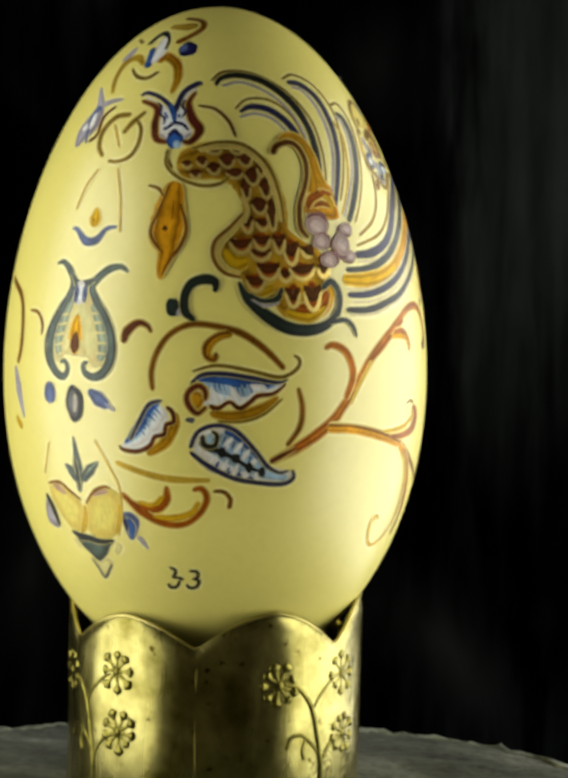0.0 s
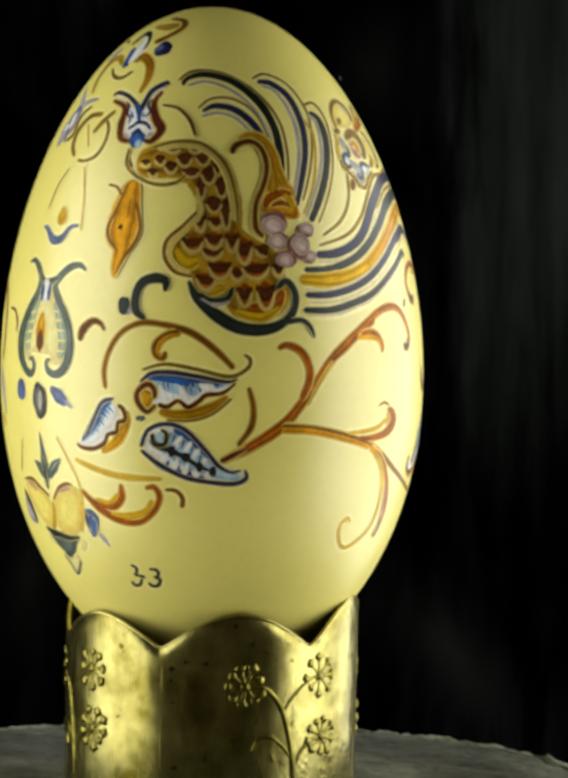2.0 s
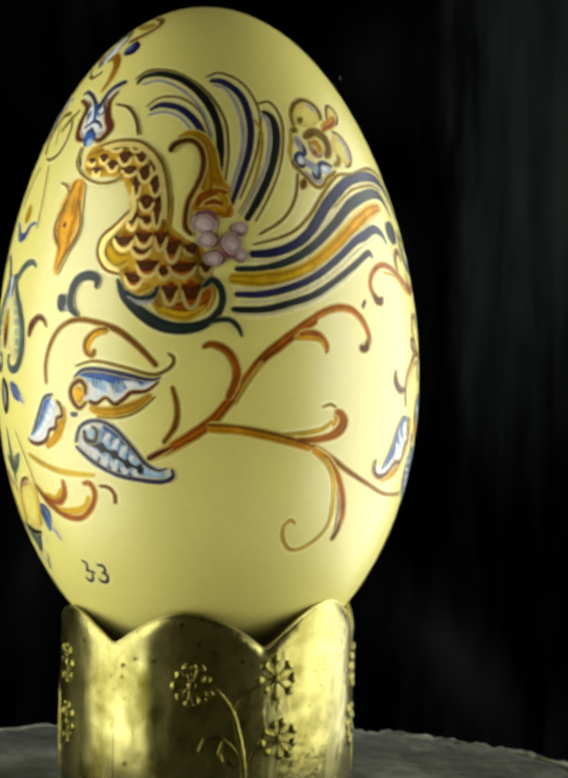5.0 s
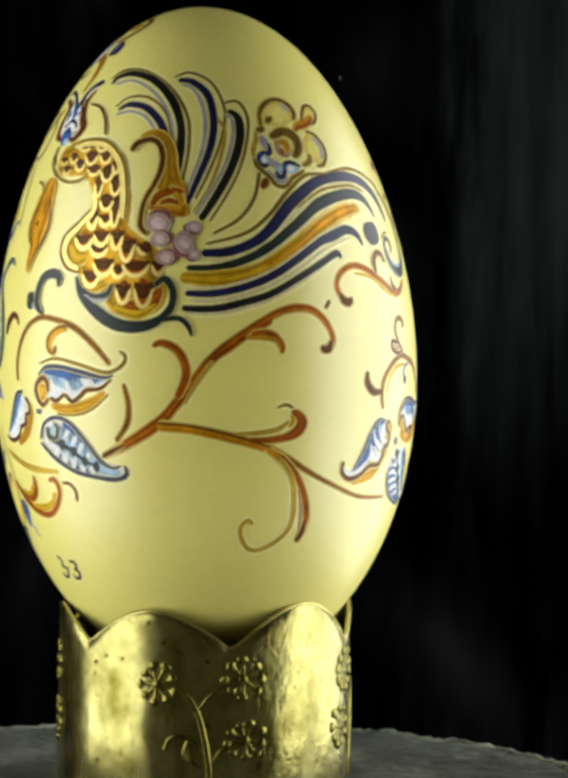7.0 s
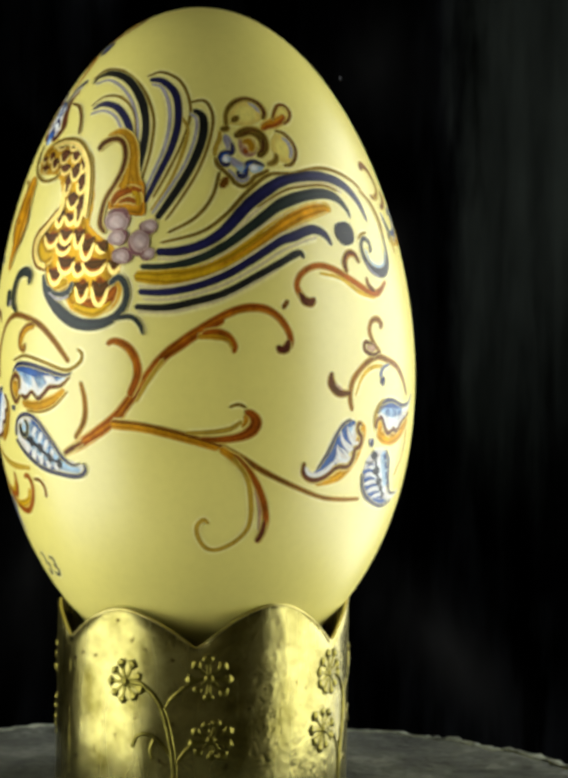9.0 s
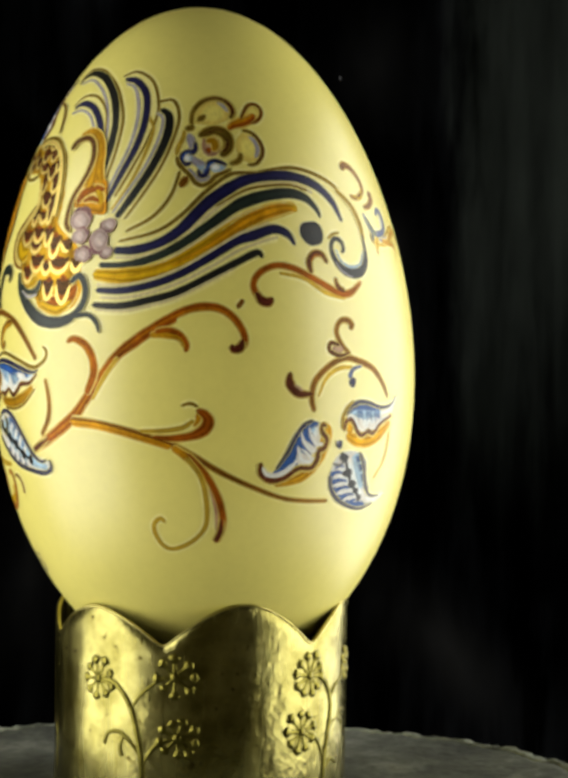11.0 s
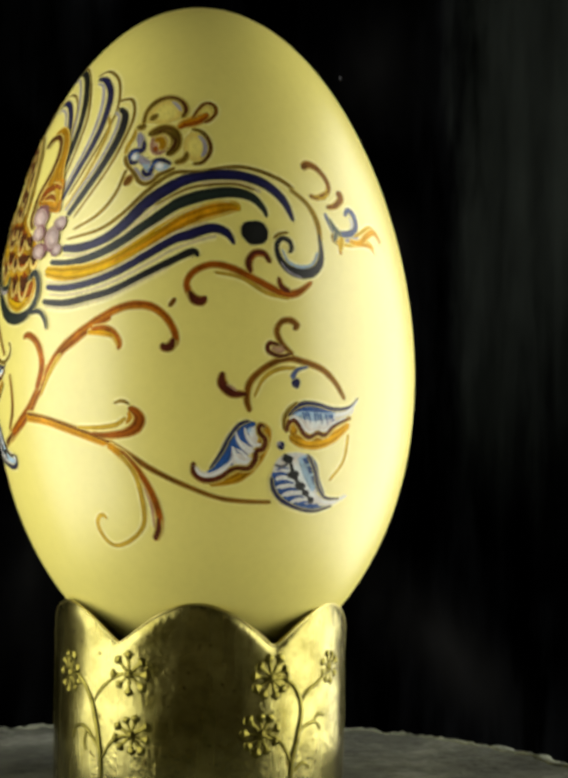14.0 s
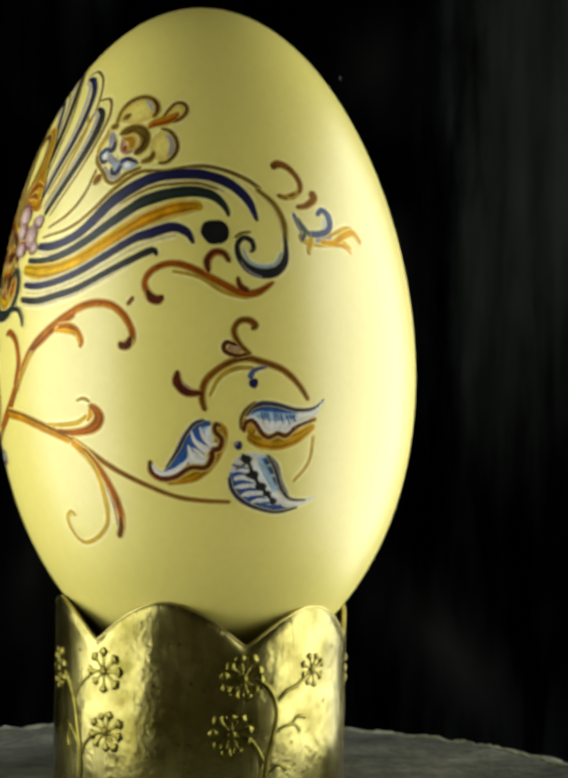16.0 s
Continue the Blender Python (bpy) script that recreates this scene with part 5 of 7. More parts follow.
m.stroke("vine", BROWN, (0.33, 0.53, 0.6, 0.4), [(-110.7, -2.94), (-109.4, -5.61), (-110, -8.16), (-113.5, -10.59)])
m.stroke("vine", MAROON, (0.6, 1.12, 0.73, 0.47, 0.21), [(-157.5, 2.35), (-156.5, 3.89), (-153.6, 5.02), (-150.9, 4.75), (-149.5, 3.77)])

m = Motif("painted_leaf", "blue and white acanthus leaf with gold underside, painted")
m.stroke("underside", OCHRE, (0.67, 1.2, 1.2, 0.33), [(-134, -6.17), (-128.2, -6.59), (-121.6, -5.88), (-115.9, -4.14)])
m.stroke("underside_edge", OLIVE, (0.2, 0.27, 0.27, 0.2), [(-132.1, -7.22), (-125.6, -7.26), (-120, -6.38), (-114.8, -4.33)])
m.patch("blade", WHITE, [(-113.5, -2.05), (-118.9, -2.12), (-126.8, -1.36), (-133.7, -1.07), (-137.7, -1.83), (-139.7, -3.02), (-140, -4.62), (-135.7, -5.04), (-133, -5.44), (-129.3, -4.82), (-126.6, -5.29), (-123.5, -4.56), (-121.8, -3.72), (-117.4, -3.64)])
m.stroke("shade_soft", ICE, (0.67, 2.4, 2.27, 1.33, 0.33), [(-137.1, -2.4), (-132.3, -2.44), (-125.5, -2.99), (-120.3, -3.08), (-115.1, -2.43)])
m.stroke("shade", BLUE, (0.6, 1.73, 1.6, 0.93, 0.27), [(-137.1, -1.95), (-132.3, -1.93), (-125.5, -2.49), (-120.2, -2.7), (-114.6, -2.3)])
m.stroke("hatch", BLUE, (0.38, 0.08), [(-132.8, -2.2), (-132.3, -3.59)])
m.stroke("hatch", BLUE, (0.38, 0.08), [(-130.6, -2.42), (-130.1, -3.81)])
m.stroke("hatch", BLUE, (0.38, 0.11), [(-131.7, -2.31), (-131.3, -3.35)])
m.stroke("hatch", BLUE, (0.33, 0.08), [(-128.2, -2.51), (-127.6, -3.9)])
m.stroke("hatch", ICE, (0.33, 0.11), [(-129.4, -2.47), (-129, -3.51)])
m.stroke("hatch", BLUE, (0.33, 0.08), [(-125.8, -2.68), (-125.2, -4.07)])
m.stroke("hatch", BLUE, (0.33, 0.1), [(-127, -2.6), (-126.6, -3.64)])
m.stroke("hatch", BLUE, (0.33, 0.08), [(-123.4, -2.78), (-122.9, -4.18)])
m.stroke("hatch", ICE, (0.33, 0.1), [(-124.6, -2.73), (-124.2, -3.77)])
m.stroke("hatch", BLUE, (0.33, 0.08), [(-121, -2.83), (-120.5, -4.22)])
m.stroke("hatch", BLUE, (0.37, 0.1), [(-122.2, -2.81), (-121.8, -3.85)])
m.stroke("hatch", BLUE, (0.33, 0.08), [(-118.7, -2.82), (-118.2, -4.21)])
m.stroke("hatch", ICE, (0.33, 0.1), [(-119.9, -2.82), (-119.5, -3.87)])
m.stroke("edge", NAVY, (0.27, 0.47, 0.53, 0.53, 0.4, 0.13), [(-139.1, -2.5), (-135.8, -1.29), (-130.2, -1.15), (-122.9, -1.7), (-116.4, -2.3), (-113.3, -1.92)])
m.stroke("lobe", WHITE, (0.2, 0.53, 0.53, 0.53, 0.53, 0.4, 0.53, 0.53), [(-114.3, -2.43), (-117.7, -3.26), (-121.6, -3.53), (-123.9, -4.18), (-126.4, -4.91), (-128.9, -4.24), (-131.7, -4.98), (-134.3, -4.7)])
m.stroke("lobe", WHITE, (0.3, 1.1, 1.2), [(-133.8, -2.74), (-133.1, -3.82), (-132.3, -4.98)])
m.stroke("lobe", WHITE, (0.3, 1.1, 1.2), [(-128.7, -2.71), (-127.7, -3.79), (-126.6, -4.8)])
m.stroke("lobe", WHITE, (0.3, 1.1, 1.2), [(-123.7, -2.52), (-121.9, -2.99), (-119.3, -3.14)])
m.stroke("hatch", ICE, (0.35, 0.12), [(-130.7, -2.54), (-130.1, -4.34)])
m.stroke("hatch", ICE, (0.35, 0.12), [(-129.4, -2.64), (-128.8, -4.08)])
m.stroke("hatch", ICE, (0.35, 0.12), [(-125.9, -2.41), (-124.9, -3.78)])
m.stroke("hatch", ICE, (0.35, 0.12), [(-124.6, -2.41), (-123.4, -3.49)])
m.stroke("edge", MAROON, (0.2, 0.4, 0.53, 0.53, 0.53, 0.4, 0.53, 0.47), [(-113.9, -2.43), (-117.4, -3.7), (-121.6, -3.98), (-123.5, -4.75), (-126.3, -5.54), (-128.9, -4.75), (-131.8, -5.55), (-134.3, -5.21)])
m.oval("eyelet", OCHRE, -137.7, -4.57, 2.25, 1.27)
m.stroke("edge", MAROON, (0.27, 0.47, 0.63, 0.53, 0.6, 0.54, 0.37), [(-134.6, -5.28), (-137.2, -6.23), (-139.6, -5), (-139.6, -3.66), (-137.1, -2.71), (-135.2, -3.32), (-135.1, -4.65)])
m.oval("seed", GREY, -139, -7.1, 1.35, 0.40)

m = Motif("painted_leaf", "small blue and white curled leaf with gold underside, painted")
m.stroke("underside", OCHRE, (0.53, 1.2, 1.07, 0.33), [(-150.7, -11.78), (-145.7, -10.13), (-143, -7.71), (-142.8, -6.11)])
m.stroke("blade", WHITE, (0.4, 1.87, 3.07, 2.93, 1.2), [(-158, -11.06), (-153.5, -9.97), (-149.7, -7.96), (-147.6, -6.32), (-147, -5.29)])
m.stroke("shade_soft", ICE, (0.53, 1.6, 2.08, 1.83, 0.67), [(-156.2, -10.43), (-153.3, -9.26), (-150.8, -7.53), (-148.8, -5.96), (-147, -5.16)])
m.stroke("shade", BLUE, (0.4, 1.44, 1.76, 1.47, 0.67), [(-156.8, -10.51), (-153.8, -9.08), (-151.4, -7.42), (-149.4, -5.84), (-147, -5.03)])
m.stroke("hatch", BLUE, (0.33, 0.08), [(-152.7, -8.35), (-150.8, -9.33)])
m.stroke("hatch", BLUE, (0.33, 0.08), [(-151.3, -7.35), (-149.4, -8.34)])
m.stroke("hatch", BLUE, (0.33, 0.1), [(-152, -7.85), (-150.6, -8.59)])
m.stroke("hatch", BLUE, (0.33, 0.08), [(-149.9, -6.49), (-148.1, -7.48)])
m.stroke("hatch", ICE, (0.33, 0.1), [(-150.6, -6.92), (-149.2, -7.66)])
m.stroke("hatch", BLUE, (0.33, 0.08), [(-148.3, -5.69), (-146.4, -6.68)])
m.stroke("hatch", BLUE, (0.33, 0.1), [(-149.1, -6.09), (-147.7, -6.83)])
m.stroke("edge", NAVY, (0.33, 0.47, 0.47, 0.33), [(-155.3, -10.09), (-152.7, -7.58), (-149.9, -5.28), (-146.3, -4.7)])
m.stroke("lobe", WHITE, (0.4, 0.53, 0.55, 0.47, 0.53, 0.47, 0.4), [(-156.8, -10.84), (-153.4, -10.88), (-150.3, -10.09), (-149.2, -9.04), (-147, -8.61), (-146.2, -7.44), (-144.6, -7.03)])
m.stroke("edge", MAROON, (0.28, 0.47, 0.53, 0.53, 0.47, 0.53, 0.47, 0.47, 0.53, 0.42), [(-158.6, -10.76), (-157.2, -11.3), (-153.4, -11.39), (-149.9, -10.67), (-148.4, -9.41), (-145.9, -9.04), (-145.3, -7.81), (-143.3, -7.4), (-143.7, -6.13), (-145.4, -5.45)])

m = Motif("painted_leaf", "ribbed blue and white leaf with dark midrib, painted")
m.patch("blade", WHITE, [(-138.1, -10.36), (-137.4, -8.8), (-133.8, -7.83), (-129, -8.2), (-124.4, -9.62), (-119.9, -12.42), (-115.1, -13.83), (-111.1, -13.96), (-111, -14.74), (-114.1, -15.26), (-120.7, -15.03), (-127.5, -14.45), (-134.4, -12.88), (-137.7, -11.52)])
m.stroke("shade_soft", ICE, (2, 3.64, 3.47, 1.73, 0.7), [(-135.4, -9.66), (-129.9, -10.53), (-124.6, -12.07), (-119.3, -13.85), (-112.7, -14.74)])
m.stroke("shade", BLUE, (0.7, 1.2, 1.2, 0.67), [(-130.2, -8.41), (-127, -9.07), (-123.8, -10.45), (-120.8, -12.17)])
m.stroke("shade", BLUE, (0.58, 0.88, 0.88, 0.54), [(-136.9, -12.28), (-132.8, -13.49), (-127.5, -14.25), (-121.4, -14.9)])
m.stroke("hatch", BLUE, (0.37, 0.08), [(-132.2, -8.7), (-133.2, -10)])
m.stroke("hatch", BLUE, (0.33, 0.09), [(-129.7, -9.04), (-130.7, -10.35)])
m.stroke("hatch", BLUE, (0.33, 0.1), [(-131, -8.87), (-131.7, -9.85)])
m.stroke("hatch", BLUE, (0.33, 0.08), [(-127.3, -9.72), (-128.3, -11.02)])
m.stroke("hatch", ICE, (0.33, 0.1), [(-128.5, -9.38), (-129.2, -10.36)])
m.stroke("hatch", BLUE, (0.33, 0.08), [(-125.1, -10.59), (-126, -11.9)])
m.stroke("hatch", BLUE, (0.33, 0.11), [(-126.2, -10.15), (-126.9, -11.13)])
m.stroke("hatch", BLUE, (0.37, 0.08), [(-122.9, -11.6), (-123.8, -12.91)])
m.stroke("hatch", ICE, (0.33, 0.1), [(-124, -11.1), (-124.7, -12.08)])
m.stroke("hatch", BLUE, (0.33, 0.08), [(-133.7, -12.99), (-132.4, -11.8)])
m.stroke("hatch", BLUE, (0.33, 0.08), [(-130.9, -13.66), (-129.7, -12.47)])
m.stroke("hatch", BLUE, (0.38, 0.1), [(-132.3, -13.32), (-131.3, -12.43)])
m.stroke("hatch", BLUE, (0.33, 0.08), [(-128.2, -14.13), (-126.9, -12.94)])
m.stroke("hatch", ICE, (0.33, 0.1), [(-129.6, -13.89), (-128.6, -13)])
m.stroke("hatch", BLUE, (0.33, 0.08), [(-125.1, -14.55), (-123.9, -13.36)])
m.stroke("hatch", BLUE, (0.33, 0.1), [(-126.6, -14.34), (-125.7, -13.45)])
m.stroke("hatch", WHITE, (0.73, 0.09), [(-131.5, -9.72), (-132.1, -10.5)])
m.stroke("hatch", WHITE, (0.73, 0.08), [(-129, -10.19), (-129.6, -10.98)])
m.stroke("hatch", WHITE, (0.73, 0.08), [(-126.8, -10.94), (-127.4, -11.72)])
m.stroke("hatch", WHITE, (0.73, 0.08), [(-124.5, -11.69), (-125.1, -12.47)])
m.stroke("hatch", WHITE, (0.73, 0.08), [(-122.2, -12.7), (-122.8, -13.48)])
m.stroke("hatch", WHITE, (0.73, 0.08), [(-120.1, -13.33), (-120.7, -14.12)])
m.stroke("hatch", WHITE, (0.83, 0.08), [(-132.6, -12.32), (-131.6, -11.4)])
m.stroke("hatch", WHITE, (0.73, 0.08), [(-129.9, -12.92), (-128.9, -12)])
m.stroke("hatch", WHITE, (0.73, 0.08), [(-127.1, -13.53), (-126.2, -12.61)])
m.stroke("hatch", WHITE, (0.73, 0.08), [(-124.5, -14.02), (-123.6, -13.1)])
m.stroke("hatch", WHITE, (0.73, 0.08), [(-121.8, -14.45), (-120.9, -13.53)])
m.stroke("lobe", WHITE, (0.5, 1.0, 0.5), [(-132.7, -11.78), (-133.3, -12.31), (-134.2, -12.8)])
m.stroke("lobe", WHITE, (0.5, 1.0, 0.5), [(-129.9, -12.5), (-130.3, -13.17), (-131.0, -13.77)])
m.stroke("lobe", WHITE, (0.5, 1.0, 0.5), [(-127.1, -13.23), (-127.3, -13.75), (-127.7, -14.35)])
m.stroke("lobe", WHITE, (0.5, 1.0, 0.5), [(-124.4, -13.82), (-124.4, -14.27), (-124.5, -14.71)])
m.stroke("lobe", WHITE, (0.5, 1.0, 0.5), [(-121.5, -14.27), (-121.2, -14.64), (-120.9, -14.94)])
m.stroke("hatch", BLUE, (0.15, 0.3), [(-131.4, -12.29), (-132.7, -13.34)])
m.stroke("hatch", BLUE, (0.15, 0.3), [(-128.6, -12.94), (-129.4, -14.13)])
m.stroke("hatch", BLUE, (0.15, 0.3), [(-125.8, -13.6), (-126.1, -14.57)])
m.stroke("hatch", BLUE, (0.15, 0.3), [(-123.0, -14.12), (-122.9, -14.86)])
m.stroke("lobe", WHITE, (0.3, 0.75, 0.4), [(-130.3, -10.44), (-128.9, -9.81), (-127.9, -9.25)])
m.stroke("lobe", WHITE, (0.3, 0.75, 0.4), [(-127.7, -11.31), (-126.4, -10.57), (-125.4, -9.91)])
m.stroke("lobe", WHITE, (0.3, 0.75, 0.4), [(-125.5, -12.19), (-124.3, -11.45), (-123.4, -10.86)])
m.stroke("lobe", WHITE, (0.3, 0.75, 0.4), [(-123.1, -13.01), (-122.2, -12.49), (-121.5, -12.05)])
m.stroke("lobe", WHITE, (0.3, 0.7, 0.7, 0.5, 0.3), [(-138.9, -10.82), (-138.5, -9.71), (-135.8, -8.76), (-133.2, -8.55), (-132.3, -9.46)])
m.stroke("midrib", BLACK, (0.4, 0.8, 0.6, 0.3), [(-136.4, -9.69), (-135.1, -10.22), (-133.6, -10.76), (-131.8, -11.04)])
m.stroke("midrib", BLACK, (0.55, 0.75, 0.65, 0.55, 0.53, 0.27), [(-136.6, -9.81), (-134.9, -10.62), (-131, -11.19), (-127.3, -12.04), (-123.3, -13.23), (-119.1, -13.97)])
m.oval("midrib", BLACK, -130.8, -11.25, 1.20, 0.67)
m.oval("midrib", BLACK, -127, -12.04, 1.20, 0.67)
m.oval("midrib", BLACK, -123.4, -13.23, 1.00, 0.67)
m.oval("midrib", BLACK, -119.9, -13.85, 1.00, 0.67)
m.stroke("edge", NAVY, (0.45, 0.47, 0.47, 0.5, 0.47, 0.49, 0.33, 0.2), [(-139.1, -10.84), (-136.9, -8.6), (-132.1, -7.74), (-127, -8.49), (-121.8, -11.08), (-118.5, -13.06), (-115.1, -13.96), (-112.4, -13.7)])
m.stroke("edge", NAVY, (0.43, 0.59, 0.55, 0.54, 0.54, 0.53, 0.2), [(-139.2, -11.17), (-134.4, -12.94), (-127.6, -14.58), (-120.8, -15.23), (-114.1, -15.46), (-111, -14.74), (-111.4, -13.57)])
m.stroke("curl", BLACK, (0.53, 0.7, 0.53, 0.53, 0.28), [(-135.9, -8.9), (-135.3, -10.3), (-132.7, -10.38), (-132, -9.08), (-133.6, -8.4)])

m = Motif("painted_scroll", "rust and gold scroll with curled ends, painted")
m.stroke("stem", GILT, (0.28, 0.47, 0.54, 0.67, 0.27), [(-160, -12.94), (-155.7, -13.66), (-150.4, -14.38), (-143.5, -14.9), (-133.5, -14.92)])
m.stroke("stem", GOLD, (0.42, 0.93, 0.68), [(-154.6, -18.16), (-149.5, -18.56), (-146.2, -17.17)])
m.stroke("leaflet", RUST, (0.31, 0.85, 1.2, 0.93, 0.27), [(-158.2, -17.47), (-153.2, -18.79), (-148.4, -18.74), (-145.8, -17.5), (-145.6, -15.72)])
m.stroke("stem", GOLD, (0.42, 0.84, 0.67, 0.4), [(-151.2, -19.94), (-144.7, -20.13), (-139, -19.38), (-136.6, -17.7)])
m.stroke("stem", RUST, (0.4, 0.97, 0.74, 0.61, 0.6, 0.6, 0.55, 0.27), [(-159.1, -16.97), (-153.3, -19.32), (-147, -20.77), (-141.2, -20.81), (-136.8, -19.42), (-134.6, -17.42), (-136, -16.05), (-138.7, -16.27)])
m.stroke("stem", BROWN, (0.27, 0.47, 0.47, 0.55), [(-133.1, -16.36), (-130.1, -16.42), (-128.2, -17.4), (-128.5, -18.73)])

m = Motif("painted_mark", "small handwritten dark mark on the lower shell")
m.stroke("pen_line", BLACK, (0.3, 0.38, 0.34, 0.28), [(-146.8, -26.76), (-144.8, -27.13), (-145.1, -27.84), (-146.2, -28.2)])
m.stroke("pen_line", BLACK, (0.33, 0.32, 0.47), [(-146.2, -28.2), (-143.9, -28.24), (-142.2, -28.49)])
m.stroke("pen_line", BLACK, (0.33, 0.41, 0.33, 0.27), [(-147.7, -29.01), (-146.9, -29.62), (-144.7, -29.45), (-143.6, -28.51)])
m.stroke("pen_line", BLACK, (0.31, 0.39, 0.34, 0.31), [(-140.6, -27.21), (-137.8, -27.32), (-137.7, -28.09), (-139.7, -28.39)])
m.stroke("pen_line", BLACK, (0.34, 0.4, 0.38, 0.41, 0.27), [(-139.1, -28.38), (-137.3, -28.57), (-138.2, -29.43), (-140.6, -29.59), (-141.5, -29.04)])

m = Motif("painted_tulip", "slate green tulip with orange heart, painted")
m.patch("cup_light", SHADEWHITE, [(-174.5, 9.23), (-170.5, 9.24), (-167.6, 7.97), (-164.7, 6.06), (-162.7, 3.57), (-162.1, 1.05), (-163.3, -0.62), (-166.5, -0.97), (-167.8, 0.15), (-170.0, 0.26), (-171.8, 0.31), (-173.8, 0.31), (-175.9, 0.42), (-178.0, -0.57), (-179.5, -0.56), (-180.9, 1.15), (-179.8, 3.77), (-177.1, 6.42), (-175.3, 7.94)])
m.stroke("petal", SLATE, (0.3, 0.6, 1.0, 1.0, 1.1, 1.35, 1.6, 1.7, 1.5, 1.1, 0.9, 0.75, 0.6, 0.4), [(176.6, 11.8), (179.3, 12.16), (182.5, 11.23), (184.6, 9.76), (183.9, 8.1), (181.2, 6.18), (178.6, 4.08), (177.5, 1.65), (178.3, -0.53), (180.9, -2.02), (183.8, -2.42), (185.1, -1.38), (184.0, -0.43), (182.1, -0.65)])
m.stroke("petal", SLATE, (0.3, 0.7, 1.0, 1.1, 1.0, 1.15, 1.4, 1.6, 1.7, 1.5, 1.2, 0.95, 0.8, 0.6, 0.4), [(-157.3, 11.34), (-160.0, 12.01), (-163.8, 11.57), (-167.1, 10.34), (-168.5, 9.14), (-166.7, 7.63), (-163.6, 5.72), (-161.6, 3.6), (-160.9, 1.45), (-161.4, -0.38), (-163.5, -1.72), (-166.4, -2.18), (-169.0, -1.64), (-169.5, -0.63), (-167.8, -0.29)])
m.stroke("petal", GREENBLACK, (0.15, 0.3, 0.35, 0.35, 0.3, 0.2), [(-176.7, 7.71), (-179.8, 5.97), (-182.9, 3.84), (-184.2, 1.58), (-183.1, -0.59), (-180.0, -2.2)])
m.stroke("petal", GREENBLACK, (0.15, 0.3, 0.35, 0.35, 0.3, 0.2), [(-165.9, 7.65), (-162.8, 5.74), (-160.6, 3.63), (-159.9, 1.47), (-160.5, -0.43), (-163.0, -1.96)])
m.stroke("cup_light", TEAL, (0.5, 1.2, 1.5, 1.5, 0.8), [(-174.6, 7.52), (-176.4, 5.79), (-178.0, 3.9), (-178.9, 1.78), (-178.0, -0.02)])
m.stroke("cup_light", TEAL, (0.5, 1.2, 1.5, 1.5, 0.8), [(-168.0, 7.13), (-165.8, 5.37), (-164.2, 3.53), (-163.5, 1.37), (-164.5, -0.11)])
m.stroke("petal", SLATE, (0.4, 1.0, 1.0, 0.5), [(-176.5, 10.89), (-173.6, 9.51), (-171.1, 9.58), (-167.6, 10.32)])
m.stroke("hatch", SHADEWHITE, (0.6, 0.12), [(-175.6, 5.67), (-178.5, 5.35)])
m.stroke("hatch", SHADEWHITE, (0.6, 0.12), [(-176.1, 4.44), (-179.6, 4.07)])
m.stroke("hatch", SHADEWHITE, (0.6, 0.12), [(-176.5, 3.15), (-180.3, 2.72)])
m.stroke("hatch", SHADEWHITE, (0.6, 0.12), [(-176.7, 1.86), (-180.2, 1.48)])
m.stroke("hatch", SHADEWHITE, (0.6, 0.12), [(-176.4, 0.66), (-179.4, 0.18)])
m.stroke("hatch", SHADEWHITE, (0.6, 0.12), [(-168.4, 5.88), (-165.4, 5.96)])
m.stroke("hatch", SHADEWHITE, (0.6, 0.12), [(-167.5, 4.71), (-163.9, 4.81)])
m.stroke("hatch", SHADEWHITE, (0.6, 0.12), [(-166.6, 3.46), (-162.7, 3.57)])
m.stroke("hatch", SHADEWHITE, (0.6, 0.12), [(-166.2, 2.2), (-162.1, 2.21)])
m.stroke("hatch", SHADEWHITE, (0.6, 0.12), [(-166.2, 0.93), (-162.3, 0.86)])
m.oval("dab", WHITE, -172.3, 8.46, 2.6, 1.5)
m.oval("dab", BLUEGREY, -173.7, 8.27, 0.9, 1.2)
m.oval("dab", BLUEGREY, -170.8, 8.36, 0.9, 1.1)
m.stroke("dab", NAVY, (0.15, 0.4, 0.15), [(-174.3, 8.69), (-173.8, 8.16), (-173.4, 7.7)])
m.stroke("dab", NAVY, (0.15, 0.4, 0.15), [(-170.7, 8.79), (-170.5, 8.25), (-170.6, 7.85)])
m.stroke("heart", OCHRE, (0.25, 1.4, 2.1, 0.5), [(-172.3, 5.77), (-172.6, 4.37), (-172.7, 2.55), (-172.6, 0.43)])
m.stroke("heart", GOLD, (0.2, 0.7, 0.3), [(-172.3, 5.4), (-172.5, 4.38), (-172.6, 3.46)])
m.stroke("heart", MAROON, (0.4, 1.5, 1.5, 0.45), [(-172.5, 3.57), (-172.7, 2.36), (-172.7, 1.45), (-172.7, 0.57)])
m.oval("base", BLACK, -172.3, -5.8, 3.3, 2.4)
m.oval("base", GREY, -172.6, -5.8, 1.9, 1.75)
m.stroke("base", LILAC, (0.1, 0.35, 0.1), [(-172.2, -4.5), (-172.0, -5.8), (-172.3, -7.0)])
m.stroke("sepal", BLUEGREY, (1.35, 2.37, 1.95), [(177.8, -3.29), (178.4, -4.68), (178.2, -6.12)])
m.stroke("sepal", BLUEGREY, (0.71, 1.96, 1.03), [(-167.7, -3.9), (-164.5, -4.89), (-161.2, -5.88)])
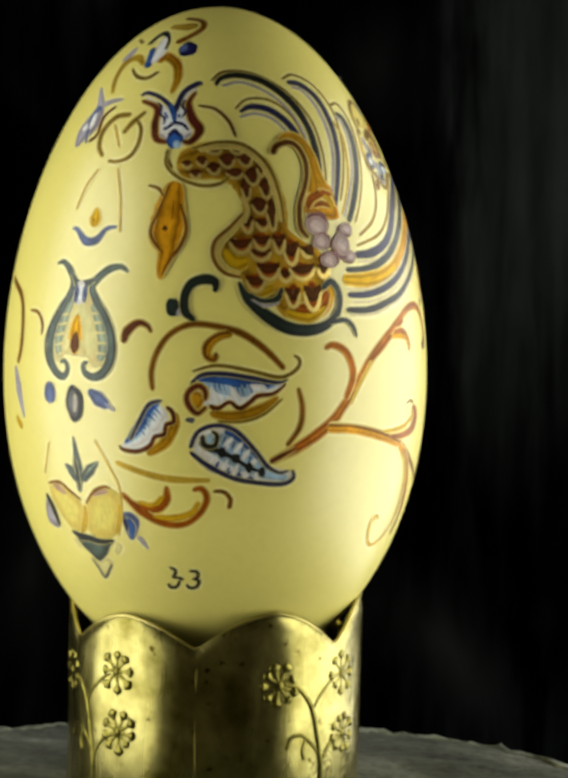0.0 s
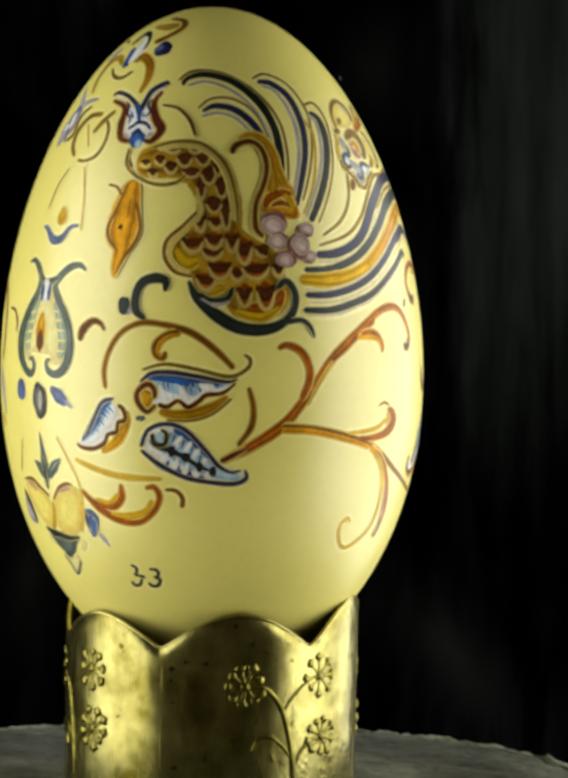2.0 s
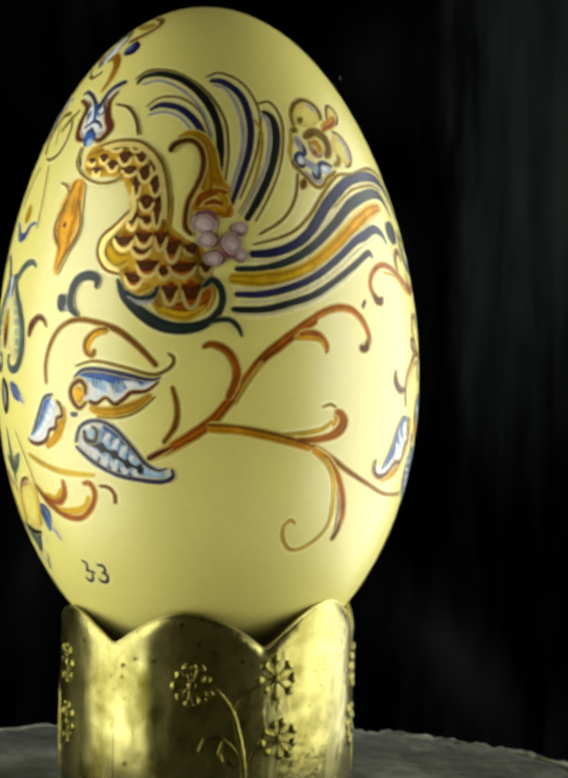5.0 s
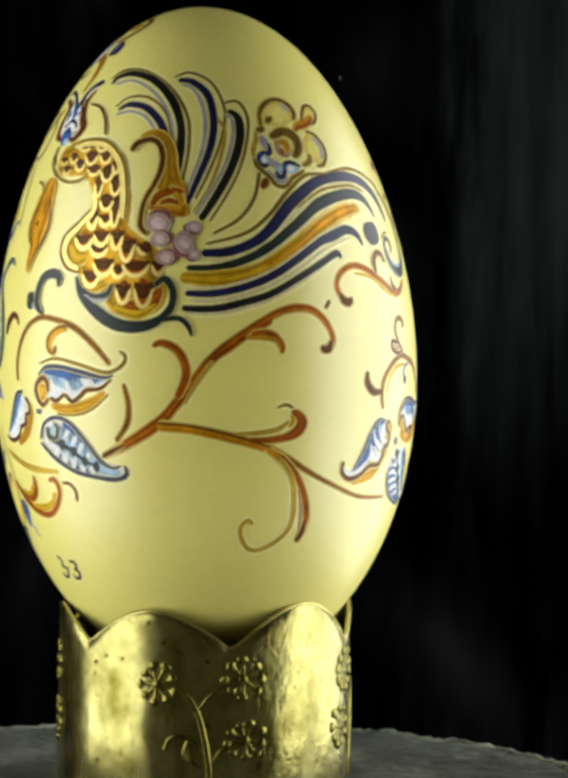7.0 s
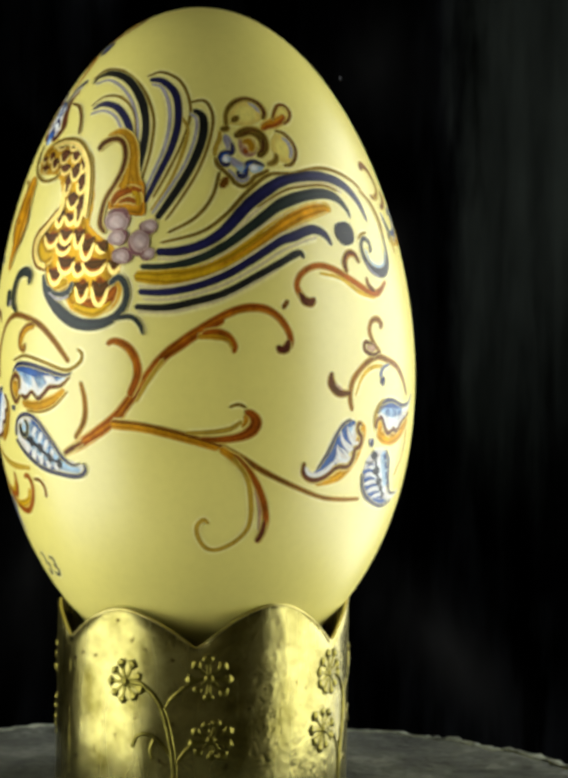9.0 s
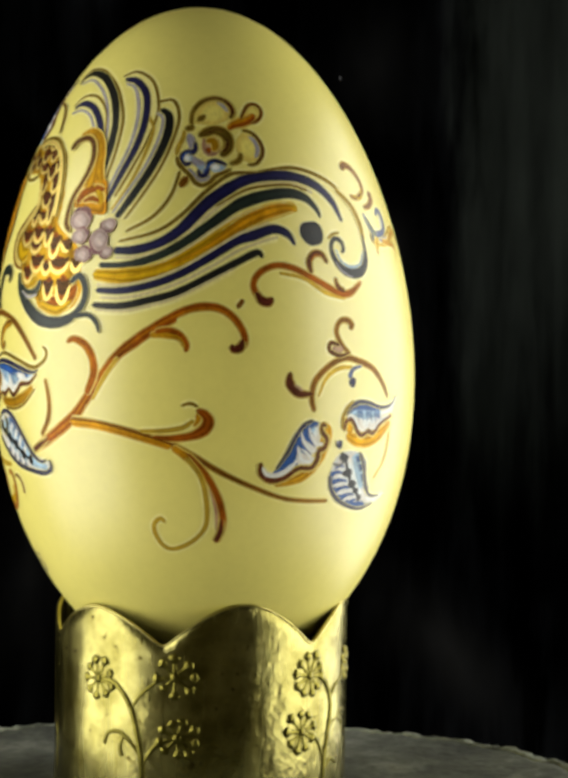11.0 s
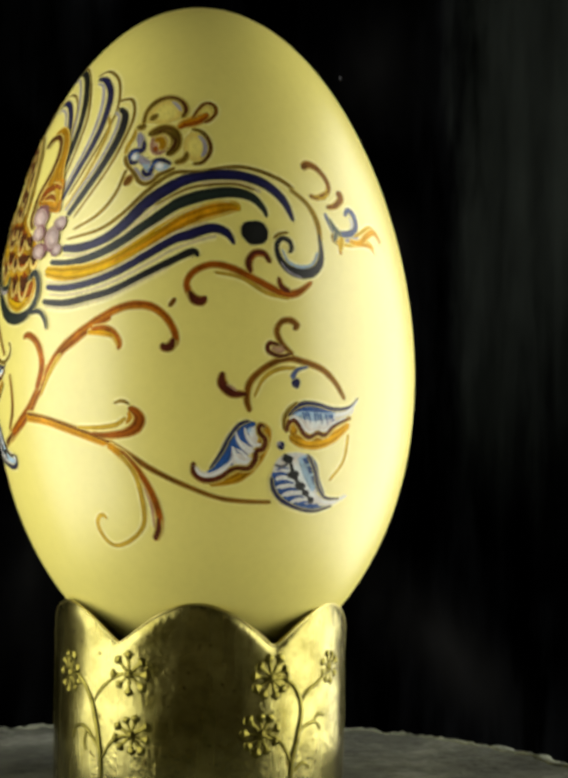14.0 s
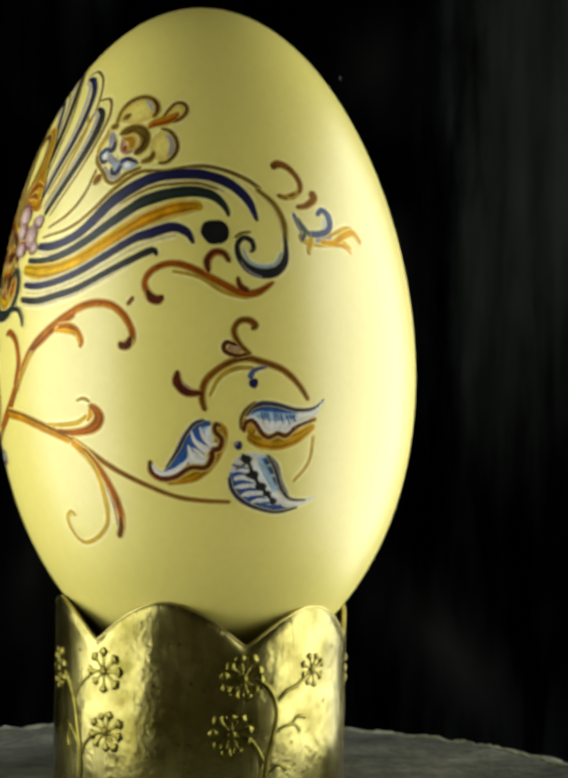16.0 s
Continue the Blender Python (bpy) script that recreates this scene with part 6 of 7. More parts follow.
m.stroke("sepal", LILAC, (0.72, 0.33), [(-162.4, -5.4), (-159.4, -6.34)])
m.stroke("crescent", BLUEGREY, (0.27, 0.53, 1.13, 1.04, 0.54, 0.27), [(-179.7, 16.49), (-177.5, 16.35), (-173.2, 14.99), (-169.4, 15.2), (-166.5, 16.64), (-162.9, 17.02)])
m.stroke("bud", GOLD, (0.25, 1.56, 1.09), [(-171.6, 19.32), (-171.3, 17.93), (-171.5, 16.79)])
m.stroke("bud", BROWN, (0.43, 0.78), [(-171.5, 17.93), (-171.6, 16.92)])
m.stroke("line", GILT, (0.17, 0.17, 0.2), [(-175, 24.19), (-178.5, 21.85), (-180.1, 18.77)])
m.stroke("line", GILT, (0.14, 0.13, 0.12), [(-167.1, 24.43), (-163.6, 20.59), (-161.7, 16.22)])

m = Motif("painted_ring", "thin dark ring with a crossed twig, painted")
m.stroke("ring", OLIVE, (0.4, 0.55, 0.61, 0.49, 0.33), [(-168, 31.17), (-175, 30.79), (-179.1, 29.09), (-178.5, 27.06), (-174.8, 25.65)])
m.stroke("ring", OLIVE, (0.34, 0.37, 0.5, 0.45, 0.41, 0.33), [(-172.3, 25.24), (-168.2, 25.17), (-163.5, 25.93), (-161.4, 27.71), (-162.1, 29.53), (-164.9, 30.51)])
m.stroke("twig", GILT, (0.21, 0.28, 0.2), [(-174.6, 29.9), (-171.7, 28.54), (-168.8, 26.93)])
m.stroke("twig", OLIVE, (0.37, 0.6, 0.26), [(-169.3, 28.69), (-166.3, 30.18), (-161.7, 31.67)])

m = Motif("painted_butterfly", "white blossom with maroon and blue edges, painted")
m.patch("blossom", WHITE, [(-165, 33.54), (-158.1, 32.96), (-152.9, 32.11), (-149.4, 31.89), (-147.2, 33.65), (-141.7, 34.81), (-143.7, 32.67), (-144.5, 30.79), (-140.3, 29.25), (-142.5, 28.05), (-146.5, 27.22), (-150.2, 27.62), (-153.8, 27.97), (-155.6, 29.58), (-156.8, 31.65)])
m.stroke("edge", MAROON, (0.27, 0.67, 0.85, 0.73, 0.33), [(-165.7, 32.96), (-157.6, 32.08), (-156.6, 29.95), (-154.7, 28.21), (-149.9, 27.75)])
m.stroke("edge", MAROON, (0.28, 0.6, 1.07, 1.05, 0.69, 0.28), [(-141.9, 34.31), (-144.4, 32.79), (-142.2, 30.8), (-139.2, 29.44), (-142.1, 27.93), (-145.3, 28.04)])
m.stroke("edge", NAVY, (0.43, 0.52, 0.49, 0.6, 0.76, 0.7, 0.76, 0.72, 0.3), [(-167, 33.52), (-164.1, 33.93), (-157.7, 33.47), (-152.4, 32.49), (-149.8, 31.76), (-148.6, 33.14), (-146.7, 34.35), (-141.4, 35.25), (-139.5, 35.07)])
m.stroke("mark", BLUE, (0.4, 0.97, 0.41), [(-153, 32.74), (-150.1, 31.63), (-148.9, 30.26)])
m.stroke("mark", NAVY, (0.53, 0.44, 0.57, 0.47, 0.35), [(-153, 29.35), (-151, 29.75), (-148.9, 30.26), (-145.3, 30.03), (-143.2, 29.3)])
m.oval("mark", BLUE, -147.9, 28.14, 2.80, 1.13)
m.oval("mark", ICE, -146.9, 27.52, 1.40, 0.53)
m.stroke("mark", NAVY, (0.2, 0.4, 0.27, 0.33, 0.2), [(-158, 32.83), (-155.6, 32.22), (-155.3, 31.34), (-153.2, 30.73), (-153.1, 29.98)])
m.stroke("mark", NAVY, (0.27, 0.43, 0.33, 0.31), [(-146.1, 33.28), (-146.9, 32.4), (-145.3, 31.66), (-146.5, 30.9)])
m.stroke("mark", BLUE, (0.33, 0.4), [(-153.8, 31.61), (-152, 30.74)])
m.stroke("mark", BLUE, (0.27, 0.4), [(-147.6, 31.52), (-147.6, 30.77)])
m.stroke("mark", LILAC, (0.33, 0.4), [(-153.9, 28.85), (-151.3, 28.24)])
m.stroke("mark", LILAC, (0.36, 0.43), [(-144.4, 28.42), (-142, 29.05)])
m.stroke("mark", NAVY, (0.36, 0.64, 0.34), [(-150.7, 28.62), (-148.4, 29.26), (-145.9, 28.53)])
m.stroke("stem", UMBER, (0.27, 0.33, 0.2), [(-150.1, 27), (-149.8, 25.88), (-147.3, 24.53)])

m = Motif("painted_flower", "gold and blue flower near the crown, painted")
m.stroke("leaf", GILT, (0.3, 0.63, 1.17, 0.9, 0.33), [(175.9, 33.64), (171.2, 35.78), (171, 37.72), (178.5, 38.34), (186.2, 37.42)])
m.stroke("cup", OLIVE, (0.27, 0.4, 0.53, 0.37), [(179.1, 37), (185.4, 36.01), (192, 35.8), (197.5, 36.72)])
m.stroke("leaf", OCHRE, (1.08, 1.2, 1.07, 0.88, 0.28), [(-166.5, 37.85), (-162.3, 38.57), (-154.8, 37.77), (-151.7, 36.02), (-152.9, 33.87)])
m.stroke("leaf", RUST, (0.31, 0.39, 0.4, 0.27), [(-165.9, 38.23), (-160.8, 38.76), (-152.9, 37.66), (-151, 36.09)])
m.stroke("petal", WHITE, (0.73, 2.07, 1.42), [(-171.8, 41.15), (-168.8, 39.37), (-170.2, 37.7)])
m.stroke("petal", GREENBLACK, (0.59, 0.99, 0.4, 0.42), [(177.5, 39.95), (182.1, 41.52), (191.9, 40.78), (194.4, 39.38)])
m.stroke("petal", BLUE, (0.91, 0.86, 1.17), [(-175.3, 39.72), (-172.6, 38.32), (-170.7, 37.06)])
m.stroke("petal", LILAC, (0.73, 1.47, 0.59), [(169, 39.65), (168.1, 38.61), (165.4, 37.75)])
m.oval("petal", NAVY, -150.7, 39.63, 6.00, 0.93)
m.oval("petal", BLUEGREY, -154, 39.68, 2.70, 0.53)
m.stroke("leaf", BROWN, (0.77, 0.63, 0.55, 0.55, 0.52), [(-161.1, 40.29), (-152.6, 41.27), (-145.5, 42.37), (-150.4, 43.19), (-171.3, 43.47)])
m.stroke("leaf", GILT, (0.5, 1.57, 0.66), [(-177.4, 42.36), (-159.2, 42.4), (-151.3, 42.74)])
m.stroke("leaf", OLIVE, (0.27, 0.47), [(161, 40.66), (170.9, 40.18)])

m = Motif("painted_star", "pale lilac star flower, painted")
m.stroke("petal", LILAC, (0.57, 3.03, 3.45, 1.36, 0.28), [(168.4, 26.61), (169.3, 28.42), (172.2, 30.07), (171.7, 32.18), (163.5, 34.43)])
m.stroke("petal", LILAC, (0.81, 0.72, 0.26), [(171, 31.79), (177.7, 32.63), (184.6, 33.07)])
m.stroke("petal", WHITE, (0.9, 1.9, 0.82), [(167.3, 28.91), (171.7, 29.74), (171.1, 31.53)])
m.stroke("petal", BLUEGREY, (0.29, 0.52, 0.69, 1.36), [(174, 27.21), (171.8, 28.59), (170, 30.62), (173.1, 32.07)])
m.stroke("petal", MAROON, (0.45, 0.45, 0.47, 0.31), [(174.7, 27.47), (178.2, 28.42), (177.8, 30.71), (182.4, 32.16)])

m = Motif("painted_bud", "pale gold bud with green spear and blue petals, painted")
m.patch("bulb", BUFF, [(174.3, -16.99), (180.1, -17.01), (184.9, -18.09), (187.4, -19.24), (187.0, -21.11), (184.5, -22.78), (180.9, -22.69), (177.5, -21.05), (174.5, -18.56)])
m.patch("bulb", BUFF, [(-171.5, -19.06), (-167.3, -17.04), (-163.5, -16.44), (-159.8, -17.14), (-159.5, -18.96), (-161.1, -21.67), (-164.1, -23.29), (-169.1, -23.55), (-172.4, -22.74), (-172.4, -21.09)])
m.stroke("bulb", GILT, (0.3, 0.6, 0.7, 0.3), [(-171.9, -19.08), (-172.4, -20.55), (-173.7, -21.94), (-175.5, -23.1)])
m.stroke("bulb", GOLD, (0.2, 0.5, 0.2), [(-159.9, -18.45), (-160.2, -20.31), (-162.7, -22.8)])
m.stroke("spear", SLATE, (0.2, 0.9, 1.9, 0.4), [(-173.3, -9.99), (-172.7, -12.21), (-172.6, -14.82), (-172.9, -17.55)])
m.stroke("spear", SLATE, (0.3, 1.3, 1), [(-177.3, -13.84), (-174.9, -14.74), (-173.1, -15.97)])
m.stroke("spear", SLATE, (0.3, 1.4, 1), [(-165.3, -13.13), (-168.3, -14.34), (-171.5, -15.9)])
m.stroke("spear", TEAL, (0.2, 0.6, 0.2), [(-165.7, -13.26), (-168.2, -14.18), (-170.3, -15.1)])
m.stroke("spear", GREENBLACK, (0.2, 0.6, 0.3), [(-173.4, -12.61), (-172.9, -14.84), (-172.7, -17.09)])
m.stroke("petal", PINK, (0.3, 0.9, 0.4), [(176.0, -17.03), (178.9, -17.28), (181.6, -17.94)])
m.stroke("petal", PINK, (0.3, 0.9, 0.4), [(-168.8, -17.76), (-165.5, -17.04), (-163.1, -17.05)])
m.stroke("petal_edge", BROWN, (0.2, 0.4, 0.4, 0.25), [(174.1, -16.79), (179.3, -16.47), (182.7, -17.3), (187.2, -18.51)])
m.stroke("petal_edge", BROWN, (0.25, 0.4, 0.4, 0.2), [(-171.5, -18.98), (-167.8, -17.14), (-164.2, -16.41), (-162.1, -16.59)])
m.patch("calyx", SLATE, [(-179.5, -23.03), (-175.8, -23.7), (-171.2, -23.11), (-168.3, -23.78), (-163.4, -23.58), (-165.7, -24.59), (-167.6, -25.75), (-171.4, -26.73), (-174.2, -25.78), (-176.7, -24.82)])
m.stroke("calyx", BLACK, (0.4, 1.0, 0.9, 0.8, 0.3), [(-179.8, -22.94), (-176.1, -23.53), (-173.4, -23.59), (-168.6, -23.9), (-163.4, -23.58)])
m.patch("petal", SHADEWHITE, [(-174.0, -26.39), (-171.4, -26.9), (-167.6, -26.1), (-166.4, -26.79), (-168.9, -28.34), (-170.9, -28.79), (-172.8, -27.78)])
m.stroke("petal_edge", GREY, (0.15, 0.3, 0.35, 0.2), [(-174.5, -26.33), (-172.6, -27.69), (-171.1, -28.91), (-166.4, -26.89)])
m.stroke("petal", SHADEWHITE, (0.5, 0.9, 0.4), [(-163.1, -23.89), (-162.3, -24.4), (-163.9, -25.54)])
m.stroke("petal", SHADEWHITE, (0.4, 0.7, 0.3), [(-179.7, -23.84), (-178.0, -24.7), (-177.1, -25.19)])
m.patch("petal", LILAC, [(172.0, -18.43), (174.3, -19.37), (175.5, -21.96), (174.0, -22.84), (169.6, -22.23), (169.8, -20.54)])
m.stroke("petal", BLACK, (0.4, 0.9, 0.8, 0.4), [(171.8, -18.31), (173.5, -19.54), (174.6, -21.21), (175.2, -22.51)])
m.patch("petal", BLUEGREY, [(-159.2, -19.61), (-156.6, -19.53), (-154.3, -20.64), (-155.7, -22.55), (-157.6, -23.36), (-158.9, -22.39), (-159.6, -21.08)])
m.stroke("petal", BLUE, (0.4, 1.1, 0.6), [(-157.9, -20.23), (-156.9, -21.39), (-157.3, -22.87)])
m.stroke("petal", NAVY, (0.3, 0.6, 0.3), [(-159.1, -19.88), (-158.7, -21.05), (-158.5, -22.24)])
m.stroke("petal", LILAC, (0.4, 0.6, 0.2), [(-155.3, -22.67), (-154.2, -23.36), (-152.4, -24.46)])
m.stroke("line", GILT, (0.15, 0.19, 0.2, 0.16, 0.13), [(-166.1, -10.22), (-162.5, -13.15), (-159.4, -16.33), (-159.4, -19.63), (-161.7, -22.93)])
m.stroke("line", GILT, (0.16, 0.2), [(177.2, -11.24), (173.4, -15.7)])

m = Motif("painted_leaf", "pale lilac leaf on a brown stem, painted")
m.stroke("stem", BROWN, (0.51, 0.73, 0.73, 0.73, 0.59), [(147.2, 9.16), (158.5, 7.34), (162.4, 4.37), (162.9, 0.49), (161, -1.68)])
m.stroke("stem", BROWN, (0.2, 0.4, 0.51, 0.33), [(166.6, 5.57), (171.1, 5.35), (173.6, 4.02), (173.7, 2.54)])
m.stroke("blade", LILAC, (0.59, 1.76, 0.44), [(159.5, -1.95), (162, -4.78), (165.2, -8.68)])
m.stroke("underside", GOLD, (0.68, 0.7), [(159.6, -8.7), (163.4, -10.08)])

m = Motif("painted_scroll", "brown loop with red thorn and curled bud, painted")
m.stroke("stem", GILT, (0.2, 0.4, 0.47, 0.27), [(-32.9, -5.89), (-30.2, -3.5), (-26, -2.34), (-20.8, -2.27)])
m.stroke("stem", BROWN, (0.4, 0.6, 0.65, 0.6, 0.6, 0.6, 0.6, 0.53, 0.28), [(-33.9, -7.79), (-34.8, -5.87), (-33.5, -3.66), (-28.9, -1.86), (-23.6, -1.03), (-18.4, -1.61), (-13, -2.71), (-8.8, -4.63), (-5.8, -6.8)])
m.stroke("thorn", MAROON, (0.27, 1.13, 0.93, 0.4), [(-40.9, -2.33), (-41.1, -3.92), (-38.5, -5.21), (-34.4, -5.37)])
m.stroke("thorn", PINK, (0.27, 0.33), [(-40, -4.05), (-37.4, -4.9)])
m.stroke("curl", BROWN, (0.33, 0.47, 0.53, 0.53, 0.6, 0.74, 0.33), [(-21.6, -0.68), (-24.6, 0.76), (-26.1, 2.42), (-24.7, 3.67), (-22, 3.83), (-20.3, 3.12), (-21.6, 2.62)])
m.oval("bud", PINK, -25.9, 0.2, 1.88, 0.60)
m.stroke("bud", MAROON, (0.27, 0.47, 0.53, 0.53, 0.33), [(-22, -0.35), (-25.4, -0.69), (-28.7, 0.04), (-28.2, 1.05), (-25.1, 0.63)])
m.stroke("comma", BLUEGREY, (0.2, 0.47, 0.76), [(-17.3, -2.2), (-20.9, -2.59), (-22.4, -3.72)])
m.oval("comma", NAVY, -21.3, -4.24, 1.38, 0.67)
m.stroke("stem", GILT, (0.37, 0.31, 0.29), [(-4.2, -11.2), (-5.1, -14.67), (-9.6, -17.29)])

m = Motif("painted_leaf", "blue and white leaf with curled tip and gold underside, painted")
m.stroke("underside", OCHRE, (0.33, 1.07, 1.33, 1.54, 1.07, 0.4), [(-45.1, -16.98), (-37.6, -16.21), (-32.9, -14.34), (-30.5, -12.12), (-29.7, -10.21), (-31.6, -9.15)])
m.stroke("blade", WHITE, (0.35, 0.67, 0.8, 1.47, 3.19, 3.87, 3.07, 0.93), [(-48.8, -14.49), (-47.4, -15.53), (-44.7, -15.68), (-41.2, -14.55), (-38.8, -12.9), (-36.6, -11.64), (-34, -10.4), (-31.6, -9.79)])
m.stroke("shade_soft", ICE, (0.34, 0.93, 1.73, 2.15, 1.2), [(-44.9, -15.29), (-41.2, -14.36), (-38.5, -12.78), (-36.4, -11), (-33.7, -9.63)])
m.stroke("shade", BLUE, (0.27, 0.73, 1.6, 2, 1.33, 0.47), [(-45.6, -15.35), (-42.2, -14.6), (-39.8, -12.89), (-37.9, -10.98), (-35.3, -9.61), (-32.4, -9.2)])
m.stroke("shade", NAVY, (0.2, 0.47, 0.57, 0.47), [(-43.3, -14.66), (-40.9, -12.62), (-38.8, -10.84), (-36.3, -9.47)])
m.stroke("shade", BLUE, (0.71, 0.8, 0.27), [(-38.5, -11.36), (-36.5, -12.67), (-34.5, -13.35)])
m.stroke("shade", BLUE, (0.64, 0.67, 0.2), [(-36.3, -10.23), (-34.2, -11.68), (-32.6, -12.21)])
m.stroke("shade", BLUE, (0.4, 1.3, 1.6, 1.2, 0.3), [(-34.8, -9.3), (-36.7, -10.32), (-38.8, -12.06), (-41.0, -13.73), (-44.1, -14.98)])
m.stroke("hatch", BLUE, (0.6, 0.4, 0.1), [(-36.0, -9.77), (-34.5, -10.71), (-33.4, -11.57)])
m.stroke("hatch", BLUE, (0.6, 0.4, 0.1), [(-37.3, -10.6), (-35.3, -11.63), (-34.0, -12.55)])
m.stroke("hatch", BLUE, (0.6, 0.4, 0.1), [(-38.6, -11.57), (-36.3, -12.54), (-34.7, -13.42)])
m.stroke("hatch", BLUE, (0.6, 0.4, 0.1), [(-39.8, -12.54), (-37.5, -13.45), (-36.0, -14.29)])
m.stroke("hatch", BLUE, (0.6, 0.4, 0.1), [(-41.1, -13.52), (-39.2, -14.29), (-37.9, -15.04)])
m.stroke("hatch", WHITE, (0.1, 0.4, 0.5), [(-35.6, -10.48), (-34.1, -11.03), (-32.7, -11.86)])
m.stroke("hatch", WHITE, (0.1, 0.4, 0.5), [(-36.7, -11.38), (-35.1, -12.0), (-33.4, -12.91)])
m.stroke("hatch", WHITE, (0.1, 0.4, 0.5), [(-38.0, -12.32), (-36.1, -12.92), (-34.3, -13.82)])
m.stroke("hatch", WHITE, (0.1, 0.4, 0.5), [(-39.2, -13.33), (-37.7, -13.91), (-36.2, -14.78)])
m.stroke("lobe", WHITE, (0.27, 0.87, 0.87, 0.6), [(-38.7, -12), (-37.6, -13.63), (-35, -14.18), (-33.3, -13.62)])
m.stroke("lobe", WHITE, (0.2, 0.55, 0.6, 0.47), [(-37.9, -10.09), (-36.8, -11.58), (-34.4, -12.77), (-32.5, -12.67)])
m.stroke("lobe", WHITE, (0.2, 0.54, 0.6, 0.53), [(-35.5, -9.61), (-34.6, -10.96), (-32.9, -11.95), (-30.9, -11.99)])
m.stroke("lobe", WHITE, (0.28, 0.6, 0.6, 0.53, 0.33), [(-48.8, -14.49), (-47.4, -15.53), (-44.3, -15.75), (-40.9, -15.01), (-38.6, -13.74)])
m.stroke("edge", MAROON, (0.33, 0.53, 0.6, 0.61, 0.53, 0.47, 0.53, 0.6, 0.53, 0.58, 0.53, 0.47, 0.47, 0.27), [(-49.1, -13.84), (-49, -15.39), (-46.4, -16.32), (-42.6, -16.15), (-39.6, -15.28), (-37.6, -14.92), (-34.2, -14.96), (-32.5, -13.89), (-32.2, -12.8), (-30.4, -12.51), (-29.8, -11.36), (-31.5, -10.31), (-31.2, -9.41), (-29.7, -9.82)])
m.stroke("edge", NAVY, (0.21, 0.42, 0.4, 0.4, 0.27), [(-44.9, -15.03), (-41.6, -12.74), (-39.5, -10.84), (-36.8, -9.27), (-34, -8.8)])

m = Motif("painted_leaf", "blue and white leaf with scalloped gold underside, painted")
m.stroke("underside", OCHRE, (0.67, 1.33, 1.47, 1.31, 0.43), [(-23.1, -10.97), (-19.8, -11.75), (-14.6, -12.13), (-9.2, -11.42), (-3.9, -9.95)])
m.oval("underside", OCHRE, -21.9, -9.97, 1.35, 1.00)
m.patch("blade", WHITE, [(-23.5, -8.4), (-21.4, -7.41), (-18.6, -6.96), (-14.2, -7.31), (-8.7, -8.08), (-2.9, -7.85), (-3.7, -8.86), (-8.6, -9.5), (-10.5, -10.23), (-12.3, -10.83), (-14.8, -10.51), (-17, -10.98), (-18.9, -10.42), (-20.4, -9.36), (-21.8, -8.69)])
m.stroke("shade_soft", ICE, (0.53, 1.6, 1.87, 1.07, 0.27), [(-22.1, -8.43), (-19.3, -8.1), (-15.6, -8.31), (-10.6, -8.49), (-6.7, -8.39)])
m.stroke("shade", BLUE, (0.4, 1.23, 1.33, 0.8, 0.27), [(-22.8, -8.28), (-20, -7.57), (-16.4, -7.71), (-11.9, -8.07), (-7.1, -8.19)])
m.stroke("shade", NAVY, (0.33, 0.73, 0.4), [(-22.8, -8.15), (-20.7, -7.62), (-18.4, -7.35)])
m.stroke("hatch", BLUE, (0.37, 0.08), [(-19.3, -7.84), (-18.4, -9.4)])
m.stroke("hatch", BLUE, (0.37, 0.08), [(-17.7, -7.94), (-16.8, -9.5)])
m.stroke("hatch", BLUE, (0.37, 0.11), [(-18.5, -7.89), (-17.8, -9.06)])
m.stroke("hatch", BLUE, (0.33, 0.09), [(-15.9, -8.04), (-15, -9.61)])
m.stroke("hatch", ICE, (0.37, 0.11), [(-16.8, -7.99), (-16.1, -9.16)])
m.stroke("hatch", BLUE, (0.37, 0.1), [(-14.1, -8.21), (-13.1, -9.78)])
m.stroke("hatch", BLUE, (0.33, 0.11), [(-15.1, -8.13), (-14.3, -9.3)])
m.stroke("hatch", BLUE, (0.37, 0.09), [(-12.3, -8.32), (-11.3, -9.89)])
m.stroke("hatch", ICE, (0.37, 0.11), [(-13.2, -8.26), (-12.5, -9.44)])
m.stroke("hatch", BLUE, (0.43, 0.09), [(-10.5, -8.36), (-9.4, -9.94)])
m.stroke("hatch", BLUE, (0.36, 0.11), [(-11.4, -8.34), (-10.6, -9.52)])
m.stroke("blade_tip", WHITE, (0.8, 0.58, 0.17), [(-9.5, -8.71), (-4.7, -8.31), (-1.1, -6.79)])
m.stroke("edge", NAVY, (0.33, 0.49, 0.53, 0.47, 0.4, 0.34, 0.15), [(-23.5, -8.53), (-21.8, -7.47), (-19, -6.89), (-14.9, -7.1), (-9.5, -7.87), (-4.1, -7.75), (-1, -6.6)])
m.stroke("lobe", WHITE, (0.29, 0.4, 0.47, 0.47, 0.4, 0.4, 0.4, 0.43, 0.34), [(-23.2, -8.92), (-21.8, -8.5), (-20.1, -9.11), (-18.6, -10.17), (-16.8, -10.66), (-14.8, -10.25), (-12.3, -10.57), (-10.2, -9.79), (-5.3, -9.07)])
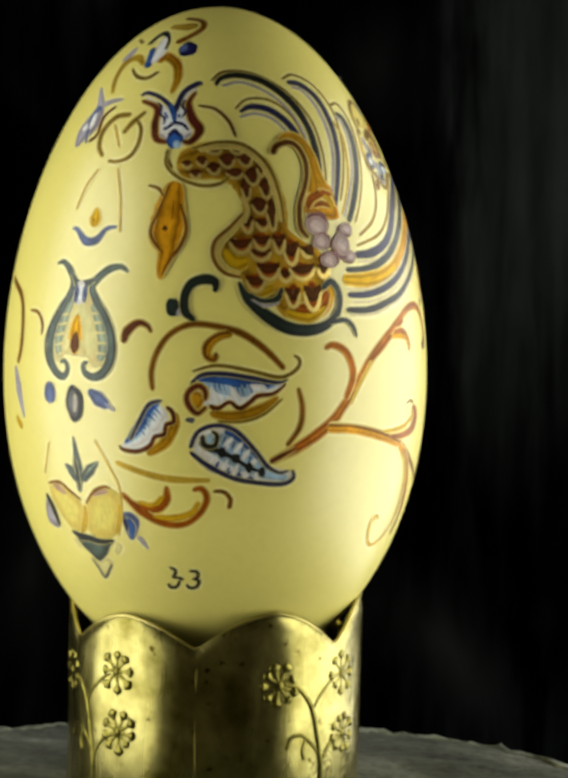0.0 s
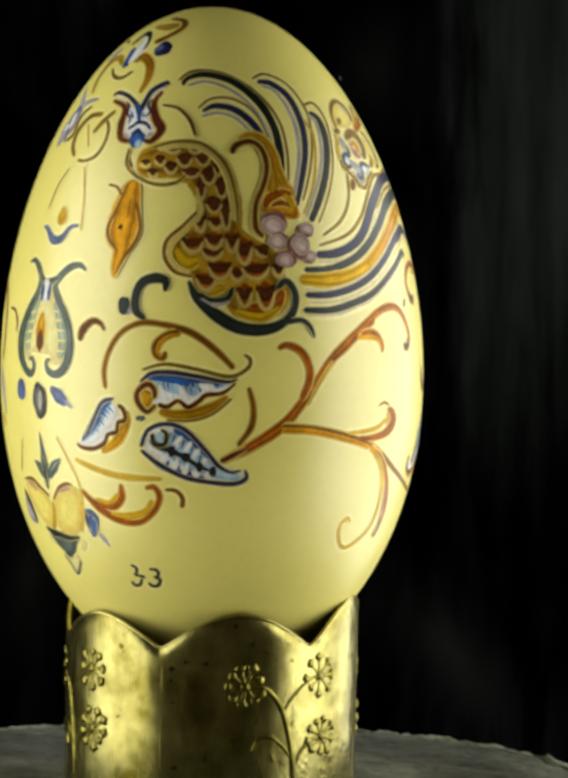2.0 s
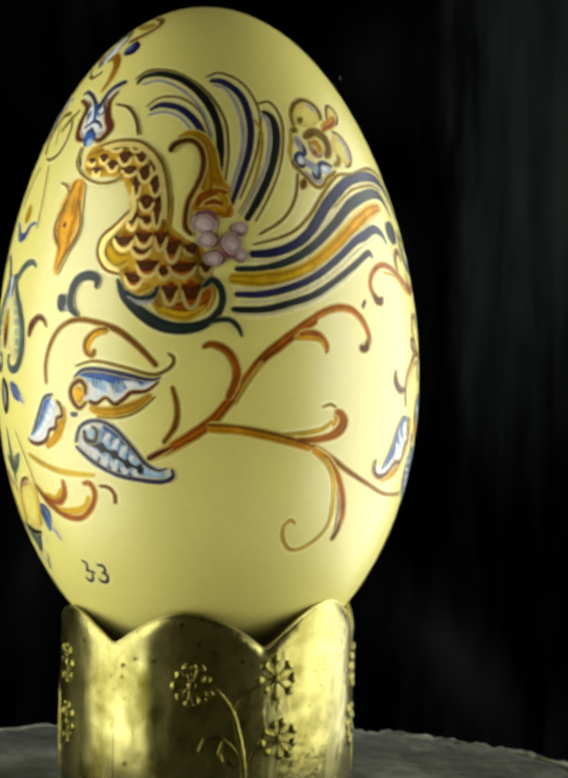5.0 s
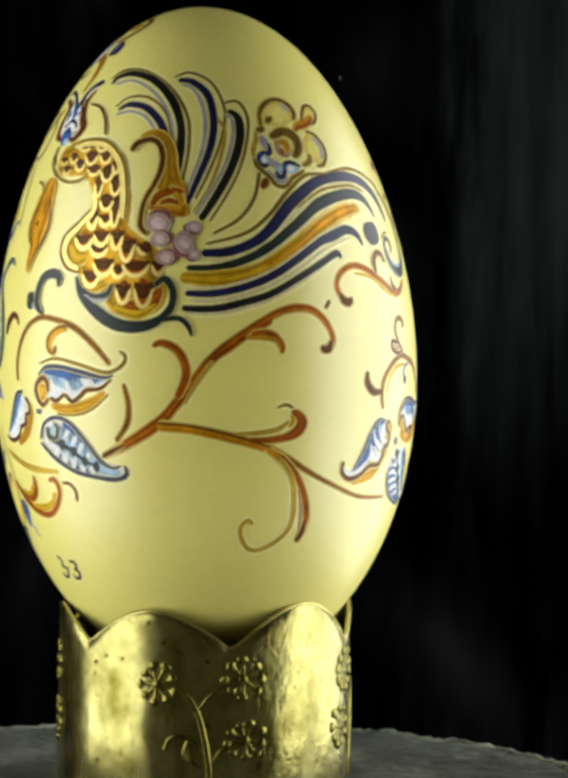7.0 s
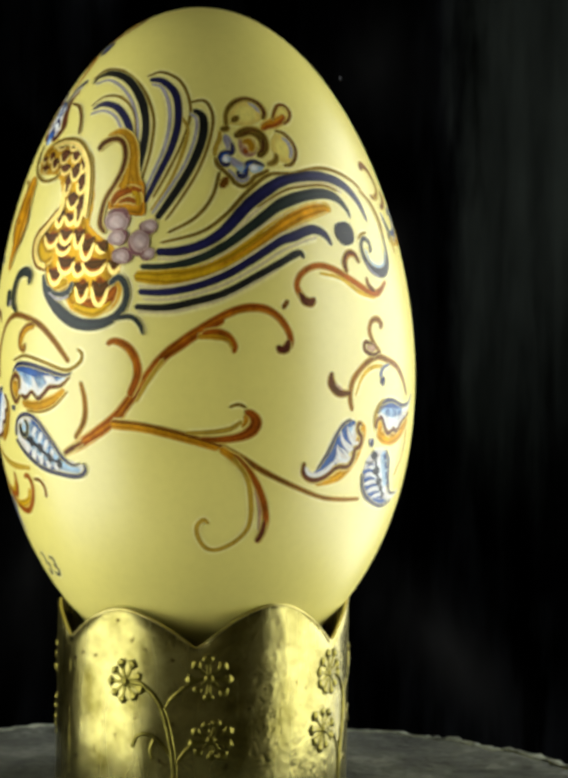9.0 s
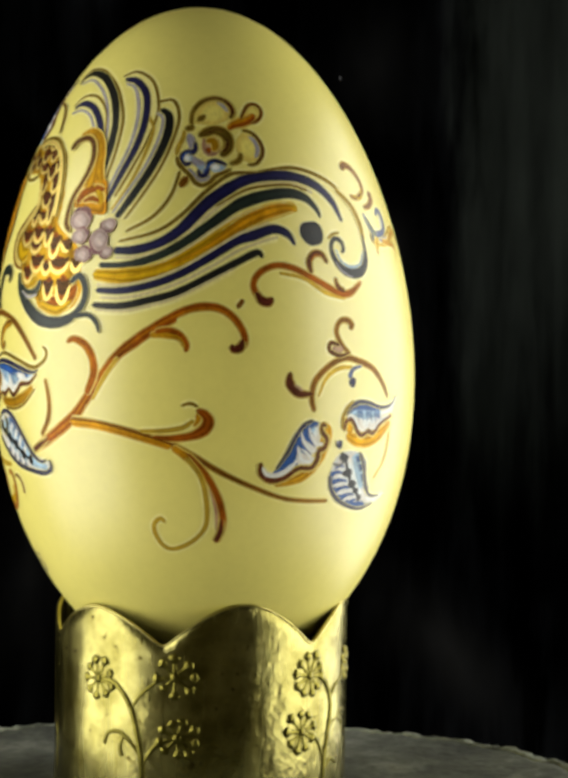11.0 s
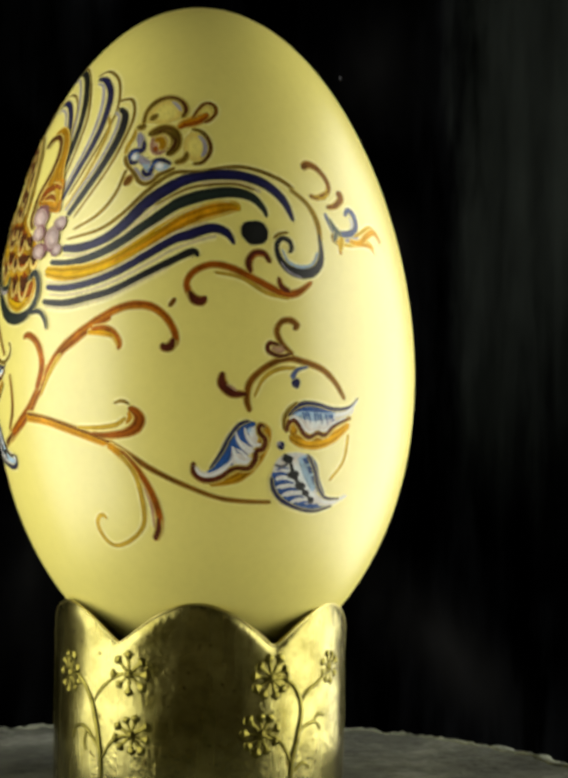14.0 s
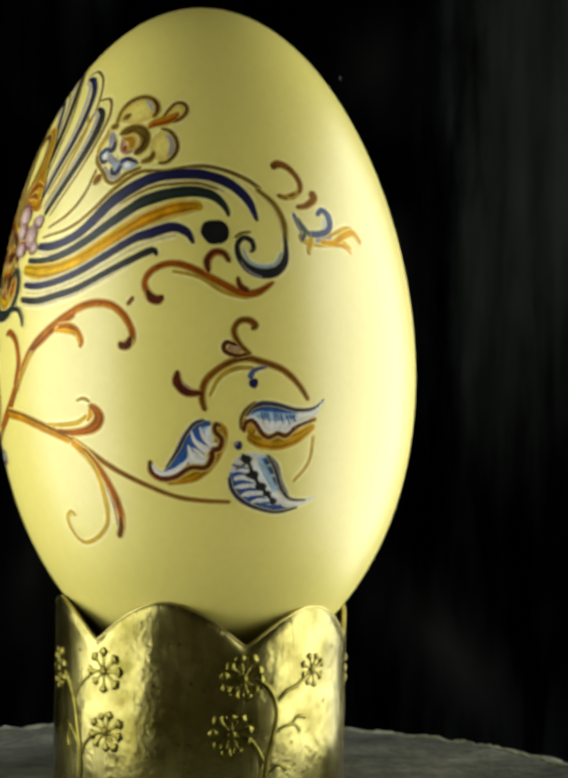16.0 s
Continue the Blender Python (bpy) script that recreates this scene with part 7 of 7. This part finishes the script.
m.stroke("edge", MAROON, (0.45, 0.56, 0.53, 0.53, 0.53, 0.47, 0.47, 0.49, 0.5, 0.41, 0.21), [(-24, -10.57), (-23.5, -9.36), (-21.8, -9.01), (-20.2, -9.75), (-18.9, -10.8), (-17.1, -11.3), (-14.7, -10.84), (-12.3, -11.15), (-10, -10.24), (-7.6, -9.66), (-3.3, -9.13)])
m.stroke("edge", OLIVE, (0.27, 0.45, 0.4, 0.21), [(-24.6, -10.3), (-24.6, -8.82), (-23.2, -7.57), (-20.7, -6.6)])

m = Motif("painted_leaf", "ribbed blue and white leaf with black midrib, painted")
m.patch("blade", WHITE, [(-27.5, -16.05), (-26.7, -14.38), (-24, -13.34), (-20.4, -13.22), (-17.4, -13.68), (-15.7, -15.14), (-14.4, -17.13), (-12.6, -19.01), (-9.6, -19.74), (-9.7, -20.53), (-15.1, -20.91), (-20.7, -20.37), (-25.5, -18.82), (-27.1, -17.49)])
m.stroke("shade_soft", ICE, (0.8, 1.2, 0.71), [(-19.5, -14.02), (-17.1, -16.08), (-14.5, -18.43)])
m.stroke("shade", BLUE, (0.8, 1.03, 0.53, 0.23), [(-18.6, -13.65), (-16.1, -15.46), (-13.7, -17.8), (-10.8, -19.38)])
m.stroke("shade", BLUE, (0.53, 0.93, 0.8, 0.54, 0.29), [(-26.9, -16.84), (-25, -18.64), (-20.5, -19.92), (-14.1, -20.54), (-8.5, -20.37)])
m.stroke("hatch", BLUE, (0.33, 0.4, 0.13), [(-27.4, -16.31), (-25.2, -15.9), (-22.8, -16.15)])
m.stroke("hatch", BLUE, (0.41, 0.47, 0.14), [(-26.6, -17.3), (-23.6, -16.97), (-20.8, -17.23)])
m.stroke("hatch", BLUE, (0.41, 0.48, 0.14), [(-25, -18.38), (-22, -17.92), (-19.2, -18.18)])
m.stroke("hatch", BLUE, (0.44, 0.42, 0.13), [(-22.2, -19.49), (-19.5, -18.96), (-17, -19.22)])
m.stroke("hatch", BLUE, (0.27, 0.27, 0.13), [(-26.5, -15.36), (-24.3, -15.08), (-22.5, -15.31)])
m.stroke("hatch", WHITE, (0.4, 0.49), [(-26.3, -16.79), (-23.2, -16.53)])
m.stroke("hatch", WHITE, (0.42, 0.48), [(-25.2, -17.85), (-21.9, -17.47)])
m.stroke("hatch", WHITE, (0.42, 0.51), [(-23.2, -18.94), (-20.2, -18.48)])
m.stroke("hatch", WHITE, (0.38, 0.35), [(-19.3, -19.88), (-17.6, -19.53)])
m.stroke("shade", BLUE, (0.3, 1.0, 1.2, 0.9, 0.3), [(-27.4, -15.57), (-26.5, -17.65), (-23.7, -19.32), (-18.1, -20.39), (-11.2, -20.25)])
m.stroke("shade", BLUE, (0.6, 1.4, 1.0, 0.3), [(-17.7, -13.5), (-15.5, -15.12), (-13.7, -17.23), (-10.5, -19.12)])
m.stroke("hatch", BLUE, (0.55, 0.4, 0.1), [(-27.2, -16.07), (-25.2, -15.79), (-23.0, -15.94)])
m.stroke("hatch", BLUE, (0.55, 0.4, 0.1), [(-27.1, -17.11), (-24.2, -16.86), (-21.3, -17.05)])
m.stroke("hatch", BLUE, (0.55, 0.4, 0.1), [(-25.8, -18.24), (-22.7, -17.98), (-19.4, -18.16)])
m.stroke("hatch", BLUE, (0.55, 0.4, 0.1), [(-23.7, -19.32), (-20.7, -18.98), (-17.6, -19.07)])
m.stroke("hatch", BLUE, (0.55, 0.4, 0.1), [(-19.8, -20.24), (-17.5, -19.83), (-14.9, -19.86)])
m.stroke("hatch", WHITE, (0.3, 0.5, 0.3), [(-26.7, -16.58), (-24.5, -16.3), (-22.2, -16.46)])
m.stroke("hatch", WHITE, (0.3, 0.5, 0.3), [(-26.5, -17.69), (-23.6, -17.43), (-20.5, -17.6)])
m.stroke("hatch", WHITE, (0.3, 0.5, 0.3), [(-24.7, -18.8), (-21.7, -18.49), (-18.5, -18.62)])
m.stroke("hatch", WHITE, (0.3, 0.5, 0.3), [(-21.8, -19.76), (-19.1, -19.39), (-16.3, -19.46)])
m.stroke("hatch", ICE, (0.15, 0.4, 0.3), [(-20.6, -14.21), (-19.1, -13.88), (-17.5, -13.75)])
m.stroke("hatch", ICE, (0.15, 0.4, 0.3), [(-19.3, -15.31), (-17.6, -14.98), (-15.9, -14.86)])
m.stroke("hatch", ICE, (0.15, 0.4, 0.3), [(-17.4, -16.6), (-15.9, -16.27), (-14.3, -16.15)])
m.stroke("hatch", ICE, (0.15, 0.4, 0.3), [(-15.4, -17.91), (-14.1, -17.62), (-12.7, -17.55)])
m.stroke("blade_tip", WHITE, (1.2, 0.76, 0.15), [(-12.7, -19.66), (-7.8, -20.06), (-2, -19.38)])
m.stroke("mark", GREY, (0.33, 0.4, 0.38), [(-27.2, -14.63), (-24.8, -14.94), (-22.9, -14.39)])
m.stroke("midrib", BLACK, (0.4, 0.6, 0.4, 0.53, 0.47, 0.42, 0.4), [(-24.4, -13.26), (-23.2, -14), (-22.3, -14.67), (-21.3, -15.99), (-19.2, -17.53), (-17.3, -18.49), (-15.1, -19.59)])
m.oval("midrib", BLACK, -23.2, -14, 1.65, 0.47)
m.oval("midrib", BLACK, -21.4, -16.11, 1.95, 0.53)
m.oval("midrib", BLACK, -19, -17.66, 1.65, 0.53)
m.oval("midrib", BLACK, -17, -18.63, 1.35, 0.40)
m.oval("midrib", BLACK, -15, -19.6, 1.05, 0.47)
m.oval("seed", NAVY, -25.4, -12.21, 1.12, 0.53)
m.oval("seed", LILAC, -26, -11.94, 0.60, 0.27)
m.stroke("edge", NAVY, (0.36, 0.47, 0.47, 0.4, 0.35, 0.22), [(-27.8, -16.17), (-27.1, -17.81), (-24.3, -19.37), (-19.2, -20.54), (-13.4, -21.08), (-7.2, -20.54)])
m.stroke("edge", NAVY, (0.27, 0.43, 0.4, 0.33, 0.14), [(-17.5, -13.42), (-15, -15.49), (-13.2, -17.81), (-10.1, -19.4), (-4.7, -19.7)])

for m in Motif.all_made:
    m.finish()


# ---- the turning ----
def turned(t):
    """The turntable's angle in degrees at t seconds."""
    return 43.63 - 6.170 * t - 0.01378 * t * t + 0.000852 * t ** 3


def motions():
    egg_seat = pose(-0.0020986, -0.0011715, 0.0588309, 1.2502, -1.9176, 0)
    cup_seat = pose(CUP_X, CUP_Y, 0)
    for thing, seat in ((slab, Matrix.Identity(4)), (cup, cup_seat), (egg, egg_seat)):
        walk(thing, [(t, pose(0, 0, 0, 0, 0, turned(t)) @ seat) for t in range(17)])


motions()
